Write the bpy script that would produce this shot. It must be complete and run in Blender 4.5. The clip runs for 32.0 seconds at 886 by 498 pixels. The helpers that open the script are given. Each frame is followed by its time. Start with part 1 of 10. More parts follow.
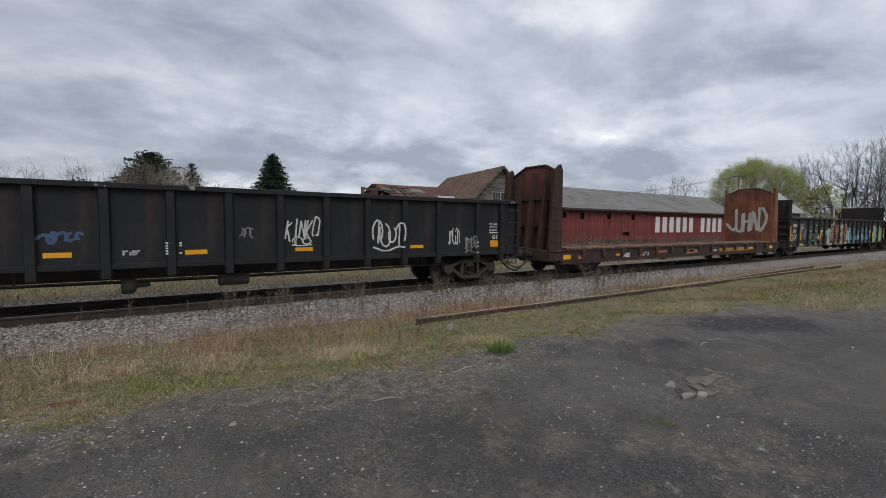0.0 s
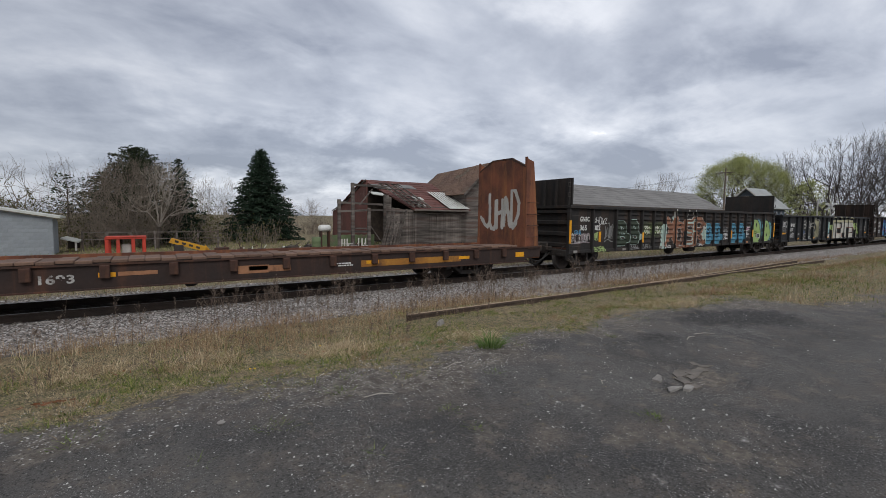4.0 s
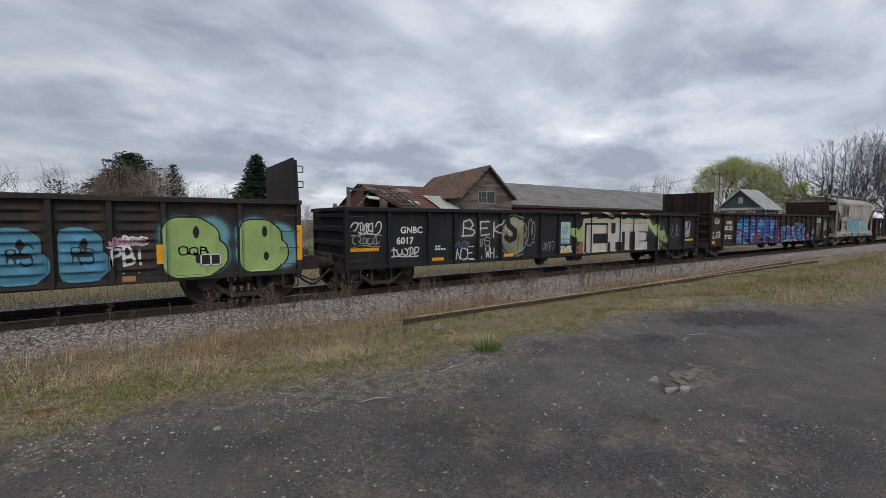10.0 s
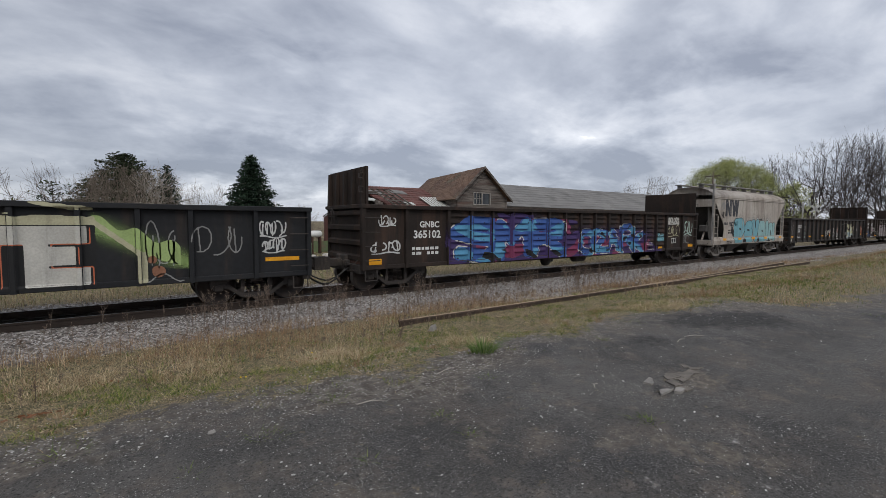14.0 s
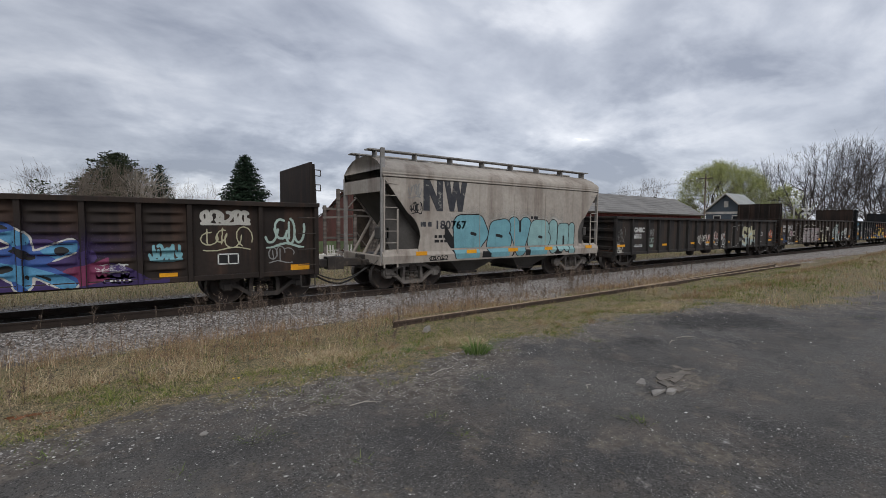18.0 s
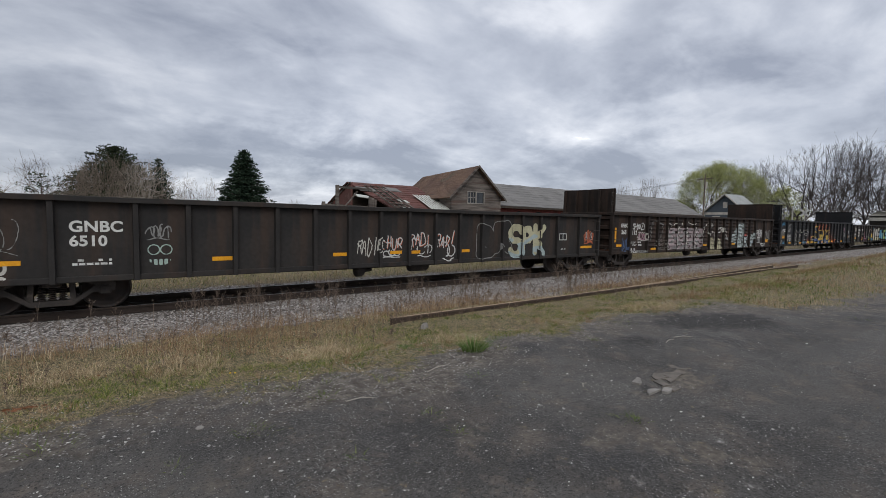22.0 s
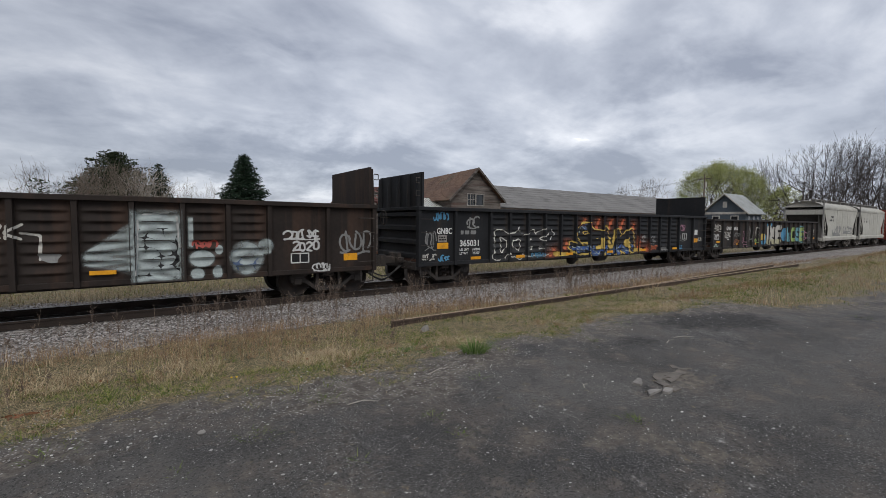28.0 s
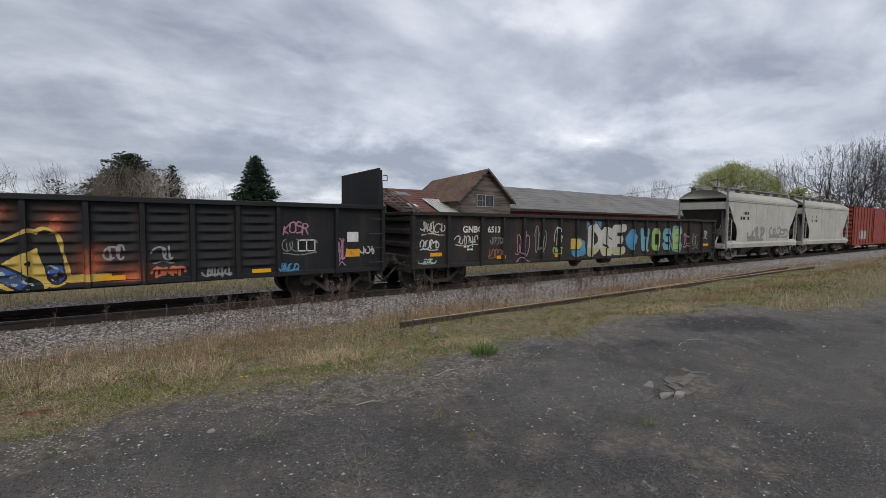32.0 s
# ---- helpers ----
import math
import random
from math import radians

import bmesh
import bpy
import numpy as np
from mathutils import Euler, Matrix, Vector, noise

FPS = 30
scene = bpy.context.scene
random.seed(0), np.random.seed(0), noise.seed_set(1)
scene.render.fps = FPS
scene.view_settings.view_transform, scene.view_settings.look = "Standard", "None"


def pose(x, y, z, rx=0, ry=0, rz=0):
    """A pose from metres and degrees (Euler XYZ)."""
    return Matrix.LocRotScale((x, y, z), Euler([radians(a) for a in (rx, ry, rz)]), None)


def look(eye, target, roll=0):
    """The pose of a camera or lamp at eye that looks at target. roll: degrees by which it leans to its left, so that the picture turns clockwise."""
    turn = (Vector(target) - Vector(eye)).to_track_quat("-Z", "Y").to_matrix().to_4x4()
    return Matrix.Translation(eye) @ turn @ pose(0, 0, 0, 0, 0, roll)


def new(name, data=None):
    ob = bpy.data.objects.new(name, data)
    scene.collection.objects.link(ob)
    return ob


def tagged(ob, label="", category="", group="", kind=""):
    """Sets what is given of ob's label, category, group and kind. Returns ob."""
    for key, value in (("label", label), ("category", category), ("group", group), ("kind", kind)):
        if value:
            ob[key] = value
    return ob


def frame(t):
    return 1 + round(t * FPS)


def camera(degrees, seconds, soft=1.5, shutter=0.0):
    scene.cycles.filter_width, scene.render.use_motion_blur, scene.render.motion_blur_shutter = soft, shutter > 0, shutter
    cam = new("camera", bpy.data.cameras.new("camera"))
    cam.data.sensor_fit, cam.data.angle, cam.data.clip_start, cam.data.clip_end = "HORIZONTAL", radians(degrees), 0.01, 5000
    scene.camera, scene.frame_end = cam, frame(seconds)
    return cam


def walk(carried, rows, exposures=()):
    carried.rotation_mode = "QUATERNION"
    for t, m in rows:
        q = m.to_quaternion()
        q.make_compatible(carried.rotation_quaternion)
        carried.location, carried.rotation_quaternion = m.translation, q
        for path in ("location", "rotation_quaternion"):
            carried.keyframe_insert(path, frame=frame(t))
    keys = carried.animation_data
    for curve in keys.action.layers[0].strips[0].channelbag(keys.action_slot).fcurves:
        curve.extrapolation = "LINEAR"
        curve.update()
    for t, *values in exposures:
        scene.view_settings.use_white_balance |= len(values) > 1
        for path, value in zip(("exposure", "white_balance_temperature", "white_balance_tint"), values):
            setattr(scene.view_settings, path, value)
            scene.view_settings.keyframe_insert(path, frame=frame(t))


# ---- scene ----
cam = camera(90.66, 32.0, 0.75)
walk(cam, [
    (0, pose(-0.000, 0.021, 1.839, 86.29, -0.72, -32.51)),
    (0.5, pose(0.003, 0.026, 1.835, 86.24, -0.99, -32.62)),
    (1, pose(0.010, 0.023, 1.835, 86.05, -1.10, -32.78)),
    (1.5, pose(0.015, 0.015, 1.838, 85.94, -0.95, -33.00)),
    (2, pose(0.005, 0.027, 1.845, 85.65, -1.03, -33.35)),
    (2.5, pose(0.003, 0.025, 1.843, 85.67, -0.90, -33.68)),
    (3, pose(0.002, 0.028, 1.842, 85.71, -0.77, -33.75)),
    (3.5, pose(0.005, 0.022, 1.842, 85.75, -0.69, -33.75)),
    (5.5, pose(0.010, 0.002, 1.833, 85.98, -0.52, -33.83)),
    (6, pose(0.017, 0.000, 1.835, 86.06, -0.38, -33.85)),
    (6.5, pose(0.011, 0.004, 1.842, 86.02, -0.43, -33.94)),
    (7, pose(0.007, 0.006, 1.842, 86.02, -0.44, -34.02)),
    (7.5, pose(0.012, 0.005, 1.845, 86.00, -0.35, -34.09)),
    (8, pose(0.014, 0.007, 1.847, 85.98, -0.33, -34.27)),
    (8.5, pose(0.013, 0.011, 1.846, 86.06, -0.25, -34.41)),
    (9, pose(0.011, 0.010, 1.846, 86.08, -0.21, -34.43)),
    (9.5, pose(0.005, 0.009, 1.844, 86.18, -0.25, -34.40)),
    (10, pose(0.011, 0.009, 1.838, 86.25, -0.20, -34.25)),
    (10.5, pose(0.008, 0.012, 1.842, 86.24, -0.28, -34.15)),
    (11, pose(0.008, 0.008, 1.845, 86.24, -0.33, -34.13)),
    (11.5, pose(-0.001, 0.003, 1.847, 86.29, -0.42, -34.37)),
    (12, pose(-0.004, 0.005, 1.845, 86.31, -0.42, -34.69)),
    (12.5, pose(0.001, 0.004, 1.849, 86.31, -0.31, -34.79)),
    (13, pose(-0.004, -0.002, 1.849, 86.41, -0.27, -34.79)),
    (13.5, pose(-0.002, 0.005, 1.850, 86.43, -0.27, -34.83)),
    (14, pose(0.003, 0.010, 1.850, 86.41, -0.25, -34.86)),
    (14.5, pose(0.009, 0.012, 1.845, 86.40, -0.16, -34.86)),
    (16.5, pose(-0.005, 0.006, 1.849, 86.40, -0.34, -35.13)),
    (17, pose(-0.002, -0.002, 1.852, 86.45, -0.46, -35.19)),
    (17.5, pose(0.002, -0.002, 1.854, 86.50, -0.42, -35.28)),
    (18, pose(0.003, -0.001, 1.853, 86.54, -0.47, -35.55)),
    (18.5, pose(0.007, -0.001, 1.850, 86.57, -0.49, -36.20)),
    (19, pose(0.021, -0.005, 1.853, 86.47, -0.48, -36.26)),
    (19.5, pose(0.020, -0.001, 1.850, 86.42, -0.52, -36.00)),
    (20, pose(0.022, -0.000, 1.847, 86.40, -0.52, -35.87)),
    (20.5, pose(0.021, -0.005, 1.845, 86.44, -0.38, -35.78)),
    (21, pose(0.020, 0.006, 1.847, 86.34, -0.53, -35.75)),
    (21.5, pose(0.016, -0.010, 1.850, 86.25, -0.82, -35.58)),
    (22, pose(0.012, -0.007, 1.849, 86.21, -1.13, -35.66)),
    (22.5, pose(0.016, -0.008, 1.850, 86.13, -1.36, -35.92)),
    (23, pose(0.017, -0.006, 1.849, 86.14, -1.35, -36.28)),
    (23.5, pose(0.017, -0.003, 1.847, 86.16, -1.28, -36.64)),
    (24, pose(0.022, -0.007, 1.846, 86.18, -1.04, -36.84)),
    (24.5, pose(0.019, -0.011, 1.847, 86.24, -0.95, -36.97)),
    (25, pose(0.016, -0.015, 1.846, 86.25, -0.77, -37.09)),
    (25.5, pose(0.019, -0.009, 1.850, 86.17, -0.58, -37.06)),
    (27.5, pose(0.013, -0.017, 1.853, 86.39, -0.66, -36.01)),
    (28, pose(0.008, -0.024, 1.853, 86.51, -0.58, -35.65)),
    (28.5, pose(0.011, -0.026, 1.854, 86.56, -0.53, -35.32)),
    (29, pose(0.010, -0.024, 1.852, 86.78, -0.49, -35.03)),
    (29.5, pose(0.009, -0.021, 1.850, 86.86, -0.55, -34.78)),
    (30, pose(0.010, -0.028, 1.854, 86.91, -0.56, -34.46)),
    (30.5, pose(0.018, -0.017, 1.854, 86.83, -0.55, -34.32)),
    (31, pose(0.023, -0.024, 1.849, 86.83, -0.49, -34.25)),
    (31.5, pose(0.025, -0.015, 1.845, 86.74, -0.52, -34.33)),
    (32, pose(0.023, -0.017, 1.849, 86.64, -0.66, -34.40)),
])
TRAVEL = [(0, -0.00), (1, -4.97), (2, -9.95), (3, -14.97), (3.5, -17.45), (5.5, -27.33), (6.5, -32.34), (7.5, -37.44), (8.5, -42.59), (9.5, -47.68), (10.5, -52.74), (11.5, -57.87), (12.5, -63.03), (13.5, -68.27), (14.5, -73.51), (16.5, -83.93), (17.5, -89.15), (18.5, -94.41), (19.5, -99.69), (20.5, -104.94), (21.5, -110.02), (22.5, -115.15), (23.5, -120.39), (24.5, -125.65), (25.5, -130.91), (27.5, -141.48), (28.5, -146.78), (29.5, -152.09), (30.5, -157.41), (31.5, -162.72), (32, -165.35)]

# ---- light ----
world = bpy.data.worlds.new("overcast")
scene.world = world
world.use_nodes = True


CLOUDS = [(-2, 20, 16, 4.5, -0.09), (-14, 12, 12, 4, -0.07), (64, 22, 9, 3.5, -0.22), (56, 17.5, 16, 3.2, -0.16), (24, 7.8, 14, 3.0, -0.26), (4, 7.5, 22, 3.4, -0.20), (50, 7.0, 16, 2.8, -0.24), (78, 9.5, 9, 2.5, -0.12),
          (24, 18, 13, 5, 0.09), (50, 24, 6, 2.5, 0.20), (61, 12, 10, 2.2, 0.18), (0, 14, 9, 1.8, 0.05), (12, 2.6, 20, 1.1, 0.20)]


def build_sky():
    nt = world.node_tree
    nt.nodes.clear()
    n, ln = nt.nodes.new, nt.links.new
    out, bg = n("ShaderNodeOutputWorld"), n("ShaderNodeBackground")
    tc, sep = n("ShaderNodeTexCoord"), n("ShaderNodeSeparateXYZ")
    ln(tc.outputs["Generated"], sep.inputs[0])
    up = n("ShaderNodeMath"); up.operation = "MAXIMUM"; up.inputs[1].default_value = 0.0
    ln(sep.outputs[2], up.inputs[0])
    lift = n("ShaderNodeMath"); lift.operation = "ADD"; lift.inputs[1].default_value = 0.30
    ln(up.outputs[0], lift.inputs[0])
    flat = n("ShaderNodeCombineXYZ")
    for k in (0, 1):
        dv = n("ShaderNodeMath"); dv.operation = "DIVIDE"
        ln(sep.outputs[k], dv.inputs[0]); ln(lift.outputs[0], dv.inputs[1]); ln(dv.outputs[0], flat.inputs[k])
    mp = n("ShaderNodeMapping"); mp.inputs["Scale"].default_value = (1.35, 1.5, 1.0); mp.inputs["Rotation"].default_value = (0, 0, 0.5)
    mp.inputs["Location"].default_value = (3.1, 1.7, 0)
    ln(flat.outputs[0], mp.inputs[0])
    big = n("ShaderNodeTexNoise"); big.inputs["Scale"].default_value = 0.95; big.inputs["Detail"].default_value = 7
    big.inputs["Roughness"].default_value = 0.58; big.inputs["Distortion"].default_value = 0.15
    ln(mp.outputs[0], big.inputs["Vector"])
    def calc(op, a_, b_=None):
        q = n("ShaderNodeMath"); q.operation = op
        for k_, v_ in enumerate((a_, b_)):
            if isinstance(v_, (int, float)): q.inputs[k_].default_value = v_
            elif v_ is not None: ln(v_, q.inputs[k_])
        return q.outputs[0]

    def cloud(scale, detail, rough, at, warp):
        m_ = n("ShaderNodeMapping"); m_.inputs["Scale"].default_value = at[:3]; m_.inputs["Rotation"].default_value = (0, 0, at[3])
        ln(flat.outputs[0], m_.inputs[0])
        t_ = n("ShaderNodeTexNoise")
        for key, v_ in (("Scale", scale), ("Detail", detail), ("Roughness", rough), ("Distortion", warp)): t_.inputs[key].default_value = v_
        ln(m_.outputs[0], t_.inputs["Vector"])
        return t_.outputs[0]

    mid = cloud(2.3, 6, 0.53, (1.0, 1.5, 1.0, 0.55), 0.35)
    fine = cloud(6.5, 7, 0.62, (1.0, 1.6, 1.0, 0.5), 0.5)
    # broad masses of thicker and thinner cloud: bearing, height, their spreads in degrees, and how light
    az = calc("MULTIPLY", calc("ARCTAN2", sep.outputs[0], sep.outputs[1]), 57.296)
    el = calc("MULTIPLY", calc("ARCSINE", sep.outputs[2]), 57.296)
    az = calc("ADD", az, calc("MULTIPLY", calc("SUBTRACT", mid, 0.5), 34.0))
    el = calc("ADD", el, calc("MULTIPLY", calc("SUBTRACT", cloud(2.0, 6, 0.6, (1.3, 1.0, 1.0, 0.2), 0.2), 0.5), 15.0))
    mass = calc("MULTIPLY", calc("SUBTRACT", big.outputs[0], 0.5), 1.0)
    for a_, e_, wa, we, k_ in CLOUDS:
        u_, v_ = calc("DIVIDE", calc("SUBTRACT", az, a_), wa), calc("DIVIDE", calc("SUBTRACT", el, e_), we)
        r2 = calc("ADD", calc("MULTIPLY", u_, u_), calc("MULTIPLY", v_, v_))
        mass = calc("ADD", mass, calc("MULTIPLY", calc("POWER", 2.718, calc("MULTIPLY", r2, -1.0)), k_))
    mass = calc("ADD", mass, calc("MULTIPLY", calc("SUBTRACT", mid, 0.5), 0.85))
    mass = calc("ADD", mass, calc("MULTIPLY", calc("SUBTRACT", fine, 0.5), 0.10))
    # sky overhead, out of view, made brighter to lift the light on the ground
    over = n("ShaderNodeMapRange"); over.interpolation_type = "SMOOTHSTEP"
    for k_, v_ in zip((1, 2, 3, 4), (34.0, 66.0, 0.53, 0.81)): over.inputs[k_].default_value = v_
    ln(el, over.inputs[0])
    mass = calc("ADD", mass, over.outputs[0])
    ramp = n("ShaderNodeValToRGB")
    e = ramp.color_ramp.elements
    e[0].position, e[0].color = 0.22, (0.33, 0.362, 0.445, 1)
    e[1].position, e[1].color = 0.84, (0.86, 0.885, 0.95, 1)
    k = e.new(1.0); k.color = (1.35, 1.36, 1.38, 1)
    k = e.new(0.50); k.color = (0.545, 0.582, 0.668, 1)
    ln(mass, ramp.inputs[0])
    sky = n("ShaderNodeTexSky"); sky.sky_type = "NISHITA"; sky.sun_disc = False
    sky.sun_elevation, sky.sun_rotation = radians(48), radians(200)
    dim = n("ShaderNodeMixRGB"); dim.blend_type = "MULTIPLY"; dim.inputs[0].default_value = 1; dim.inputs[2].default_value = (0.1, 0.1, 0.1, 1)
    ln(sky.outputs[0], dim.inputs[1])
    both = n("ShaderNodeMixRGB"); both.inputs[0].default_value = 0.1
    ln(ramp.outputs[0], both.inputs[1]); ln(dim.outputs[0], both.inputs[2])
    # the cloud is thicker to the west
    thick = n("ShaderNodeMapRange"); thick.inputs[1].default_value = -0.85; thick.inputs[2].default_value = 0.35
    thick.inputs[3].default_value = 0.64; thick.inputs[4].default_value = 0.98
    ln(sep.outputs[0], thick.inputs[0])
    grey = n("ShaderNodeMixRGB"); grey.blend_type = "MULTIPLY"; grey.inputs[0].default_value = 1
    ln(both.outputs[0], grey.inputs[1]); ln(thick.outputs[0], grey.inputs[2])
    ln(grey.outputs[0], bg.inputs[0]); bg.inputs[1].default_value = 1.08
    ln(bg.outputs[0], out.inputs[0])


build_sky()
sun = new("sun", bpy.data.lights.new("sun", "SUN"))
sun.data.energy, sun.data.angle, sun.data.color = 1.5, radians(35), (1.0, 0.97, 0.93)
sun.matrix_world = look((-20, -60, 70), (10, 10, 0))


# ---- materials ----
def surface(name, col, col2=None, rough=0.8, metal=0.0, scale=1.5, fine=22.0, bump=0.15, stain=None, stain_amount=0.0,
            stain_scale=0.8, streak=False, spread=0.12, vary=0.0, stretch=(1, 1, 1), spec=0.35):
    """A weathered surface: two tones by a broad noise, grain by a fine one, stains with edges of their own."""
    m = bpy.data.materials.new(name)
    m.use_nodes = True
    nt = m.node_tree
    n, ln = nt.nodes.new, nt.links.new
    p = nt.nodes["Principled BSDF"]
    p.inputs["Roughness"].default_value, p.inputs["Metallic"].default_value = rough, metal
    p.inputs["Specular IOR Level"].default_value = spec
    tc, mp = n("ShaderNodeTexCoord"), n("ShaderNodeMapping")
    mp.inputs["Scale"].default_value = stretch
    ln(tc.outputs["Object"], mp.inputs[0])
    a = n("ShaderNodeTexNoise"); a.inputs["Scale"].default_value = scale; a.inputs["Detail"].default_value = 5
    b = n("ShaderNodeTexNoise"); b.inputs["Scale"].default_value = fine; b.inputs["Detail"].default_value = 4
    ln(mp.outputs[0], a.inputs["Vector"]); ln(mp.outputs[0], b.inputs["Vector"])
    r = n("ShaderNodeMapRange"); r.inputs[1].default_value, r.inputs[2].default_value = 0.36, 0.64
    ln(a.outputs[0], r.inputs[0])
    mix = n("ShaderNodeMixRGB")
    mix.inputs[1].default_value = (*col, 1)
    mix.inputs[2].default_value = (*(col2 or [c * 0.7 for c in col]), 1)
    ln(r.outputs[0], mix.inputs[0])
    last = mix.outputs[0]
    if stain:
        s = n("ShaderNodeTexNoise"); s.inputs["Scale"].default_value = stain_scale; s.inputs["Detail"].default_value = 8
        s.inputs["Roughness"].default_value = 0.65
        if streak:
            sm = n("ShaderNodeMapping"); sm.inputs["Scale"].default_value = (3.5, 3.5, 0.35)
            ln(tc.outputs["Object"], sm.inputs[0]); ln(sm.outputs[0], s.inputs["Vector"])
        else:
            ln(mp.outputs[0], s.inputs["Vector"])
        sr = n("ShaderNodeMapRange")
        sr.inputs[1].default_value, sr.inputs[2].default_value = 0.66 - 0.4 * stain_amount, 0.66 - 0.4 * stain_amount + spread
        ln(s.outputs[0], sr.inputs[0])
        sx = n("ShaderNodeMixRGB"); sx.inputs[2].default_value = (*stain, 1)
        ln(sr.outputs[0], sx.inputs[0]); ln(last, sx.inputs[1])
        last = sx.outputs[0]
    g = n("ShaderNodeMapRange"); g.inputs[3].default_value, g.inputs[4].default_value = 0.72, 1.28
    ln(b.outputs[0], g.inputs[0])
    hs = n("ShaderNodeHueSaturation"); ln(last, hs.inputs["Color"])
    if vary:
        oi = n("ShaderNodeObjectInfo")
        vr = n("ShaderNodeMapRange"); vr.inputs[3].default_value, vr.inputs[4].default_value = 1 - vary, 1 + vary
        ln(oi.outputs["Random"], vr.inputs[0])
        ml = n("ShaderNodeMath"); ml.operation = "MULTIPLY"
        ln(vr.outputs[0], ml.inputs[0]); ln(g.outputs[0], ml.inputs[1]); ln(ml.outputs[0], hs.inputs["Value"])
    else:
        ln(g.outputs[0], hs.inputs["Value"])
    ln(hs.outputs[0], p.inputs["Base Color"])
    if bump:
        bp = n("ShaderNodeBump"); bp.inputs["Strength"].default_value = bump; bp.inputs["Distance"].default_value = 0.02
        ln(b.outputs[0], bp.inputs["Height"]); ln(bp.outputs[0], p.inputs["Normal"])
    return m


def island(name, cols, rough=0.9, lo=0.6, hi=1.35, thin=0.0):
    """One tone a piece, out of a ramp, for blades, leaves and stones that are joined in one mesh."""
    m = bpy.data.materials.new(name)
    m.use_nodes = True
    nt = m.node_tree
    n, ln = nt.nodes.new, nt.links.new
    p = nt.nodes["Principled BSDF"]
    p.inputs["Roughness"].default_value, p.inputs["Specular IOR Level"].default_value = rough, 0.2
    geo, ramp = n("ShaderNodeNewGeometry"), n("ShaderNodeValToRGB")
    ramp.color_ramp.interpolation = "LINEAR"
    e = ramp.color_ramp.elements
    e[0].color, e[1].color = (*cols[0], 1), (*cols[-1], 1)
    for i, c in enumerate(cols[1:-1]):
        k = e.new((i + 1) / (len(cols) - 1)); k.color = (*c, 1)
    ln(geo.outputs["Random Per Island"], ramp.inputs[0])
    ln(ramp.outputs[0], p.inputs["Base Color"])
    return m


BLACK = surface("black_car_paint", (0.0135, 0.0142, 0.016), (0.020, 0.0205, 0.022), 0.66, 0, 0.7, 9, 0.05, (0.035, 0.027, 0.022), 0.22, 0.6, True, 0.2, spec=0.2)
BLACK2 = surface("faded_black_car_paint", (0.022, 0.021, 0.0208), (0.033, 0.030, 0.028), 0.75, 0, 0.8, 10, 0.06, (0.05, 0.034, 0.026), 0.42, 0.7, True, 0.25, spec=0.2)
BROWN = surface("sooty_brown_car_paint", (0.0185, 0.0142, 0.0122), (0.029, 0.0215, 0.018), 0.75, 0, 0.8, 10, 0.06, (0.055, 0.032, 0.022), 0.40, 0.7, True, 0.25, spec=0.22)
RUST = surface("rusty_oxide_steel", (0.18, 0.066, 0.037), (0.085, 0.038, 0.026), 0.9, 0, 1.3, 18, 0.2, (0.30, 0.125, 0.048), 0.4, 0.8, True, 0.25)
RUSTD = surface("dark_rusty_steel", (0.062, 0.030, 0.021), (0.038, 0.024, 0.019), 0.9, 0, 1.3, 18, 0.2, (0.15, 0.062, 0.03), 0.35, 0.9, True, 0.3)
IRON = surface("greasy_truck_iron", (0.032, 0.028, 0.026), (0.052, 0.043, 0.037), 0.8, 0.0, 3, 30, 0.2, (0.11, 0.085, 0.070), 0.22, 3)
WHEEL = surface("brown_wheel_iron", (0.045, 0.033, 0.027), (0.030, 0.025, 0.023), 0.75, 0.1, 4, 30, 0.15)
TREAD = surface("worn_wheel_tread", (0.16, 0.15, 0.145), (0.11, 0.10, 0.095), 0.4, 0.7, 4, 30, 0.05)
DECK = surface("weathered_deck_boards", (0.17, 0.105, 0.075), (0.11, 0.068, 0.05), 0.9, 0, 2, 25, 0.2, vary=0.22)
CREAM = surface("dusty_cream_paint", (0.37, 0.335, 0.295), (0.285, 0.252, 0.218), 0.75, 0, 0.5, 8, 0.04, (0.135, 0.10, 0.08), 0.42, 0.55, True, 0.3)
GREYC = surface("grey_hopper_paint", (0.43, 0.42, 0.375), (0.35, 0.34, 0.30), 0.7, 0, 0.7, 8, 0.04, (0.19, 0.16, 0.13), 0.18, 0.7, True, 0.3)
WALKGREY = surface("dull_grey_walkway", (0.30, 0.29, 0.28), (0.20, 0.19, 0.18), 0.8, 0.2, 2, 18, 0.1)
# hopper ends and underside: shade built into a darker steel colour
SHADE = surface("shaded_hopper_steel", (0.085, 0.08, 0.075), (0.06, 0.055, 0.05), 0.8, 0, 1.2, 14, 0.1)
# soot on the flatcar's sill, and the leading gussets' shade as colour
SOOTSHADE = surface("sooty_shaded_rust_steel", (0.040, 0.023, 0.018), (0.026, 0.018, 0.016), 0.85, 0, 1.3, 18, 0.15, (0.105, 0.045, 0.024), 0.28, 0.9, True, 0.3)
FLAKED = surface("flaking_maroon_paint", (0.145, 0.052, 0.042), (0.10, 0.040, 0.034), 0.85, 0, 1.3, 18, 0.2, (0.36, 0.27, 0.23), 0.10, 1.6, True, 0.10)
PEACH = surface("peach_primer", (0.34, 0.165, 0.085), (0.24, 0.115, 0.062), 0.85, 0, 3, 24, 0.05, (0.10, 0.05, 0.03), 0.25, 2.0)
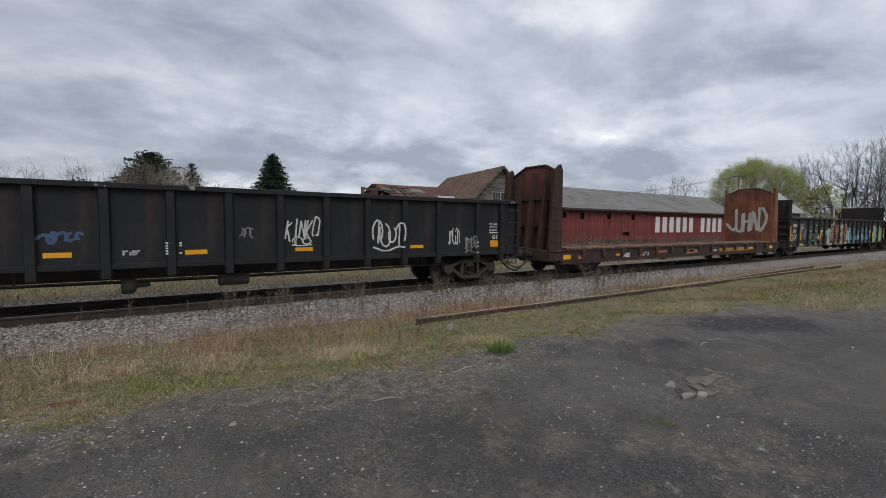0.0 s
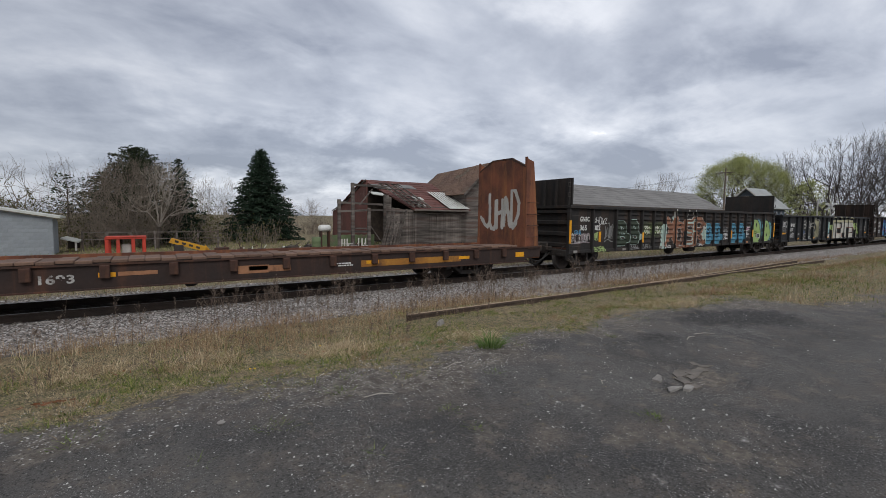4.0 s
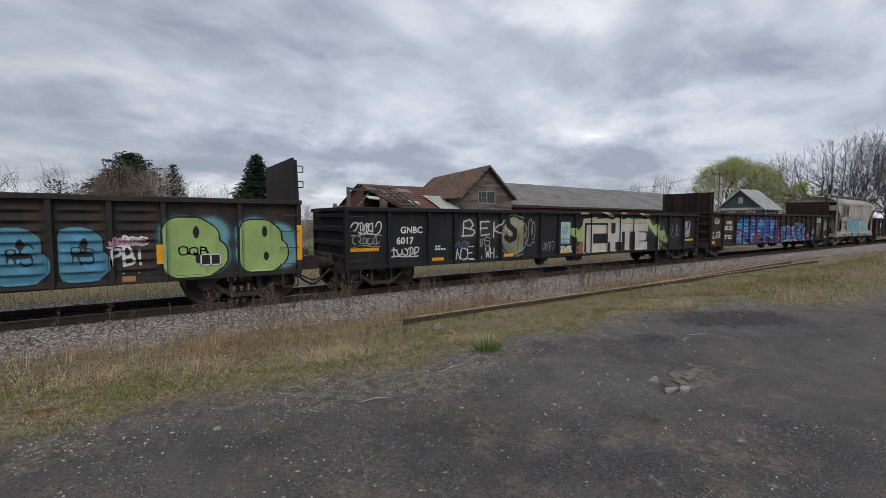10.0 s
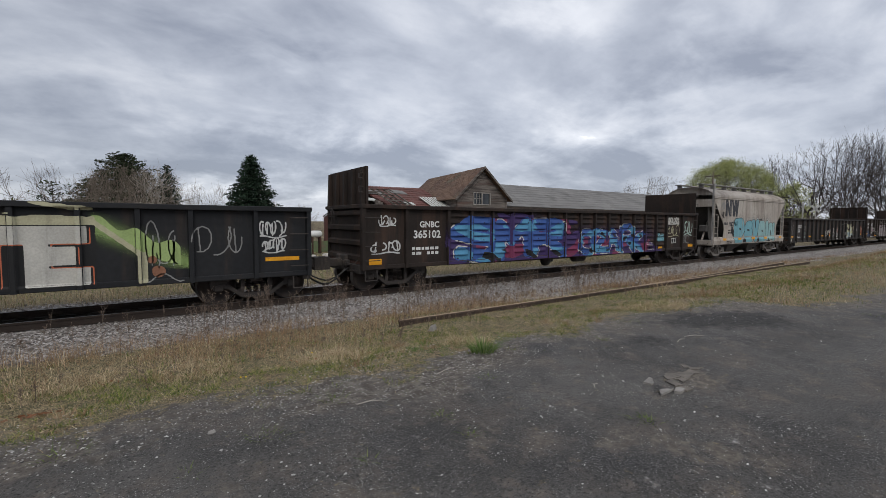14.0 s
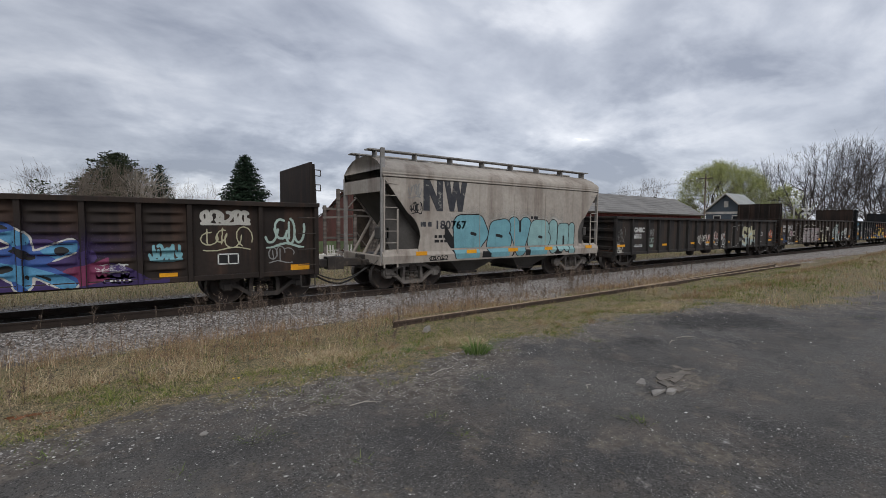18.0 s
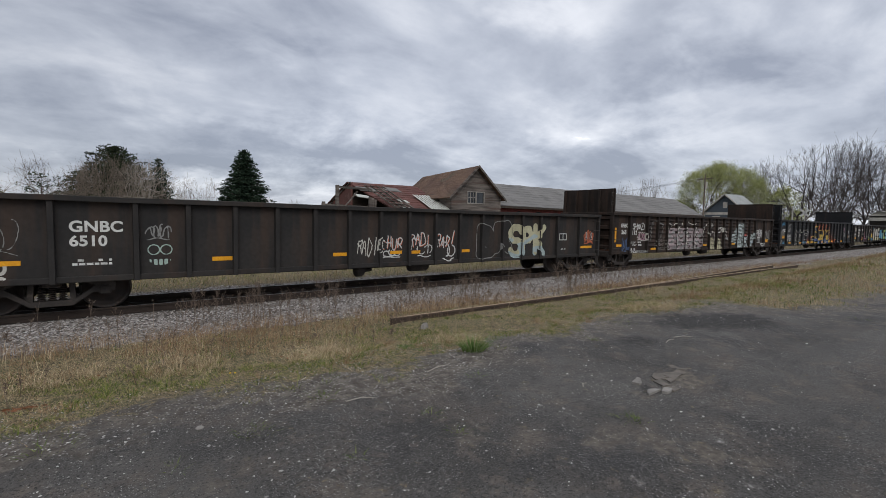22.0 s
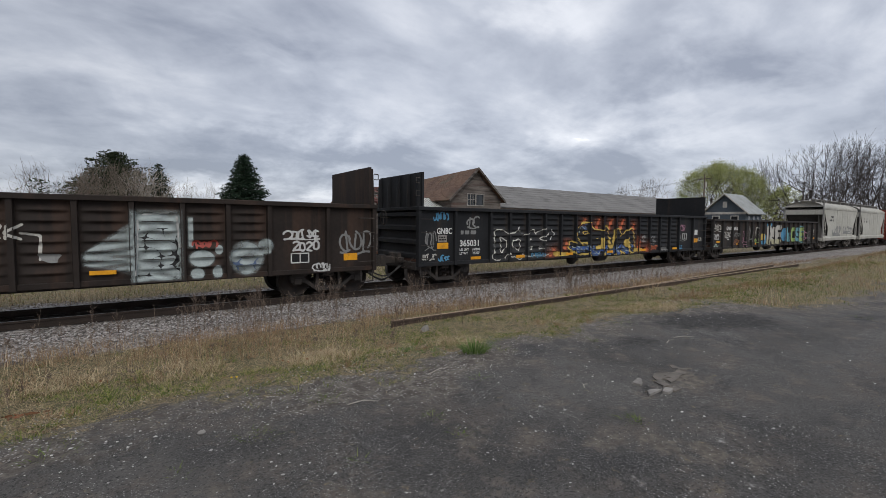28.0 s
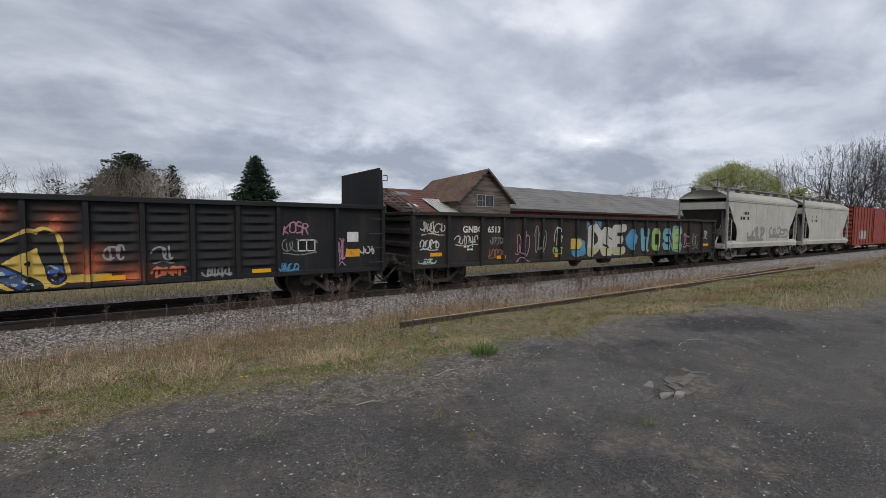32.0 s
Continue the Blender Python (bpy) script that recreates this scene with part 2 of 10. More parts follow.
OCHRE = surface("worn_ochre_paint", (0.36, 0.165, 0.028), (0.26, 0.11, 0.022), 0.8, 0, 2, 24, 0.05, (0.085, 0.042, 0.024), 0.42, 1.4, False, 0.2)
WORNWHITE = surface("half_gone_white_paint", (0.42, 0.41, 0.39), (0.30, 0.29, 0.27), 0.8, 0, 5, 40, 0.02, (0.045, 0.03, 0.025), 0.45, 6.0)
REDCAR = surface("red_boxcar_paint", (0.26, 0.05, 0.035), (0.19, 0.038, 0.028), 0.75, 0, 0.8, 10, 0.05, (0.12, 0.05, 0.035), 0.3, 0.7, True, 0.3)
YELLOW = surface("yellow_reflector", (0.72, 0.33, 0.01), (0.60, 0.26, 0.01), 0.6, 0, 3, 30, 0.02, (0.16, 0.09, 0.04), 0.15, 2.0)
WHITE = surface("worn_white_paint", (0.62, 0.62, 0.60), (0.5, 0.5, 0.48), 0.8, 0, 5, 40, 0.02, (0.10, 0.09, 0.085), 0.16, 5.0)
SHEDRED = surface("faded_barn_red_boards", (0.17, 0.041, 0.036), (0.115, 0.033, 0.030), 0.9, 0, 0.9, 14, 0.15, (0.14, 0.075, 0.06), 0.3, 0.8, True, 0.3, vary=0.18)
GREYWOOD = surface("weathered_grey_boards", (0.155, 0.134, 0.119), (0.052, 0.044, 0.039), 0.92, 0, 1.6, 18, 0.3, (0.15, 0.085, 0.068), 0.3, 0.8, False, 0.3, vary=0.3, stretch=(0.3, 0.6, 3.0))
ROOFGREY = surface("grey_shed_roofing", (0.185, 0.18, 0.172), (0.145, 0.14, 0.135), 0.9, 0, 0.4, 12, 0.08, (0.115, 0.11, 0.105), 0.3, 0.5)
HOUSEROOF = surface("pale_grey_house_roofing", (0.30, 0.315, 0.31), (0.25, 0.26, 0.255), 0.85, 0, 0.6, 12, 0.08, (0.2, 0.2, 0.19), 0.2, 0.6)
SHINGLE = surface("brown_shingles", (0.155, 0.098, 0.068), (0.10, 0.062, 0.048), 0.92, 0, 0.5, 14, 0.2, (0.10, 0.085, 0.06), 0.25, 0.6, vary=0.15)
MAROON = surface("rusty_maroon_roofing", (0.13, 0.055, 0.046), (0.092, 0.042, 0.036), 0.9, 0, 0.7, 14, 0.12, (0.16, 0.10, 0.08), 0.15, 0.7, vary=0.1)
TIN = surface("pale_roofing_sheet", (0.52, 0.53, 0.49), (0.44, 0.45, 0.41), 0.5, 0.2, 2, 20, 0.04, vary=0.05)
GLASS = surface("dark_window_glass", (0.018, 0.02, 0.023), (0.03, 0.033, 0.036), 0.08, 0, 2, 12, 0.0, spec=0.6)
WHITEWOOD = surface("old_white_trim", (0.55, 0.53, 0.49), (0.42, 0.40, 0.37), 0.8, 0, 2, 20, 0.08)
OLDTRIM = surface("peeling_grey_trim", (0.30, 0.285, 0.26), (0.18, 0.165, 0.15), 0.85, 0, 3, 25, 0.1)
BLOCK = surface("pale_grey_block_wall", (0.27, 0.295, 0.315), (0.225, 0.245, 0.262), 0.9, 0, 0.9, 20, 0.1, (0.20, 0.205, 0.20), 0.2, 0.8, vary=0.07)
SIDING = surface("slate_blue_siding", (0.085, 0.105, 0.13), (0.07, 0.088, 0.11), 0.8, 0, 0.8, 14, 0.08)
REDPAINT = surface("faded_red_machine_paint", (0.50, 0.055, 0.03), (0.38, 0.045, 0.03), 0.7, 0, 2, 20, 0.06, (0.20, 0.07, 0.04), 0.25, 2)
YELLOWPAINT = surface("old_yellow_machine_paint", (0.52, 0.27, 0.02), (0.42, 0.2, 0.02), 0.7, 0, 2, 20, 0.06, (0.15, 0.08, 0.04), 0.25, 2)
TANKWHITE = surface("white_tank_paint", (0.66, 0.66, 0.64), (0.55, 0.55, 0.53), 0.5, 0, 2, 12, 0.03)
GREENPAINT = surface("faded_green_paint", (0.13, 0.17, 0.085), (0.10, 0.13, 0.07), 0.85, 0, 1, 14, 0.08, (0.16, 0.12, 0.09), 0.3, 1.0)
RAILSIDE = surface("rusty_rail_steel", (0.050, 0.036, 0.029), (0.036, 0.027, 0.022), 0.85, 0.1, 3, 30, 0.15)
RAILTOP = surface("polished_rail_head", (0.20, 0.19, 0.18), (0.14, 0.13, 0.12), 0.35, 0.8, 3, 30, 0.03)
RAILTAN = surface("dry_rusted_rail_head", (0.36, 0.27, 0.185), (0.25, 0.18, 0.12), 0.9, 0, 5, 30, 0.1)
SIDERAIL = surface("brown_siding_rail", (0.085, 0.060, 0.045), (0.055, 0.040, 0.031), 0.9, 0.05, 4, 30, 0.2)
TIE = surface("old_timber_tie", (0.062, 0.048, 0.038), (0.036, 0.029, 0.025), 0.95, 0, 3, 25, 0.3, vary=0.25)
BARK = surface("grey_brown_bark", (0.085, 0.068, 0.055), (0.055, 0.045, 0.037), 0.95, 0, 2, 20, 0.2)
TWIG = surface("bare_brown_twigs", (0.205, 0.168, 0.135), (0.145, 0.118, 0.095), 0.95, 0, 0.4, 4, 0.0)
PALEBARK = surface("pale_grey_limbs", (0.33, 0.295, 0.25), (0.24, 0.21, 0.18), 0.95, 0, 0.6, 6, 0.0)
DARKTWIG = surface("dark_bare_twigs", (0.085, 0.074, 0.071), (0.06, 0.052, 0.050), 0.95, 0, 0.4, 4, 0.0)
NEEDLES = island("spruce_needles", [(0.012, 0.022, 0.014), (0.018, 0.035, 0.02), (0.03, 0.05, 0.03)])
NEEDLES2 = island("dull_conifer_needles", [(0.018, 0.026, 0.014), (0.03, 0.042, 0.02), (0.045, 0.055, 0.028)])
SPRING = island("young_spring_leaves", [(0.27, 0.30, 0.11), (0.36, 0.39, 0.16), (0.45, 0.46, 0.23)])
BUSHLEAF = island("dull_bush_leaves", [(0.06, 0.065, 0.022), (0.09, 0.09, 0.03), (0.12, 0.10, 0.045)])
DRYGRASS = island("dry_grass_blades", [(0.10, 0.065, 0.035), (0.25, 0.18, 0.105), (0.52, 0.42, 0.27), (0.16, 0.10, 0.055)])
GREENGRASS = island("fresh_grass_blades", [(0.038, 0.062, 0.012), (0.095, 0.135, 0.026), (0.19, 0.215, 0.055), (0.35, 0.31, 0.14)])
MOSS = island("yellow_green_moss", [(0.075, 0.095, 0.018), (0.13, 0.15, 0.03), (0.20, 0.19, 0.06)])
STRAW = island("pale_straw", [(0.24, 0.165, 0.095), (0.42, 0.325, 0.20), (0.62, 0.52, 0.35), (0.16, 0.11, 0.06)])
WEEDGREEN = island("dull_weed_leaves", [(0.055, 0.085, 0.025), (0.10, 0.135, 0.042), (0.18, 0.20, 0.08)])
TUFTGREEN = island("bright_grass_tuft", [(0.06, 0.115, 0.028), (0.10, 0.165, 0.045), (0.20, 0.25, 0.09)])
WEED = island("dead_weed_stalks", [(0.085, 0.062, 0.050), (0.15, 0.112, 0.088), (0.25, 0.195, 0.15)])
REDGRASS = island("reddish_dead_grass", [(0.16, 0.092, 0.055), (0.26, 0.16, 0.095), (0.39, 0.27, 0.165), (0.14, 0.098, 0.052)])
STONES = island("ballast_stones", [(0.07, 0.062, 0.057), (0.20, 0.178, 0.16), (0.48, 0.455, 0.43), (0.13, 0.108, 0.092)])
CHIPS = island("asphalt_grit", [(0.04, 0.038, 0.037), (0.20, 0.19, 0.18), (0.60, 0.585, 0.56), (0.10, 0.092, 0.085)])
CONCRETE = surface("broken_concrete", (0.27, 0.255, 0.235), (0.17, 0.158, 0.145), 0.9, 0, 4, 30, 0.3)
PALEDUST = surface("dusty_worn_asphalt", (0.165, 0.145, 0.125), (0.10, 0.09, 0.08), 0.9, 0, 5, 40, 0.4)
STICK = surface("pale_dead_stick", (0.42, 0.39, 0.34), (0.30, 0.27, 0.23), 0.9, 0, 4, 30, 0.2)
LEAFRED = island("fallen_rusty_leaves", [(0.24, 0.10, 0.05), (0.19, 0.085, 0.045), (0.17, 0.10, 0.06)])
DANDELION = island("dandelion_heads", [(0.75, 0.48, 0.02), (0.7, 0.42, 0.02)])
HOSE = surface("black_rubber_hose", (0.02, 0.02, 0.02), (0.03, 0.028, 0.026), 0.6, 0, 6, 40, 0.05)


FADED = surface("faded_black_marking", (0.03, 0.032, 0.04), (0.05, 0.05, 0.055), 0.8, 0, 3, 20, 0.02, (0.36, 0.34, 0.30), 0.2, 4)
DUSTY = surface("dusty_grey_truck_iron", (0.17, 0.155, 0.14), (0.11, 0.098, 0.088), 0.9, 0, 3, 24, 0.15, (0.06, 0.05, 0.045), 0.3, 3)


def spray(name, col):
    g = sum(col) / 3
    col = [0.86 * (c * 0.8 + g * 0.2) for c in col]
    return surface("spray_" + name, col, [c * 0.82 for c in col], 0.7, 0, 2.2, 26, 0.03, [c * 0.38 + 0.012 for c in col], 0.24, 1.5, True, 0.28)


SP = {"white": spray("white", (0.60, 0.60, 0.58)), "grey": spray("grey", (0.25, 0.25, 0.24)), "black": spray("black", (0.012, 0.012, 0.013)),
      "blue": spray("blue", (0.012, 0.085, 0.36)), "sky": spray("sky", (0.04, 0.28, 0.50)), "green": spray("green", (0.33, 0.50, 0.12)),
      "olive": spray("olive", (0.030, 0.045, 0.024)), "teal": spray("teal", (0.13, 0.39, 0.46)), "lagoon": spray("lagoon", (0.24, 0.46, 0.46)), "mint": spray("mint", (0.40, 0.55, 0.48)),
      "purple": spray("purple", (0.045, 0.018, 0.125)), "magenta": spray("magenta", (0.22, 0.015, 0.085)), "pink": spray("pink", (0.48, 0.20, 0.30)),
      "orange": spray("orange", (0.62, 0.12, 0.02)), "yellow": spray("yellow", (0.66, 0.44, 0.03)), "rust": spray("rust", (0.30, 0.115, 0.05)),
      "red": spray("red", (0.42, 0.05, 0.03)), "bone": spray("bone", (0.55, 0.53, 0.47)), "lime": spray("lime", (0.36, 0.50, 0.14)),
      "cerulean": spray("cerulean", (0.035, 0.24, 0.36)), "palepink": spray("palepink", (0.36, 0.28, 0.29)), "navy": spray("navy", (0.05, 0.10, 0.22)), "paleblue": spray("paleblue", (0.36, 0.46, 0.47)), "frost": spray("frost", (0.46, 0.54, 0.53)), "cream": spray("cream", (0.50, 0.47, 0.28))}


# ---- mesh tools ----
class MB:
    """Collects vertices and faces, and becomes one mesh object."""

    def __init__(self):
        self.v, self.f, self.m = [], [], []

    def faces(self, verts, faces, mi=0):
        k = len(self.v)
        self.v += [tuple(p) for p in verts]
        self.f += [tuple(i + k for i in f) for f in faces]
        self.m += [mi] * len(faces)
        return self

    def box(self, x0, x1, y0, y1, z0, z1, c=0.0, mi=0):
        """A box, with chamfered edges where c is given."""
        if x0 > x1: x0, x1 = x1, x0
        if y0 > y1: y0, y1 = y1, y0
        if z0 > z1: z0, z1 = z1, z0
        if not c:
            return self.faces([(x, y, z) for x in (x0, x1) for y in (y0, y1) for z in (z0, z1)],
                              [(0, 1, 3, 2), (4, 6, 7, 5), (0, 4, 5, 1), (2, 3, 7, 6), (0, 2, 6, 4), (1, 5, 7, 3)], mi)
        c = min(c, (x1 - x0) * 0.4, (y1 - y0) * 0.4, (z1 - z0) * 0.4)
        V, at = [], {}
        for i, x in enumerate((x0, x1)):
            for j, y in enumerate((y0, y1)):
                for k, z in enumerate((z0, z1)):
                    sx, sy, sz = 1 - 2 * i, 1 - 2 * j, 1 - 2 * k
                    for a in range(3):
                        at[i, j, k, a] = len(V)
                        V.append((x + (a != 0) * sx * c, y + (a != 1) * sy * c, z + (a != 2) * sz * c))
        Q = []
        for i in (0, 1):
            Q.append([at[i, j, k, 0] for j, k in ((0, 0), (1, 0), (1, 1), (0, 1))])
            Q.append([at[j, i, k, 1] for j, k in ((0, 0), (1, 0), (1, 1), (0, 1))])
            Q.append([at[j, k, i, 2] for j, k in ((0, 0), (1, 0), (1, 1), (0, 1))])
            for j in (0, 1):
                Q.append([at[i, j, 0, 0], at[i, j, 1, 0], at[i, j, 1, 1], at[i, j, 0, 1]])
                Q.append([at[i, 0, j, 0], at[i, 1, j, 0], at[i, 1, j, 2], at[i, 0, j, 2]])
                Q.append([at[0, i, j, 1], at[1, i, j, 1], at[1, i, j, 2], at[0, i, j, 2]])
        T = [[at[i, j, k, a] for a in range(3)] for i in (0, 1) for j in (0, 1) for k in (0, 1)]
        return self.faces(V, Q + T, mi)

    def prism(self, poly, a, b, axis="y", mi=0):
        """A flat outline drawn through from a to b along an axis: (x, z) along y, (y, z) along x, (x, y) along z."""
        n = len(poly)
        put = {"y": lambda p, q: (p[0], q, p[1]), "x": lambda p, q: (q, p[0], p[1]), "z": lambda p, q: (p[0], p[1], q)}[axis]
        V = [put(p, a) for p in poly] + [put(p, b) for p in poly]
        Q = [(i, (i + 1) % n, (i + 1) % n + n, i + n) for i in range(n)]
        return self.faces(V, Q + [tuple(range(n)), tuple(range(2 * n - 1, n - 1, -1))], mi)

    def rod(self, p, q, r, r2=None, n=8, mi=0, caps=True):
        p, q = Vector(p), Vector(q)
        d = q - p
        if d.length < 1e-6: return self
        u = d.orthogonal().normalized()
        w = d.normalized().cross(u)
        r2 = r if r2 is None else r2
        V = []
        for c, rr in ((p, r), (q, r2)):
            V += [c + (u * math.cos(6.28318 * i / n) + w * math.sin(6.28318 * i / n)) * rr for i in range(n)]
        Q = [(i, (i + 1) % n, (i + 1) % n + n, i + n) for i in range(n)]
        return self.faces(V, Q + ([tuple(range(n)), tuple(range(2 * n - 1, n - 1, -1))] if caps else []), mi)

    def tube(self, pts, r, n=6, mi=0):
        for p, q in zip(pts, pts[1:]):
            self.rod(p, q, r, r, n, mi)
        return self

    def lathe(self, prof, centre, axis="y", n=24, mi=0):
        """A profile of (radius, along) turned round an axis through centre."""
        V = []
        cx, cy, cz = centre
        for r, a in prof:
            for i in range(n):
                c, s = r * math.cos(6.28318 * i / n), r * math.sin(6.28318 * i / n)
                V.append({"y": (cx + c, cy + a, cz + s), "x": (cx + a, cy + c, cz + s), "z": (cx + c, cy + s, cz + a)}[axis])
        Q = [(k * n + i, k * n + (i + 1) % n, (k + 1) * n + (i + 1) % n, (k + 1) * n + i) for k in range(len(prof) - 1) for i in range(n)]
        return self.faces(V, Q, mi)

    def mesh(self, name, mats):
        me = bpy.data.meshes.new(name)
        me.from_pydata(self.v, [], self.f)
        for m in (mats if isinstance(mats, (list, tuple)) else [mats]):
            me.materials.append(m)
        if any(self.m):
            me.polygons.foreach_set("material_index", self.m)
        me.update()
        return me


class Segs:
    """Many thin tapered rods at once: limbs, twigs and stalks."""

    def __init__(self, sides=3, least=0.0):
        self.rows, self.sides, self.least = [], sides, least

    def rod(self, p, q, r, r2=None, n=3, caps=False):
        self.rows.append((*p, *q, r, r if r2 is None else r2))
        return self

    def mesh(self, name, mat):
        R = np.array(self.rows, float)
        p, q, r = R[:, :3], R[:, 3:6], np.maximum(R[:, 6:8], self.least)
        d = q - p
        d /= np.linalg.norm(d, axis=1, keepdims=True) + 1e-9
        u = np.cross(d, np.where(np.abs(d[:, 2:3]) < 0.9, [[0, 0, 1.0]], [[1.0, 0, 0]]))
        u /= np.linalg.norm(u, axis=1, keepdims=True) + 1e-9
        w = np.cross(d, u)
        k = self.sides
        a = np.arange(k) * 2 * np.pi / k
        ring = u[:, None] * np.cos(a)[None, :, None] + w[:, None] * np.sin(a)[None, :, None]
        V = np.concatenate([p[:, None] + ring * r[:, :1, None], q[:, None] + ring * r[:, 1:, None]], 1).reshape(-1, 3)
        j = np.arange(k)
        quad = np.stack([j, (j + 1) % k, (j + 1) % k + k, j + k], -1)
        Fc = (np.arange(len(R))[:, None, None] * 2 * k + quad[None]).reshape(-1, 4)
        me = raw_mesh(name, V, Fc)
        me.materials.append(mat)
        return me


def raw_mesh(name, V, Fc):
    me = bpy.data.meshes.new(name)
    k = Fc.shape[1]
    me.vertices.add(len(V)); me.vertices.foreach_set("co", np.asarray(V, np.float32).ravel())
    me.loops.add(Fc.size); me.loops.foreach_set("vertex_index", Fc.astype(np.int32).ravel())
    me.polygons.add(len(Fc)); me.polygons.foreach_set("loop_start", np.arange(len(Fc), dtype=np.int32) * k)
    me.update(calc_edges=True)
    return me


def part(name, mb, mats, parent=None, label="", smooth=False, at=None):
    """Links a builder, or a mesh, as ONE mesh object under a thing or a part."""
    me = mb.mesh(name, mats) if isinstance(mb, (MB, Segs)) else mb
    if mats is not None and not len(me.materials): me.materials.append(mats)
    if smooth:
        me.polygons.foreach_set("use_smooth", [True] * len(me.polygons))
    ob = new(name, me)
    if parent: ob.parent = parent
    if at is not None: ob.matrix_basis = at
    return tagged(ob, label)


def thing(name, m, label, category, group="", kind=""):
    ob = new(name)
    ob.empty_display_size = 0.3
    ob.matrix_basis = m
    return tagged(ob, label, category, group, kind)

# ---- the lie of the land ----
SIDE_Y = 11.72      # plane of the cars' near sides
RAIL_Z = -0.29      # top of the running rails
MID_Y = SIDE_Y + 1.48
rng = np.random.default_rng(7)


def ease(a, b, v):
    t = np.clip((v - a) / (b - a), 0, 1)
    return t * t * (3 - 2 * t)


def rough2(x, y, s=1.0):
    return (np.sin(x * 1.7 * s + np.sin(y * 1.1 * s) * 1.3) * np.cos(y * 1.9 * s + np.sin(x * 0.8 * s)) +
            0.5 * np.sin(x * 4.1 * s + y * 2.3 * s) * np.cos(y * 3.7 * s - x * 1.2 * s))


def land(x, y):
    """Height of the ground."""
    x, y = np.asarray(x, float), np.asarray(y, float)
    z = -0.30 * ease(4.4, 7.2, y) - 0.28 * ease(8.0, 11.3, y)
    z = z + 0.10 * ease(11.3, 11.7, y) * (1 - ease(14.6, 16.5, y)) + 0.035 * ease(11.3, 11.8, y) * (1 - ease(12.26, 12.4, y))
    z = z + 0.085 * ease(3.4, 4.4, x) * ease(5.9, 7.0, y) * (1 - ease(7.9, 8.6, y)) * (1 - ease(26, 30, x))
    z = z + 0.04 * ease(18, 26, y) + 0.03 * rough2(x, y, 0.6) * ease(4.4, 6.0, y) * (1 - ease(8.5, 9.6, y))
    z = z + 0.05 * rough2(x, y, 0.25) * ease(16.5, 20, y)
    z = z + 0.012 * rough2(x, y, 0.8) * (1 - ease(4.0, 5.0, y))
    z = z + (0.34 * ease(13, 26, x) + 0.95 * ease(26, 62, x)) * (1 - ease(5.0, 7.0 + 2.0 * ease(28, 36, x), y)) * ease(2.2, 4.6, y)
    return z


def grassy(x, y):
    """How far grass has taken over, 0 to 1."""
    edge = np.interp(x, [-6, -1.1, -0.3, 1.5, 2.5, 4.0, 9.0, 11.3, 12.2, 14.5, 30], [5.6, 5.35, 5.0, 4.85, 4.75, 4.85, 4.85, 4.55, 3.1, 2.8, 2.2])
    edge = edge + 0.14 * np.sin(x * 1.7) + 0.10 * np.sin(x * 3.9 + 1)
    g = ease(edge - 0.45, edge + 0.75, y + 0.22 * rough2(x, y, 1.6) + 0.12 * rough2(x, y, 4.3))
    g = g * (1 - 0.85 * ease(8.6, 9.6, y + 0.3 * rough2(x, y, 0.9)) * (1 - ease(15.8, 17.2, y + 0.2 * rough2(x, y, 0.9))))
    return g


def gritty(x, y):
    """Loose grit and dust washed over the asphalt's edge."""
    return np.clip(0.72 * grassy(x, y + 0.8) + 0.5 * np.exp(-((x - 2.4) / 1.2) ** 2 - ((y - 4.3) / 0.7) ** 2) + 0.45 * np.exp(-((x - 11.6) / 1.3) ** 2 - ((y - 3.9) / 0.6) ** 2), 0, 1)


DUST = [(3.3, 2.12, 0.22, 0.9), (3.61, 1.85, 0.2, 0.9), (3.77, 1.53, 0.22, 1.0), (3.92, 1.21, 0.2, 0.8), (5.4, 2.5, 0.42, 0.9), (2.37, 2.87, 0.35, 0.5), (2.64, 2.4, 0.3, 0.5), (1.2, 2.6, 0.35, 0.5), (0.4, 3.2, 0.5, 0.45), (11.3, 2.5, 0.8, 0.4)]
SOOT = [(8.7, 3.95, 0.9, 0.95), (9.8, 3.4, 0.8, 0.9), (6.5, 3.75, 0.45, 0.7), (4.7, 2.5, 0.22, 0.8), (3.0, 3.6, 0.5, 0.4), (12.2, 3.4, 0.5, 0.6)]


def spots(x, y, list_):
    return np.clip(sum(w * np.exp(-((x - a) / r) ** 2 - ((y - b) / (r * 0.75)) ** 2) for a, b, r, w in list_), 0, 1)


def dusty(x, y):
    """Bare brownish dust lying in shallow dips."""
    return spots(x, y, DUST)


def sooty(x, y):
    """Damp black soil by the broken edge."""
    return spots(x, y, SOOT)


def stony(x, y):
    return ease(8.8 - 0.7 * ease(6, 10, x), 9.8 - 0.8 * ease(6, 10, x), y + 0.35 * rough2(x, y, 0.8)) * (1 - ease(15.6, 17.0, y + 0.25 * rough2(x, y, 0.8)))


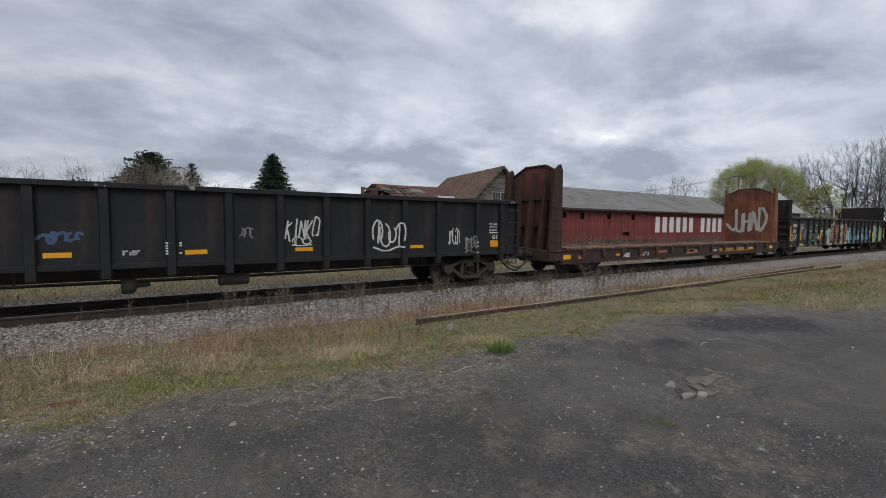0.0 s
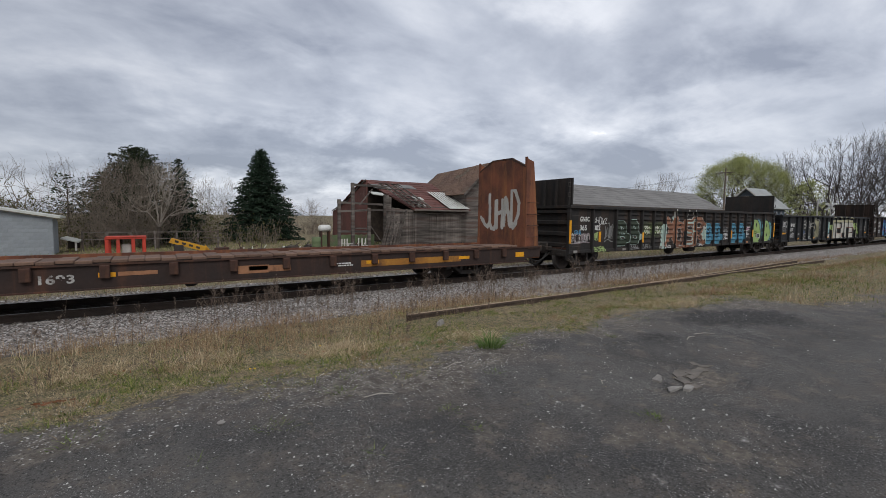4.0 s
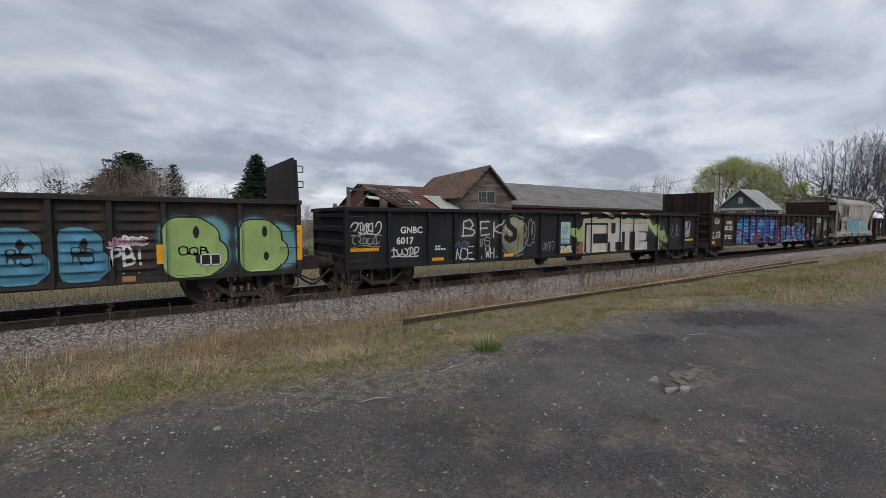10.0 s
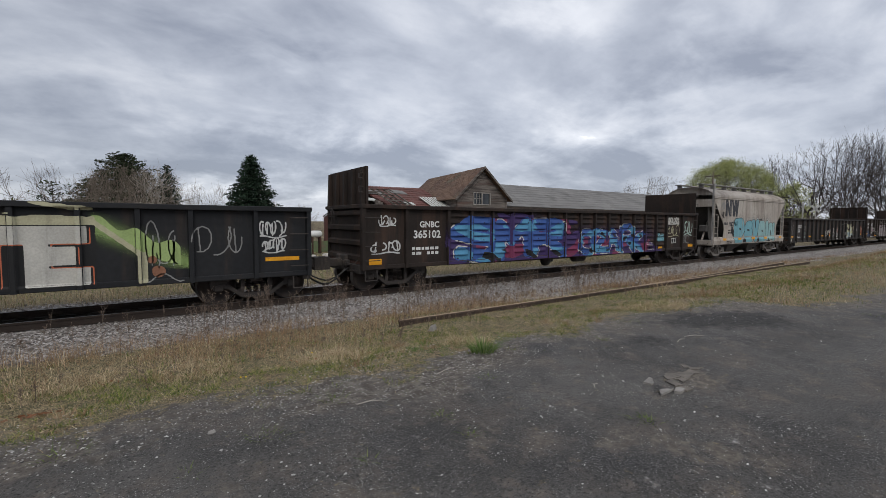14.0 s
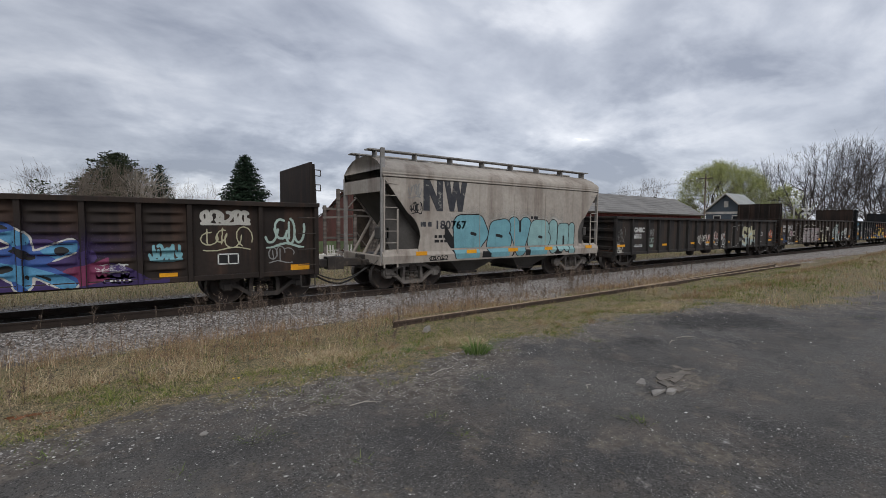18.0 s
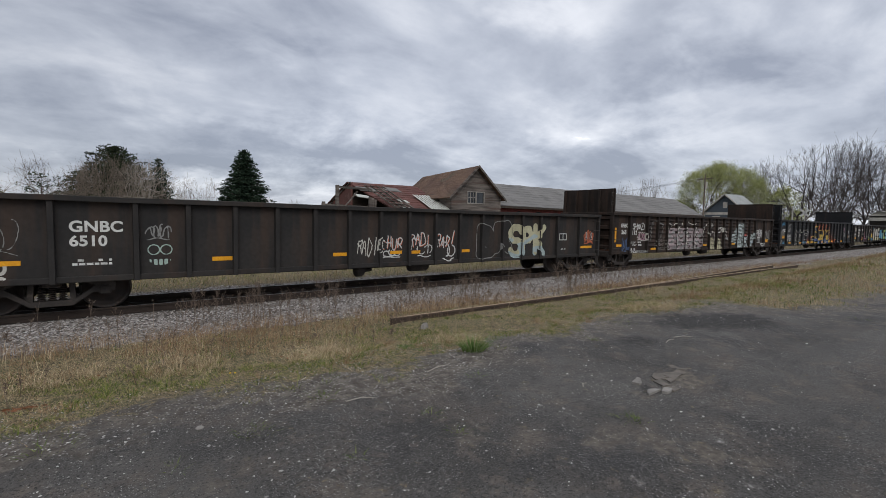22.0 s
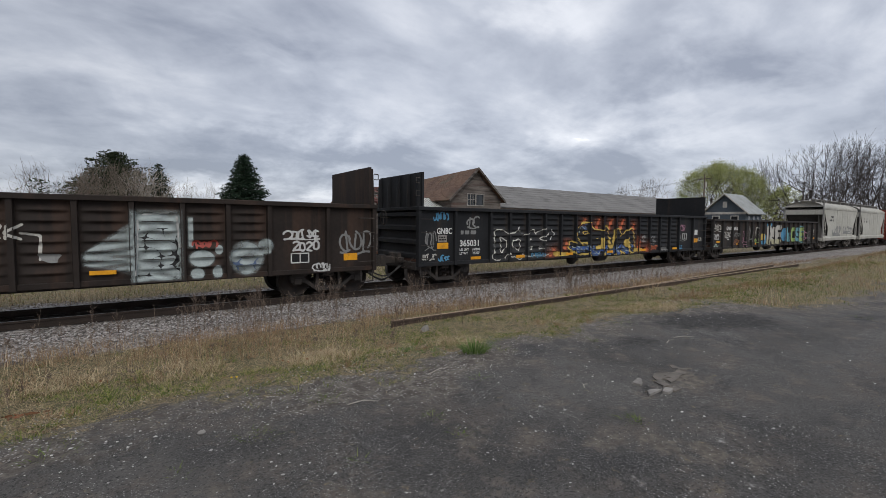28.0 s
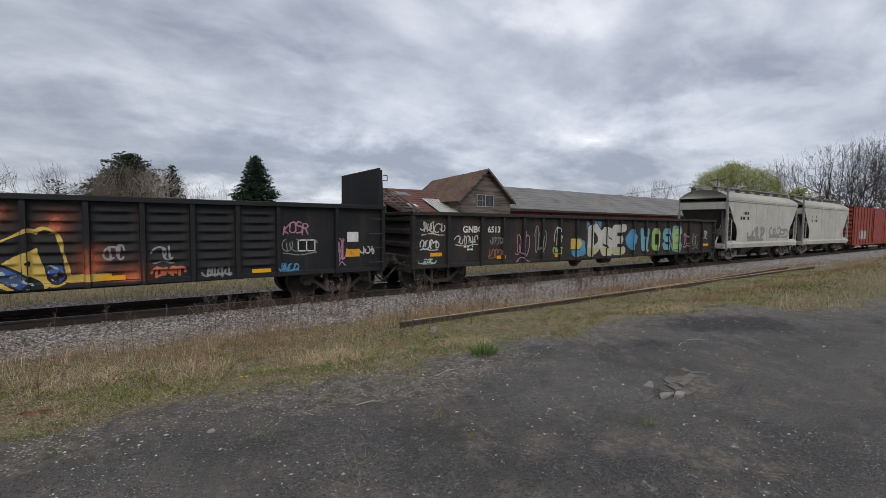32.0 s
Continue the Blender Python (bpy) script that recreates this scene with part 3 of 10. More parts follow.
def ground_material():
    m = bpy.data.materials.new("yard_ground")
    m.use_nodes = True
    nt = m.node_tree
    n, ln = nt.nodes.new, nt.links.new
    p = nt.nodes["Principled BSDF"]
    p.inputs["Specular IOR Level"].default_value = 0.25
    tc = n("ShaderNodeTexCoord")

    def tex(scale, detail=5, rough=0.55):
        t = n("ShaderNodeTexNoise")
        t.inputs["Scale"].default_value, t.inputs["Detail"].default_value, t.inputs["Roughness"].default_value = scale, detail, rough
        ln(tc.outputs["Object"], t.inputs["Vector"])
        return t.outputs[0]

    def rng_(v, a, b, c=0.0, d=1.0):
        r = n("ShaderNodeMapRange")
        for i, q in zip((1, 2, 3, 4), (a, b, c, d)): r.inputs[i].default_value = q
        ln(v, r.inputs[0])
        return r.outputs[0]

    def mix(f, a, b):
        x = n("ShaderNodeMixRGB")
        for i, q in ((0, f), (1, a), (2, b)):
            if isinstance(q, tuple): x.inputs[i].default_value = (*q, 1)
            elif isinstance(q, float): x.inputs[i].default_value = q
            else: ln(q, x.inputs[i])
        return x.outputs[0]

    def dots(scale, size, share):
        """Round specks of a given size on a share of the cells."""
        v = n("ShaderNodeTexVoronoi"); v.inputs["Scale"].default_value = scale
        ln(tc.outputs["Object"], v.inputs["Vector"])
        sp = n("ShaderNodeSeparateColor"); ln(v.outputs["Color"], sp.inputs[0])
        ml = n("ShaderNodeMath"); ml.operation = "MULTIPLY"
        ln(rng_(v.outputs["Distance"], size * 0.6, size, 1.0, 0.0), ml.inputs[0]); ln(rng_(sp.outputs[0], share, share + 0.02, 1.0, 0.0), ml.inputs[1])
        return ml.outputs[0]

    def times(a_, b_):
        ml = n("ShaderNodeMath"); ml.operation = "MULTIPLY"
        ln(a_, ml.inputs[0]); ln(b_, ml.inputs[1])
        return ml.outputs[0]

    def speck(scale, lo, hi):
        v = n("ShaderNodeTexVoronoi"); v.inputs["Scale"].default_value = scale
        ln(tc.outputs["Object"], v.inputs["Vector"])
        sp = n("ShaderNodeSeparateColor"); ln(v.outputs["Color"], sp.inputs[0])
        return rng_(sp.outputs[0], lo, hi)

    asphalt = mix(rng_(tex(0.5, 6), 0.36, 0.64), (0.046, 0.0435, 0.041), (0.112, 0.105, 0.097))
    asphalt = mix(rng_(tex(1.3, 7, 0.62), 0.50, 0.64, 0.0, 0.8), asphalt, (0.105, 0.088, 0.075))
    asphalt = mix(rng_(tex(0.75, 7, 0.65), 0.52, 0.66, 0.0, 0.8), asphalt, (0.037, 0.036, 0.037))
    asphalt = mix(rng_(tex(2.6, 8, 0.7), 0.55, 0.66, 0.0, 0.85), asphalt, (0.15, 0.125, 0.104))
    asphalt = mix(rng_(tex(4.4, 7, 0.7), 0.56, 0.70, 0.0, 0.85), asphalt, (0.040, 0.038, 0.038))
    asphalt = mix(rng_(tex(17, 6, 0.75), 0.54, 0.66, 0.0, 0.8), asphalt, (0.034, 0.032, 0.032))
    asphalt = mix(rng_(tex(70, 4, 0.75), 0.50, 0.66, 0.0, 0.75), asphalt, (0.155, 0.148, 0.142))
    asphalt = mix(rng_(tex(44, 4, 0.75), 0.34, 0.48, 1.0, 0.0), asphalt, (0.018, 0.0175, 0.018))
    loose = rng_(tex(1.1, 5, 0.6), 0.42, 0.62, 0.12, 1.0)
    asphalt = mix(times(dots(75, 0.40, 0.30), loose), asphalt, (0.30, 0.295, 0.285))
    asphalt = mix(times(dots(44, 0.28, 0.16), loose), asphalt, (0.38, 0.37, 0.355))
    asphalt = mix(dots(26, 0.16, 0.04), asphalt, (0.46, 0.45, 0.43))
    turf = mix(rng_(tex(0.9, 6), 0.4, 0.62), (0.060, 0.062, 0.024), (0.115, 0.082, 0.045))
    turf = mix(rng_(tex(3.2, 6, 0.65), 0.48, 0.60), turf, (0.065, 0.075, 0.025))
    turf = mix(rng_(tex(7.5, 6, 0.7), 0.50, 0.60), turf, (0.22, 0.165, 0.095))
    turf = mix(rng_(tex(14, 6, 0.75), 0.50, 0.60), turf, (0.030, 0.026, 0.016))
    turf = mix(rng_(tex(38, 5, 0.75), 0.53, 0.62), turf, (0.42, 0.335, 0.20))
    turf = mix(speck(100, 0.66, 1.0), turf, (0.40, 0.31, 0.18))
    turf = mix(speck(80, 0.68, 1.0), turf, (0.026, 0.024, 0.014))
    stone = mix(rng_(tex(2.0, 5), 0.4, 0.6), (0.155, 0.134, 0.119), (0.26, 0.23, 0.208))
    vo = n("ShaderNodeTexVoronoi"); vo.inputs["Scale"].default_value = 22
    ln(tc.outputs["Object"], vo.inputs["Vector"])
    stone = mix(speck(34, 0.55, 1.0), mix(rng_(vo.outputs[0], 0.35, 0.75), stone, (0.06, 0.055, 0.052)), (0.50, 0.48, 0.465))

    def weight(name):
        a = n("ShaderNodeAttribute"); a.attribute_name = name
        return a.outputs["Fac"]

    def edged(w, s, k=0.75):
        ad = n("ShaderNodeMath"); ad.operation = "ADD"
        ln(w, ad.inputs[0]); ln(rng_(tex(s, 6, 0.7), 0.2, 0.8, -k, k), ad.inputs[1])
        return rng_(ad.outputs[0], 0.3, 0.7)

    dirt = mix(rng_(tex(6, 7, 0.7), 0.42, 0.6), (0.078, 0.067, 0.057), (0.165, 0.145, 0.125))
    dirt = mix(dots(34, 0.40, 0.35), dirt, (0.38, 0.365, 0.345))
    dirt = mix(rng_(tex(30, 4, 0.7), 0.34, 0.46, 1.0, 0.0), dirt, (0.035, 0.032, 0.029))
    col = mix(edged(weight("gritty"), 2.2, 0.8), asphalt, dirt)
    col = mix(edged(weight("dusty"), 5.0, 0.7), col, mix(rng_(tex(11, 6, 0.7), 0.42, 0.6), (0.088, 0.076, 0.065), (0.165, 0.143, 0.12)))
    col = mix(edged(weight("sooty"), 3.5, 0.6), col, mix(rng_(tex(13, 6, 0.7), 0.42, 0.6), (0.026, 0.025, 0.0245), (0.058, 0.054, 0.051)))
    col = mix(edged(weight("grassy"), 5.0), col, turf)
    col = mix(edged(weight("stony"), 4.0), col, stone)
    # the ballast across the main track is drawn darker
    col = mix(edged(weight("track_dark"), 6.0, 0.35), col, mix(rng_(tex(9, 5), 0.4, 0.6), (0.030, 0.027, 0.025), (0.062, 0.054, 0.047)))
    ln(col, p.inputs["Base Color"])
    p.inputs["Roughness"].default_value = 0.82
    bp = n("ShaderNodeBump"); bp.inputs["Strength"].default_value = 0.65; bp.inputs["Distance"].default_value = 0.03
    ln(tex(34, 8, 0.8), bp.inputs["Height"]); ln(bp.outputs[0], p.inputs["Normal"])
    return m


def build_ground():
    def axis(a, b, step, far):
        core = np.arange(a, b + 1e-6, step)
        grow, d = [], step
        s = 0.0
        while s < far:
            d *= 1.22
            s += d
            grow.append(s)
        return np.concatenate([a - np.array(grow[::-1]), core, b + np.array(grow)])
    xs, ys = axis(-9, 44, 0.2, 2500), axis(-3, 20, 0.14, 2500)
    X, Y = np.meshgrid(xs, ys, indexing="ij")
    Z = land(X, Y)
    nx, ny = X.shape
    V = np.stack([X, Y, Z], -1).reshape(-1, 3)
    i = np.arange(nx * ny).reshape(nx, ny)
    Fq = np.stack([i[:-1, :-1], i[1:, :-1], i[1:, 1:], i[:-1, 1:]], -1).reshape(-1, 4)
    me = bpy.data.meshes.new("ground")
    me.vertices.add(len(V)); me.vertices.foreach_set("co", V.ravel())
    me.loops.add(Fq.size); me.loops.foreach_set("vertex_index", Fq.ravel())
    me.polygons.add(len(Fq)); me.polygons.foreach_set("loop_start", np.arange(len(Fq)) * 4)
    me.update(calc_edges=True)
    me.polygons.foreach_set("use_smooth", np.ones(len(Fq), bool))
    for name, fn in (("grassy", grassy), ("gritty", gritty), ("dusty", dusty), ("sooty", sooty), ("stony", stony), ("track_dark", lambda x, y: ease(12.05, 12.35, y + 0.10 * rough2(x, y, 2.0)) * (1 - ease(15.0, 15.6, y)))):
        at = me.attributes.new(name, "FLOAT", "POINT")
        at.data.foreach_set("value", fn(V[:, 0], V[:, 1]).astype(np.float32))
    me.materials.append(ground_material())
    tagged(new("ground", me), "cracked dark asphalt yard running into patchy grass and ballast", "ground", kind="structure")


build_ground()


# ---- tracks ----
RAIL_OUT = [(-0.07, 0), (0.07, 0), (0.07, 0.012), (0.012, 0.03), (0.01, 0.115), (0.035, 0.125), (0.035, 0.155), (0.028, 0.165),
            (-0.028, 0.165), (-0.035, 0.155), (-0.035, 0.125), (-0.01, 0.115), (-0.012, 0.03), (-0.07, 0.012)]


def build_tracks():
    main = thing("railway_track", pose(0, 0, 0), "rusty main line rails on timber ties in grey ballast", "track", kind="structure")
    for k, y in enumerate((MID_Y - 0.753, MID_Y + 0.753)):
        out = [(y + a, RAIL_Z - 0.165 + b) for a, b in RAIL_OUT]
        r = part("rail", MB().prism(out, -60, 260, "x"), RAILSIDE, main, "rail with a bright worn head")
        part("rail_head", MB().box(-60, 260, y - 0.024, y + 0.024, RAIL_Z, RAIL_Z + 0.003), RAILTOP, r, "polished running surface")
    tie = MB().box(-0.115, 0.115, -1.3, 1.3, -0.16, 0.0, 0.015).mesh("tie", TIE)
    plate = MB()
    for s in (-0.753, 0.753):
        plate.box(-0.10, 0.10, s - 0.16, s + 0.16, 0.0, 0.014)
        for a in (-0.06, 0.06):
            for b in (-0.095, 0.095):
                plate.box(a - 0.012, a + 0.012, s + b - 0.012, s + b + 0.012, 0.014, 0.04)
    pm = plate.mesh("tie_plate", RAILSIDE)
    x = -12.0
    while x < 48:
        t = part("tie", tie, None, main, at=pose(x + rng.uniform(-0.03, 0.03), MID_Y + rng.uniform(-0.06, 0.06), RAIL_Z - 0.18, 0, 0, rng.uniform(-1, 1)))
        part("tie_plate", pm, None, t)
        x += 0.54
    # the disused siding: a sunken pair of rails, the far one all but buried
    sid = thing("disused_siding", pose(0, 0, 0), "sunken rusty siding rails overgrown with dry grass", "track", kind="structure")
    for (xa, ya), (xb, yb), za, zb, lab in (((4.15, 7.45), (28.6, 7.72), -0.09, -0.14, "brown rail, cut off square at its end"), ((11.0, 7.62), (27.0, 8.32), -0.14, -0.14, "brown rail that parts from the other")):
        k = len(RAIL_OUT)
        V = [(xa, ya + a, za - 0.165 + b) for a, b in RAIL_OUT] + [(xb, yb + a, zb - 0.165 + b) for a, b in RAIL_OUT]
        mb = MB().faces(V, [(j, (j + 1) % k, (j + 1) % k + k, j + k) for j in range(k)] + [tuple(range(k)), tuple(range(2 * k - 1, k - 1, -1))])
        r = part("rail", mb, SIDERAIL, sid, lab)
        top = [(a, 0.1655 + b) for a, b in ((-0.030, 0.0), (0.030, 0.0), (0.026, 0.004), (-0.026, 0.004))]
        V = [(xa, ya + a, za - 0.165 + b) for a, b in top] + [(xb, yb + a, zb - 0.165 + b) for a, b in top]
        part("rail_head", MB().faces(V, [(j, (j + 1) % 4, (j + 1) % 4 + 4, j + 4) for j in range(4)] + [(3, 2, 1, 0), (4, 5, 6, 7)]), RAILTAN, r, "tan rusted top of the rail")


build_tracks()

# ---- the train ----
# Car space: x along the car from its leading end, y from the near side inwards, z up from the rail heads.
WIDE = 2.96
WHEEL_R = 0.457
CARS = []       # (car, first x)
WHEELSETS = []
MESHES = {}


def wheelset_mesh():
    if "w" not in MESHES:
        mb = MB()
        for s in (-1, 1):
            prof = [(0.10, 0.10), (0.13, 0.09), (0.15, 0.03), (0.30, 0.0), (0.385, 0.01), (0.40, 0.065), (WHEEL_R - 0.012, 0.07)]
            mb.lathe([(r, s * a) for r, a in prof], (0, s * 0.70, 0), "y", 28)
            mb.lathe([(0.09, s * -0.06), (0.14, s * -0.05), (0.37, s * -0.03), (0.40, s * -0.065)], (0, s * 0.70, 0), "y", 28)
            mb.lathe([(WHEEL_R - 0.012, s * 0.07), (WHEEL_R, s * 0.055), (WHEEL_R + 0.006, s * -0.03), (WHEEL_R + 0.026, s * -0.045), (WHEEL_R + 0.02, s * -0.065), (0.40, s * -0.065)], (0, s * 0.70, 0), "y", 28, 1)
            mb.lathe([(0.0, s * 0.36), (0.085, s * 0.36), (0.09, s * 0.32), (0.09, s * 0.1)], (0, s * 0.70, 0), "y", 12)
            for k in range(3):
                a = k * 2.094
                mb.rod((0.05 * math.cos(a), s * 1.06, 0.05 * math.sin(a)), (0.05 * math.cos(a), s * 1.085, 0.05 * math.sin(a)), 0.014, n=6)
        mb.rod((0, -0.75, 0), (0, 0.75, 0), 0.085, n=12)
        MESHES["w"] = mb.mesh("wheelset", [WHEEL, TREAD])
        MESHES["w"].polygons.foreach_set("use_smooth", [True] * len(MESHES["w"].polygons))
    return MESHES["w"]


def side_frame_mesh():
    if "f" not in MESHES:
        mb = MB()
        a = 0.89
        top = [(-1.05, 0.60), (-0.72, 0.62), (-0.42, 0.76), (0.42, 0.76), (0.72, 0.62), (1.05, 0.60)]
        for (x0, z0), (x1, z1) in zip(top, top[1:]):
            mb.prism([(x0, z0 - 0.055), (x1, z1 - 0.055), (x1, z1 + 0.055), (x0, z0 + 0.055)], -0.09, 0.09)
        low = [(-0.74, 0.52), (-0.34, 0.22), (0.34, 0.22), (0.74, 0.52)]
        for (x0, z0), (x1, z1) in zip(low, low[1:]):
            mb.prism([(x0, z0 - 0.055), (x1, z1 - 0.055), (x1, z1 + 0.06), (x0, z0 + 0.06)], -0.09, 0.09)
        for s in (-1, 1):
            mb.prism([(s * 0.30, 0.24), (s * 0.40, 0.24), (s * 0.36, 0.74), (s * 0.27, 0.74)], -0.08, 0.08)
            mb.prism([(s * 0.70, 0.42), (s * 1.06, 0.44), (s * 1.08, 0.60), (s * 0.98, 0.68), (s * 0.74, 0.66)], -0.085, 0.085)
            mb.box(s * a - 0.11, s * a + 0.11, -0.11, 0.11, 0.36, 0.56, 0.03)
        MESHES["f"] = mb.mesh("side_frame", IRON)
        sp = MB()
        for k in range(3):
            for i in range(7):
                z = 0.29 + i * 0.045
                sp.lathe([(0.062, 0), (0.078, 0.014), (0.062, 0.028)], (-0.17 + k * 0.17, 0, z), "z", 10)
        MESHES["s"] = sp.mesh("spring", WHEEL)
        bo = MB().box(-0.16, 0.16, -1.1, 1.1, 0.56, 0.78, 0.03).box(-0.24, 0.24, -0.25, 0.25, 0.62, 0.84, 0.03)
        for s in (-1, 1):
            bo.box(s * 0.36, s * 0.44, -1.0, 1.0, 0.30, 0.40)
            bo.box(s * 0.43, s * 0.47, -0.84, -0.62, 0.24, 0.56).box(s * 0.43, s * 0.47, 0.62, 0.84, 0.24, 0.56)
        MESHES["b"] = bo.mesh("bolster", IRON)
        cp = MB().box(-0.1, 0.1, -0.02, 0.02, 0.40, 0.50)
        MESHES["c"] = cp.mesh("bearing_cap", RUSTD)
    return MESHES["f"]


def finish(key, mat):
    """The same casting in another finish."""
    if (key, mat.name) not in MESHES:
        me = MESHES[key].copy()
        me.materials[0] = mat
        MESHES[key, mat.name] = me
    return MESHES[key, mat.name]


def truck(car, x, mat=None):
    side_frame_mesh()
    t = new("truck")
    t.parent = car
    t.matrix_basis = pose(x, WIDE / 2, 0)
    tagged(t, "cast iron freight truck with coil springs")
    for s in (-1, 1):
        part("side_frame", side_frame_mesh() if mat is None else finish("f", mat), None, t, at=pose(0, s * 0.99, 0))
        tagged(part("spring", MESHES["s"] if mat is None else finish("s", mat), None, t, at=pose(0, s * 0.99, 0)), kind="stuff")
    part("bolster", MESHES["b"], None, t)
    for s in (-1, 1):
        w = part("wheelset", wheelset_mesh(), None, t, at=pose(s * 0.89, 0, WHEEL_R))
        WHEELSETS.append((w, s * 0.89))
    return t


# half the gap to the next car at the leading and the trailing end, car by car down the train
HALF_GAP = [(0.75, 0.75), (0.75, 0.80), (0.80, 0.60), (0.60, 0.74), (0.74, 0.98), (0.98, 0.68), (0.68, 0.46), (0.46, 0.74), (0.74, 0.47), (0.47, 0.76), (0.76, 0.71), (0.71, 0.72), (0.72, 0.75)]


def coupler(car, x, s):
    """Drawbar, knuckle, hoses and cut lever at one end; s = -1 leading, 1 trailing."""
    y = WIDE / 2
    g = HALF_GAP[len(CARS) - 1][0 if s < 0 else 1] + 0.06
    mb = MB().box(x - s * 0.5, x + s * (g - 0.28), y - 0.12, y + 0.12, 0.72, 0.98, 0.03)
    mb.prism([(x + s * (g - 0.32), y - 0.22), (x + s * (g - 0.02), y - 0.24), (x + s * g, y - 0.06), (x + s * (g - 0.13), y + 0.04), (x + s * (g - 0.05), y + 0.22), (x + s * (g - 0.30), y + 0.22)], 0.66, 1.04, "z")
    part("coupler", mb, IRON, car, "rusty knuckle coupler")
    part("striker", MB().box(x - s * 0.1, x + s * 0.08, y - 0.36, y + 0.36, 0.62, 1.10, 0.03).box(x, x + s * 0.16, y - 0.62, y - 0.42, 0.78, 0.96, 0.02), IRON, car)
    for k, (dy, sag) in enumerate(((-0.38, 0.50), (-0.52, 0.36))):
        pts = [(x + s * (0.02 + g * i / 8), y + dy - 0.06 * i / 8, 0.74 - sag * math.sin(math.pi * (0.02 + 0.5 * i / 8))) for i in range(9)]
        part("air_hose", MB().tube(pts, 0.03 - 0.008 * k, 6), HOSE, car, "sagging black air hose")
    part("angle_cock", MB().rod((x - s * 0.1, y - 0.38, 0.74), (x + s * 0.06, y - 0.38, 0.74), 0.045, n=7), IRON, car)
    lev = [(x + s * 0.02, 0.25, 1.0), (x + s * 0.14, 0.3, 0.86), (x + s * 0.14, y - 0.5, 0.9), (x + s * 0.3, y - 0.2, 1.04)]
    part("cut_lever", MB().tube(lev, 0.014, 5), IRON, car)
    for k in range(4):
        part("brake_rod", MB().rod((x - s * 0.15, 0.4 + 0.2 * k, 0.60 - 0.03 * k), (x + s * 0.05, 0.4 + 0.2 * k, 0.70 - 0.02 * k), 0.02, n=5), IRON, car)


def begin(name, x, label, category="railcar"):
    car = thing(name, pose(x, SIDE_Y, RAIL_Z), label, category, "cars of the train")
    CARS.append((car, x))
    return car


def belly(car, L, top, deep=0.5):
    """Centre sill, brake gear and pipes below the floor."""
    y = WIDE / 2
    part("centre_sill", MB().box(0.1, L - 0.1, y - 0.28, y + 0.28, deep + 0.12, top, 0.02), IRON, car)
    mb = MB()
    mb.lathe([(0.0, 0), (0.16, 0.0), (0.18, 0.04), (0.18, 0.66), (0.15, 0.72), (0, 0.72)], (L * 0.52, y - 0.75, 0.58), "x", 14)
    part("air_reservoir", mb, IRON, car, "black air tank", True)
    mb = MB().lathe([(0.0, 0), (0.17, 0.0), (0.2, 0.03), (0.2, 0.2), (0.16, 0.26), (0.07, 0.3), (0.05, 0.55), (0, 0.55)], (L * 0.42, y - 0.85, 0.55), "x", 14)
    part("brake_cylinder", mb, IRON, car, "", True)
    mb = MB().tube([(L * 0.14, y - 0.95, 0.68), (L * 0.3, y - 0.95, 0.67), (L * 0.7, y - 0.95, 0.67), (L * 0.86, y - 0.95, 0.68)], 0.02, 5)
    mb.tube([(L * 0.2, y - 0.4, 0.60), (L * 0.42, y - 0.45, 0.57), (L * 0.58, y - 0.45, 0.57), (L * 0.8, y - 0.4, 0.60)], 0.028, 5)
    for k in range(9):
        mb.box(L * (0.17 + k * 0.08), L * (0.17 + k * 0.08) + 0.04, y - 0.98, y - 0.92, 0.65, max(top, 0.7))
    part("brake_pipe", mb, IRON, car)


def rung(car, x0, x1, z, y=-0.05):
    part("grab_iron", MB().tube([(x0, 0.06, z), (x0, y, z), (x1, y, z), (x1, 0.06, z)], 0.013, 5), IRON, car)


def panel_mesh(w, z0, z1, bulges, mat_name, mat):
    """A side sheet between two ribs; the corrugated kind carries a ladder of pressed lens-shaped bulges."""
    key = (round(w, 2), z0, z1, bulges, mat_name)
    if key in MESHES: return MESHES[key]
    if not bulges:
        nx, nz = 6, 8
    else:
        nx, nz = 10, 77
    mb = MB()
    V, F2 = [], []
    for i in range(nx + 1):
        for k in range(nz + 1):
            x, z = w * i / nx, z0 + (z1 - z0) * k / nz
            V.append((x, RECESS - bulge(x / w, z, z0, z1, bulges), z))
    for i in range(nx):
        for k in range(nz):
            a = i * (nz + 1) + k
            F2.append((a, a + nz + 1, a + nz + 2, a + 1))
    mb.faces(V, F2)
    me = mb.mesh("side_panel", mat)
    me.polygons.foreach_set("use_smooth", [True] * len(me.polygons))
    MESHES[key] = me
    return me


RECESS = 0.115


def bulge(u, z, z0, z1, n):
    """Depth of the pressed bulges at u across the panel, 0 to 1."""
    if not n: return 0.012 * np.sin(np.pi * np.clip(u, 0, 1)) * 0
    step = (z1 - z0 - 0.22) / n
    q = (z - z0 - 0.14) / step
    ph = q - np.floor(q)
    on = (q >= 0) & (q < n)
    # steep underneath, easing off upwards
    h = np.where(ph < 0.3, np.clip((ph - 0.1) / 0.2, 0, 1), np.clip((0.94 - ph) / 0.64, 0, 1) ** 1.25)
    h = h * np.clip(1 - ((u - 0.5) / 0.40) ** 2, 0, 1) ** 0.55
    return 0.078 * h * on


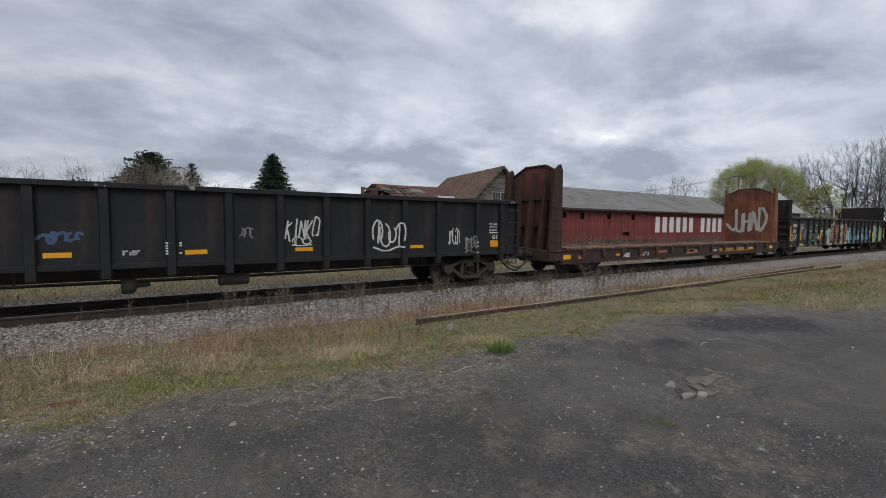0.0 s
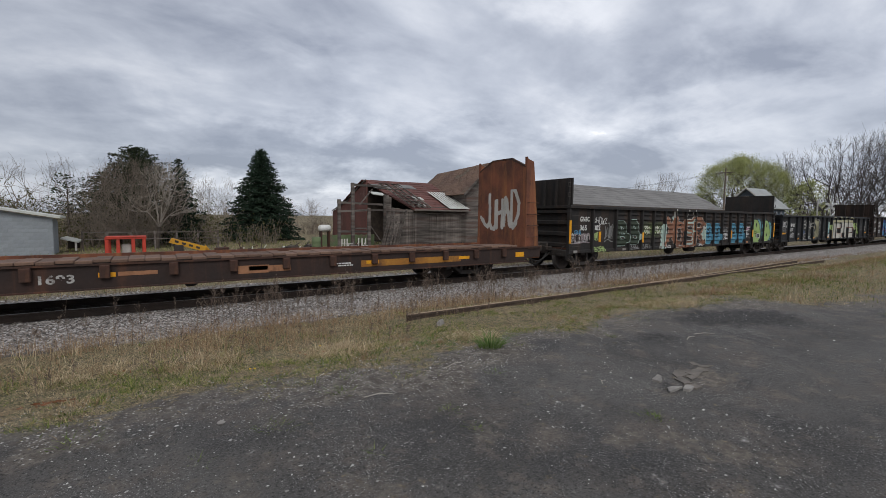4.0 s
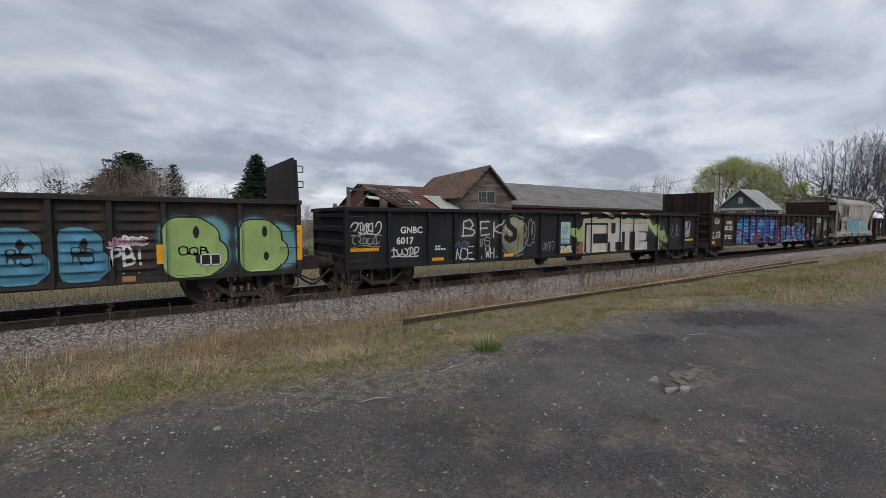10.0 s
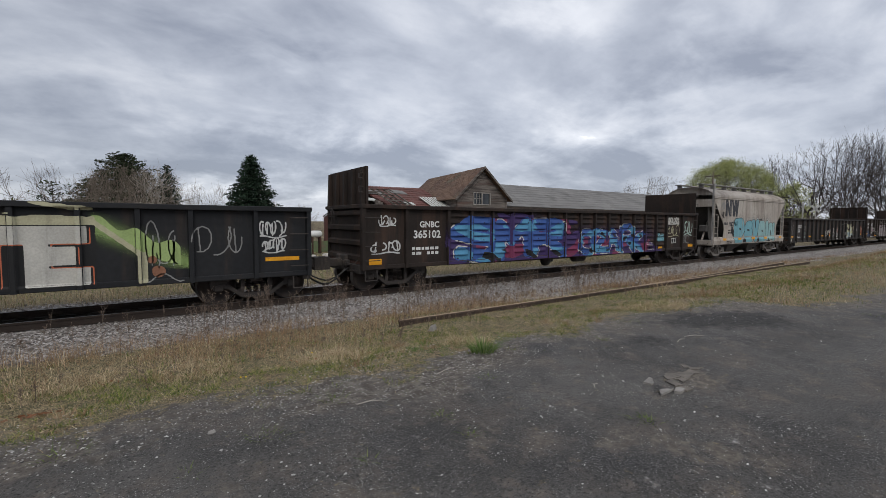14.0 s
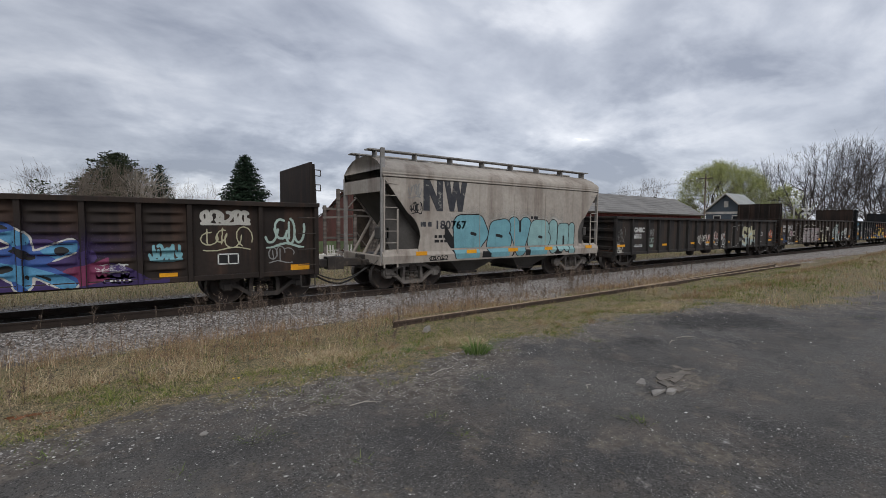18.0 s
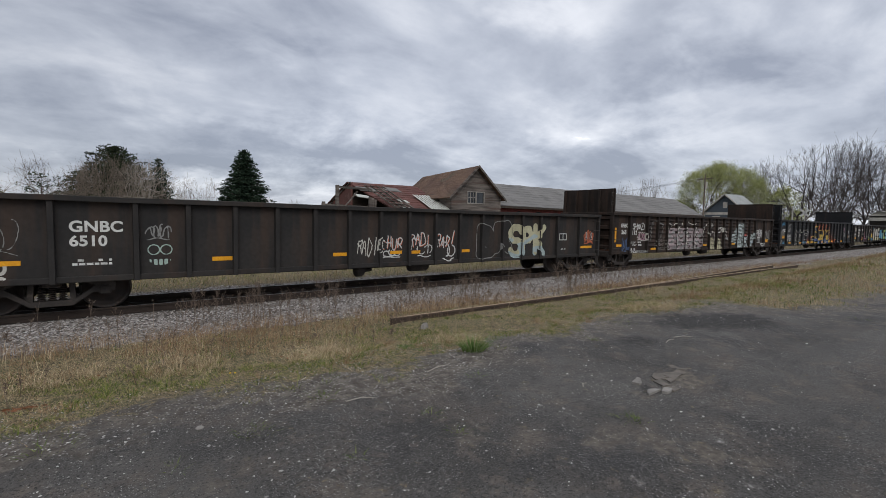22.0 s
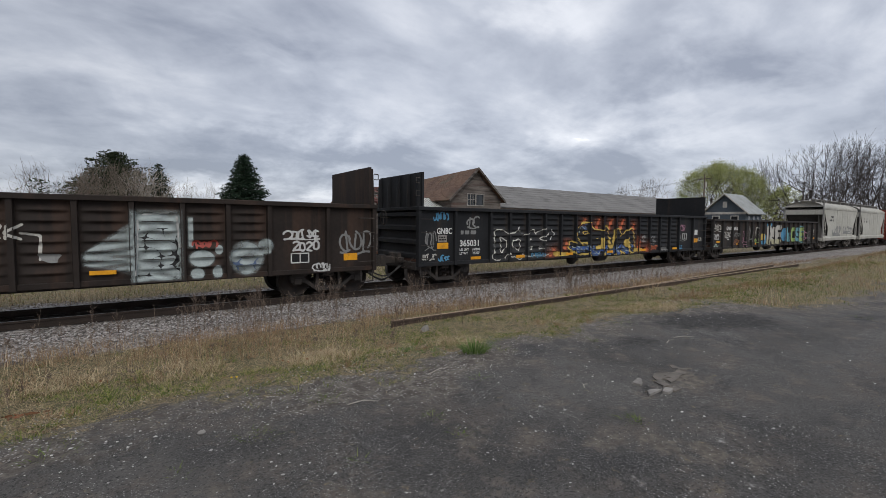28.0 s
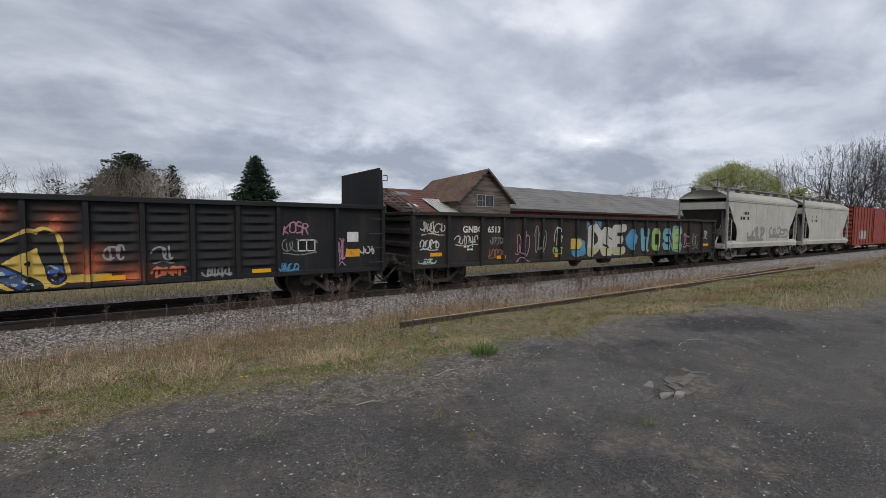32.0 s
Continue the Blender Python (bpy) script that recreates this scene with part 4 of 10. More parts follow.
def gondola(name, x, L, ribs, top, low, paint, label, bulges=0, smooth_ends=2, raised=False, rib_low=None, rib_w=0.13, truck_in=1.35):
    car = begin(name, x, label)
    rib_low = low if rib_low is None else rib_low
    ribs = [0.075] + ribs + [L - 0.075]
    tag = paint.name
    for i, (a, b) in enumerate(zip(ribs, ribs[1:])):
        n = bulges if smooth_ends <= i < len(ribs) - 1 - smooth_ends else 0
        part("side_panel", panel_mesh(b - a, low + 0.12, top - 0.10, n, tag, paint), None, car, at=pose(a, 0, 0))
    for i, r in enumerate(ribs):
        w = rib_w if 0 < i < len(ribs) - 1 else 0.15
        z0 = rib_low if 0 < i < len(ribs) - 1 else low
        key = ("rib", w, z0, top, tag)
        if key not in MESHES:
            mb = MB()
            out = [(-w / 2, RECESS + 0.01), (-w / 2 * 0.72, 0.0), (w / 2 * 0.72, 0.0), (w / 2, RECESS + 0.01)]
            mb.prism(out, z0, top - 0.09, "z")
            MESHES[key] = mb.mesh("rib", paint)
        part("rib", MESHES[key], None, car, at=pose(r, 0, 0))
    # top chord, a little dented and uneven
    n = 40
    mb = MB()
    prof = [(-0.035, -0.11), (-0.035, -0.015), (-0.02, 0.0), (0.10, 0.0), (0.115, -0.015), (0.115, -0.11)]
    rs = np.random.default_rng(int(x * 10) % 9973)
    wob = np.cumsum(rs.normal(0, 0.004, n + 1)); wob -= np.linspace(wob[0], wob[-1], n + 1)
    V = [(L * i / n, py + 0.6 * wob[i], top + pz + wob[i] * (0 < i < n)) for i in range(n + 1) for py, pz in prof]
    mb.faces(V, [(i * 6 + j, i * 6 + (j + 1) % 6, i * 6 + 6 + (j + 1) % 6, i * 6 + 6 + j) for i in range(n) for j in range(6)] + [(0, 1, 2, 3, 4, 5), tuple(n * 6 + j for j in range(6))])
    part("top_chord", mb, paint, car, "dented top rail of the side")
    part("top_chord", MB().box(0, L, WIDE - 0.115, WIDE + 0.02, top - 0.11, top, 0.015), paint, car, "top rail of the far side")
    part("side_sill", MB().box(0.02, L - 0.02, 0.055, 0.20, low, low + 0.13, 0.015), paint, car, "bottom sill of the side")
    part("far_side", MB().box(0.04, L - 0.04, WIDE - RECESS, WIDE - 0.09, low, top - 0.1), paint, car)
    part("floor", MB().box(0.05, L - 0.05, 0.13, WIDE - 0.13, low + 0.16, low + 0.24), RUSTD, car, "scraped steel floor")
    for e, s in ((0.0, 1), (L, -1)):
        endp = part("end_wall", MB().box(e + s * 0.13, e + s * 0.19, 0.12, WIDE - 0.12, low, top - 0.02), paint, car, "ribbed end wall")
        for k in range(4):
            z = low + 0.22 + k * (top - low - 0.3) / 3.6
            mb = MB().prism([(e + s * 0.135, z), (e + s * 0.03, z + 0.05), (e + s * 0.03, z + 0.17), (e + s * 0.135, z + 0.22)], 0.14, WIDE - 0.14)
            part("end_rib", mb, paint, endp)
        part("end_chord", MB().box(e + s * 0.0, e + s * 0.2, 0.1, WIDE - 0.1, top - 0.12, top - 0.002, 0.015), paint, car)
        part("end_sill", MB().box(e + s * 0.0, e + s * 0.22, 0.16, WIDE - 0.16, low - 0.12, low + 0.14, 0.02), IRON, car)
        for k in range(4):
            rung(car, e + s * 0.12, e + s * 0.56, low + 0.28 + k * 0.42, -0.05)
        part("stirrup_step", MB().tube([(e + s * 0.12, 0.06, low), (e + s * 0.12, 0.03, low - 0.32), (e + s * 0.50, 0.03, low - 0.32), (e + s * 0.50, 0.06, low)], 0.018, 5), IRON, car)
        if raised:
            plate = part("raised_end", MB().box(e + s * 0.16, e + s * 0.24, 0.04, WIDE - 0.04, top - 0.02, 3.74, 0.01), paint, car, "tall steel plate added above the end")
            for k in range(5):
                yy = 0.16 + k * (WIDE - 0.32) / 4
                part("stiffener", MB().prism([(e + s * 0.155, top), (e + s * 0.03, top), (e + s * 0.075, 3.70), (e + s * 0.155, 3.70)], yy - 0.05, yy + 0.05), paint, plate)
            for z in (2.98, 3.38):
                part("grab_iron", MB().tube([(e + s * 0.08, 0.05, z), (e - s * 0.06, 0.05, z), (e - s * 0.06, 0.05, z + 0.16), (e + s * 0.08, 0.05, z + 0.16)], 0.014, 5), IRON, plate)
        coupler(car, e, -s)
    # brake wheel on the leading end
    part("brake_wheel", MB().lathe([(0.24, -0.015), (0.27, 0.0), (0.24, 0.015)], (-0.1, WIDE * 0.72, top - 0.35), "x", 18).rod((-0.1, WIDE * 0.72 - 0.25, top - 0.35), (-0.1, WIDE * 0.72 + 0.25, top - 0.35), 0.012, n=5).rod((-0.1, WIDE * 0.72, top - 0.6), (-0.1, WIDE * 0.72, top - 0.1), 0.012, n=5).rod((-0.1, WIDE * 0.72, top - 0.35), (0.15, WIDE * 0.72, top - 0.35), 0.02, n=6), IRON, car)
    belly(car, L, low + 0.16)
    for tx in (truck_in, L - truck_in):
        truck(car, tx)
    car["side"] = [top, low, float(bulges), float(smooth_ends)]
    car["ribs"] = ribs
    car["rib_w"] = rib_w
    return car


# ---- painted marks ----
def skin(car, xs, zs):
    """Depth of the side's face at places on it, so that paint follows ribs, sheets and bulges."""
    if "sill" in car: return np.interp(zs, [0.86, 1.10, 1.24, 1.31], [0.02, -0.02, 0.055, car["face"]])
    if "ribs" not in car: return np.full(np.shape(xs), float(car["face"]))
    ribs, rw = list(car["ribs"]), car["rib_w"]
    top, low, nb, ends = car["side"]
    y = np.full(np.shape(xs), RECESS)
    for i, (a, b) in enumerate(zip(ribs, ribs[1:])):
        n = int(nb) if ends <= i < len(ribs) - 1 - ends else 0
        inside = (xs >= a) & (xs < b)
        if n: y = np.where(inside, RECESS - bulge((xs - a) / (b - a), zs, low + 0.12, top - 0.10, n), y)
    for r in ribs:
        d = np.abs(xs - r)
        y = np.where(d < rw * 0.36, 0.0, np.where(d < rw * 0.5, (d - rw * 0.36) / (rw * 0.14) * RECESS, y))
    y = np.where(zs > top - 0.11, np.minimum(y, -0.035), y)
    y = np.where(zs < low + 0.13, np.minimum(y, 0.055), y)
    return y


def seg_dist(px, pz, lines):
    best = np.full(px.shape, 9.0)
    for line in lines:
        for (ax, az), (bx, bz) in zip(line, line[1:]):
            dx, dz = bx - ax, bz - az
            t = np.clip(((px - ax) * dx + (pz - az) * dz) / (dx * dx + dz * dz + 1e-9), 0, 1)
            best = np.minimum(best, np.hypot(px - ax - t * dx, pz - az - t * dz))
    return best


# Letters on a grid 4 wide and 6 high: strokes, each a run of points given as column and row.
GLYPH = {"A": "00 16 26 40|13 33", "B": "00 06 26 35 34 23 03|23 33 42 41 30 00", "C": "45 36 16 05 01 10 30 41", "D": "00 06 26 44 42 20 00",
         "E": "46 06 00 40|03 33", "F": "46 06 00|03 33", "G": "45 36 16 05 01 10 30 41 43 23", "H": "00 06|40 46|03 43", "I": "20 26", "J": "46 41 30 10 01",
         "K": "00 06|46 03 40", "L": "06 00 40", "M": "00 06 23 46 40", "N": "00 06 40 46", "O": "10 01 05 16 36 45 41 30 10", "P": "00 06 36 45 44 33 03",
         "R": "00 06 36 45 44 33 03|23 40", "S": "45 36 16 05 04 13 33 42 41 30 10 01", "T": "06 46|26 20", "U": "06 01 10 30 41 46", "V": "06 20 46",
         "W": "06 10 23 30 46", "X": "00 46|06 40", "Y": "06 23 46|23 20", "Z": "06 46 00 40", "0": "10 01 05 16 36 45 41 30 10", "1": "15 26 20",
         "2": "05 16 36 45 44 00 40", "3": "05 16 36 45 44 33 42 41 30 10 01", "8": "13 04 05 16 36 45 44 33 13 02 01 10 30 41 42 33", "6": "45 36 16 05 01 10 30 41 42 33 03", "!": "22 26|20 21", ".": "20 21",
         "q": "10 01 05 16 36 45 41 30 10|22 40", " ": ""}


def letters(text, x0, z0, w, h, gap=0.18, lean=0.0, jitter=0.0, seed=1):
    rs = np.random.default_rng(seed)
    out, n = [], len(text)
    cw = w / (n + gap * (n - 1)) if n else w
    for i, ch in enumerate(text):
        ox, oz, k = x0 + i * cw * (1 + gap), z0 + rs.normal(0, 0.06) * h * (jitter > 0), 1 + rs.normal(0, 0.09) * (jitter > 0)
        for run in GLYPH[ch].split("|"):
            pts = []
            for p in run.split():
                gx, gz = int(p[0]) / 4 + rs.normal(0, jitter), int(p[1]) / 6 + rs.normal(0, jitter)
                pts.append((ox + gx * cw * k + lean * gz * h, oz + gz * h * k))
            if len(pts) > 1: out.append(pts)
    return out


def scrawl(x0, z0, w, h, loops=5, seed=1):
    """An unreadable running tag: a few linked loops and a flourish."""
    rs = np.random.default_rng(seed)
    out = []
    for i in range(loops):
        cx, r = x0 + w * (i + 0.5) / loops, w / loops * rs.uniform(0.4, 0.75)
        a0, span = rs.uniform(0, 6.28), rs.uniform(2.6, 5.6) * rs.choice([-1, 1])
        hh, cz, tilt = h * rs.uniform(0.28, 0.5), z0 + h * rs.uniform(0.42, 0.58), rs.uniform(-0.3, 0.5)
        out.append([(cx + r * math.cos(a0 + span * k / 9) + tilt * r * math.sin(a0 + span * k / 9), cz + hh * math.sin(a0 + span * k / 9)) for k in range(10)])
        if rs.random() < 0.6:
            b = rs.uniform(-0.3, 0.3)
            out.append([(cx + b * r, z0 + h * rs.uniform(0.7, 1.0)), (cx + b * r + rs.uniform(-0.3, 0.3) * r, z0 + h * rs.uniform(0, 0.25))])
    if rs.random() < 0.7:
        out.append([(x0 + w * k / 8, z0 - h * 0.06 + h * 0.08 * math.sin(k * 0.8 + seed)) for k in range(9)])
    return out


def graffiti(car, x0, x1, z0, z1, layers, label, cell=0.02, name="graffiti"):
    """Spray paint on the side. layers: (colour, test of x and z), the later ones over the earlier ones."""
    nx, nz = max(2, int((x1 - x0) / cell)), max(2, int((z1 - z0) / cell))
    xe, ze = np.linspace(x0, x1, nx + 1), np.linspace(z0, z1, nz + 1)
    cx, cz = np.meshgrid((xe[:-1] + xe[1:]) / 2, (ze[:-1] + ze[1:]) / 2, indexing="ij")
    which = np.full(cx.shape, -1)
    names = []
    for colour, test in layers:
        if colour not in names: names.append(colour)
        which = np.where(test(cx, cz), names.index(colour), which)
    keep = which >= 0
    if not keep.any(): return None
    VX, VZ = np.meshgrid(xe, ze, indexing="ij")
    # round off the stepped outlines of each colour
    pad = np.pad(which, 1, constant_values=-1)
    along_x = pad[1:-1, 1:] != pad[1:-1, :-1]
    along_z = pad[1:, 1:-1] != pad[:-1, 1:-1]
    num = np.zeros(VX.shape)
    num[:-1] += along_x; num[1:] += along_x; num[:, :-1] += along_z; num[:, 1:] += along_z
    move = num >= 2
    for _ in range(3):
        for G in (VX, VZ):
            tot = np.zeros(G.shape)
            tot[:-1] += along_x * G[1:]; tot[1:] += along_x * G[:-1]; tot[:, :-1] += along_z * G[:, 1:]; tot[:, 1:] += along_z * G[:, :-1]
            G[move] += 0.6 * (tot[move] / num[move] - G[move])
    VY = skin(car, VX, VZ) - 0.006
    idx = np.arange(VX.size).reshape(VX.shape)
    Q = np.stack([idx[:-1, :-1], idx[1:, :-1], idx[1:, 1:], idx[:-1, 1:]], -1)[keep]
    used, inv = np.unique(Q, return_inverse=True)
    V = np.stack([VX.ravel(), VY.ravel(), VZ.ravel()], -1)[used]
    me = bpy.data.meshes.new(name)
    me.from_pydata(V.tolist(), [], inv.reshape(-1, 4).tolist())
    for c in names: me.materials.append(SP[c])
    me.polygons.foreach_set("material_index", which[keep].astype(np.int32))
    me.polygons.foreach_set("use_smooth", np.ones(len(me.polygons), bool))
    me.update()
    ob = new(name, me)
    ob.parent = car
    return tagged(ob, label, kind="" if name == "graffiti" else "stuff")


def haze(car, x0, x1, z0, z1, colour, cover, label, cell=0.035):
    """Thin spray that fades out: cover says how much of the paint beneath it hides, 0 to 1."""
    nx, nz = max(2, int((x1 - x0) / cell)), max(2, int((z1 - z0) / cell))
    VX, VZ = np.meshgrid(np.linspace(x0, x1, nx + 1), np.linspace(z0, z1, nz + 1), indexing="ij")
    c = np.clip(cover(VX, VZ), 0, 1)
    rim = np.minimum(np.minimum(VX - x0, x1 - VX), np.minimum(VZ - z0, z1 - VZ))
    c = c * np.clip(rim / 0.06, 0, 1)
    idx = np.arange(VX.size).reshape(VX.shape)
    Q = np.stack([idx[:-1, :-1], idx[1:, :-1], idx[1:, 1:], idx[:-1, 1:]], -1).reshape(-1, 4)
    Q = Q[(c.ravel()[Q] > 0.01).any(1)]
    used, inv = np.unique(Q, return_inverse=True)
    V = np.stack([VX.ravel(), skin(car, VX, VZ).ravel() - 0.003, VZ.ravel()], -1)[used]
    me = raw_mesh("spray_haze", V, inv.reshape(-1, 4))
    me.attributes.new("cover", "FLOAT", "POINT").data.foreach_set("value", c.ravel()[used].astype(np.float32))
    me.materials.append(soft_spray(colour))
    me.polygons.foreach_set("use_smooth", np.ones(len(me.polygons), bool))
    ob = new("spray_haze", me)
    ob.parent = car
    return tagged(ob, label, kind="stuff")


def soft_spray(colour):
    if ("soft", colour) not in MESHES:
        m = SP[colour].copy()
        m.name = "soft_" + colour
        nt = m.node_tree
        out = [q for q in nt.nodes if q.type == "OUTPUT_MATERIAL"][0]
        clear, mixer, at = nt.nodes.new("ShaderNodeBsdfTransparent"), nt.nodes.new("ShaderNodeMixShader"), nt.nodes.new("ShaderNodeAttribute")
        at.attribute_name = "cover"
        nt.links.new(at.outputs["Fac"], mixer.inputs[0])
        nt.links.new(clear.outputs[0], mixer.inputs[1]); nt.links.new(nt.nodes["Principled BSDF"].outputs[0], mixer.inputs[2])
        nt.links.new(mixer.outputs[0], out.inputs[0])
        MESHES["soft", colour] = m
    return MESHES["soft", colour]


def fade(lines, r, soft, strength=1.0):
    return lambda x, z: strength * np.exp(-np.maximum(0, seg_dist(x, z, lines) - r) / soft) * (0.75 + 0.25 * ragged(x, z, 1.5))


def near(lines, w):
    return lambda x, z: seg_dist(x, z, lines) < w


def ragged(x, z, s=1.0):
    return 0.5 * np.sin(x * 7.1 * s + 2.3 * np.sin(z * 5.3 * s)) + 0.5 * np.sin(z * 9.2 * s + 1.7 * np.sin(x * 4.4 * s))


def tag(car, x, z, w, h, colour, label="thin scrawled tag in spray paint", seed=1, width=0.018, loops=5):
    lines = scrawl(x, z, w, h, loops, seed)
    return graffiti(car, x - 0.2, x + w + 0.25, z - 0.15 * h, z + 1.15 * h, [(colour, near(lines, width))], label, 0.014)


def word(car, text, x, z, w, h, colour, label, width=0.02, jitter=0.04, lean=0.0, seed=1, shade=None):
    lines = letters(text, x, z, w, h, 0.3, lean, jitter, seed)
    lay = [(colour, near(lines, width))]
    if shade: lay = [(shade, near([[(a + 0.018, b - 0.018) for a, b in l] for l in lines], width))] + lay
    return graffiti(car, x - 0.25, x + w + 0.4, z - 0.25 * h, z + 1.3 * h, lay, label, 0.014)


def bubble(car, text, x, z, w, h, fill, edge, label, width=0.13, rim=0.035, jitter=0.03, seed=1, glow=None, lean=0.0, extra=(), gap=0.25, fill2=None):
    lines = letters(text, x, z, w, h, gap, lean, jitter, seed)
    m = width + rim + 0.25
    d = {}

    def dist(a, b):
        if "d" not in d: d["d"] = seg_dist(a, b, lines)
        return d["d"]
    lay = []
    if glow: lay.append((glow, lambda a, b: dist(a, b) < width + rim + 0.085 + 0.035 * ragged(a, b, 1.3)))
    lay += list(e for e in extra if e[2] == 0)
    lay.append((edge, lambda a, b: dist(a, b) < width + rim))
    lay.append((fill, lambda a, b: dist(a, b) < width))
    if fill2: lay.append((fill2, lambda a, b: (dist(a, b) < width) & (ragged(a * 0.8, b * 1.3) + (b - z) / h * 1.6 < 0.35)))
    lay += list(e for e in extra if e[2] == 1)
    return graffiti(car, x - m, x + w + m, z - m, z + h + m, [(e[0], e[1]) for e in lay], label)


def text(car, body, x, z, size, mat=None, label="", y=None, stretch=1.0, name="lettering"):
    """Stencilled lettering in the built-in font."""
    cu = bpy.data.curves.new(name, "FONT")
    cu.body, cu.size, cu.space_character = body, size * 1.38, 1.05
    cu.offset = 0.042 * size
    tmp = bpy.data.objects.new(name, cu)
    scene.collection.objects.link(tmp)
    dg = bpy.context.evaluated_depsgraph_get()
    me = bpy.data.meshes.new_from_object(tmp.evaluated_get(dg))
    bpy.data.objects.remove(tmp)
    me.materials.clear()
    me.materials.append(mat or WHITE)
    y = (float(car["face"]) if "face" in car else RECESS) - 0.006 if y is None else y
    ob = new(name, me)
    ob.parent = car
    ob.matrix_basis = Matrix.Translation((x, y, z)) @ Euler((radians(90), 0, 0)).to_matrix().to_4x4() @ Matrix.Diagonal((stretch, 1, 1, 1))
    return tagged(ob, label or "stencilled lettering")


def bars(car, x, z, w, h, rows, mat=None, y=None, name="lettering", label="small illegible stencilled data", seed=1):
    """Small writing that cannot be read."""
    rs = np.random.default_rng(seed)
    y = (float(car["face"]) if "face" in car else RECESS) - 0.005 if y is None else y
    mb = MB()
    rh = h / rows
    for r in range(rows):
        a = x
        while a < x + w - 0.02:
            b = min(x + w, a + rs.uniform(0.3, 1.2) * rh + 0.02)
            if rs.random() < 0.8: mb.box(a, b, y, y + 0.003, z + h - (r + 0.75) * rh, z + h - (r + 0.15) * rh)
            a = b + 0.3 * rh
    return tagged(part(name, mb, mat or WHITE, car, label), kind="stuff")


def plate(car, x, z, w=0.42, h=0.1, mat=None, y=None, name="reflector"):
    """A reflective strip fixed on the side."""
    y = (float(car["face"]) if "face" in car else RECESS) if y is None else y
    return part(name, MB().box(x, x + w, y - 0.008, y, z, z + h, 0.003), mat or YELLOW, car, "yellow reflective strip")


def frame_sign(car, x, z, w, h, y=None):
    y = (float(car["face"]) if "face" in car else RECESS) if y is None else y
    mb = MB().box(x, x + w, y - 0.006, y, z, z + h, 0, 1)
    for a, b, c, d in ((x, x + w, z, z + 0.03), (x, x + w, z + h - 0.03, z + h), (x, x + 0.03, z, z + h), (x + w - 0.03, x + w, z, z + h), (x + w / 2 - 0.015, x + w / 2 + 0.015, z, z + h)):
        mb.box(a, b, y - 0.010, y - 0.006, c, d)
    return tagged(part("inspection_stencil", mb, [WHITE, SP["black"]], car, "white framed black stencil box"), kind="stuff")


def even(a, b, n):
    return [a + (b - a) * i / (n - 1) for i in range(n)]


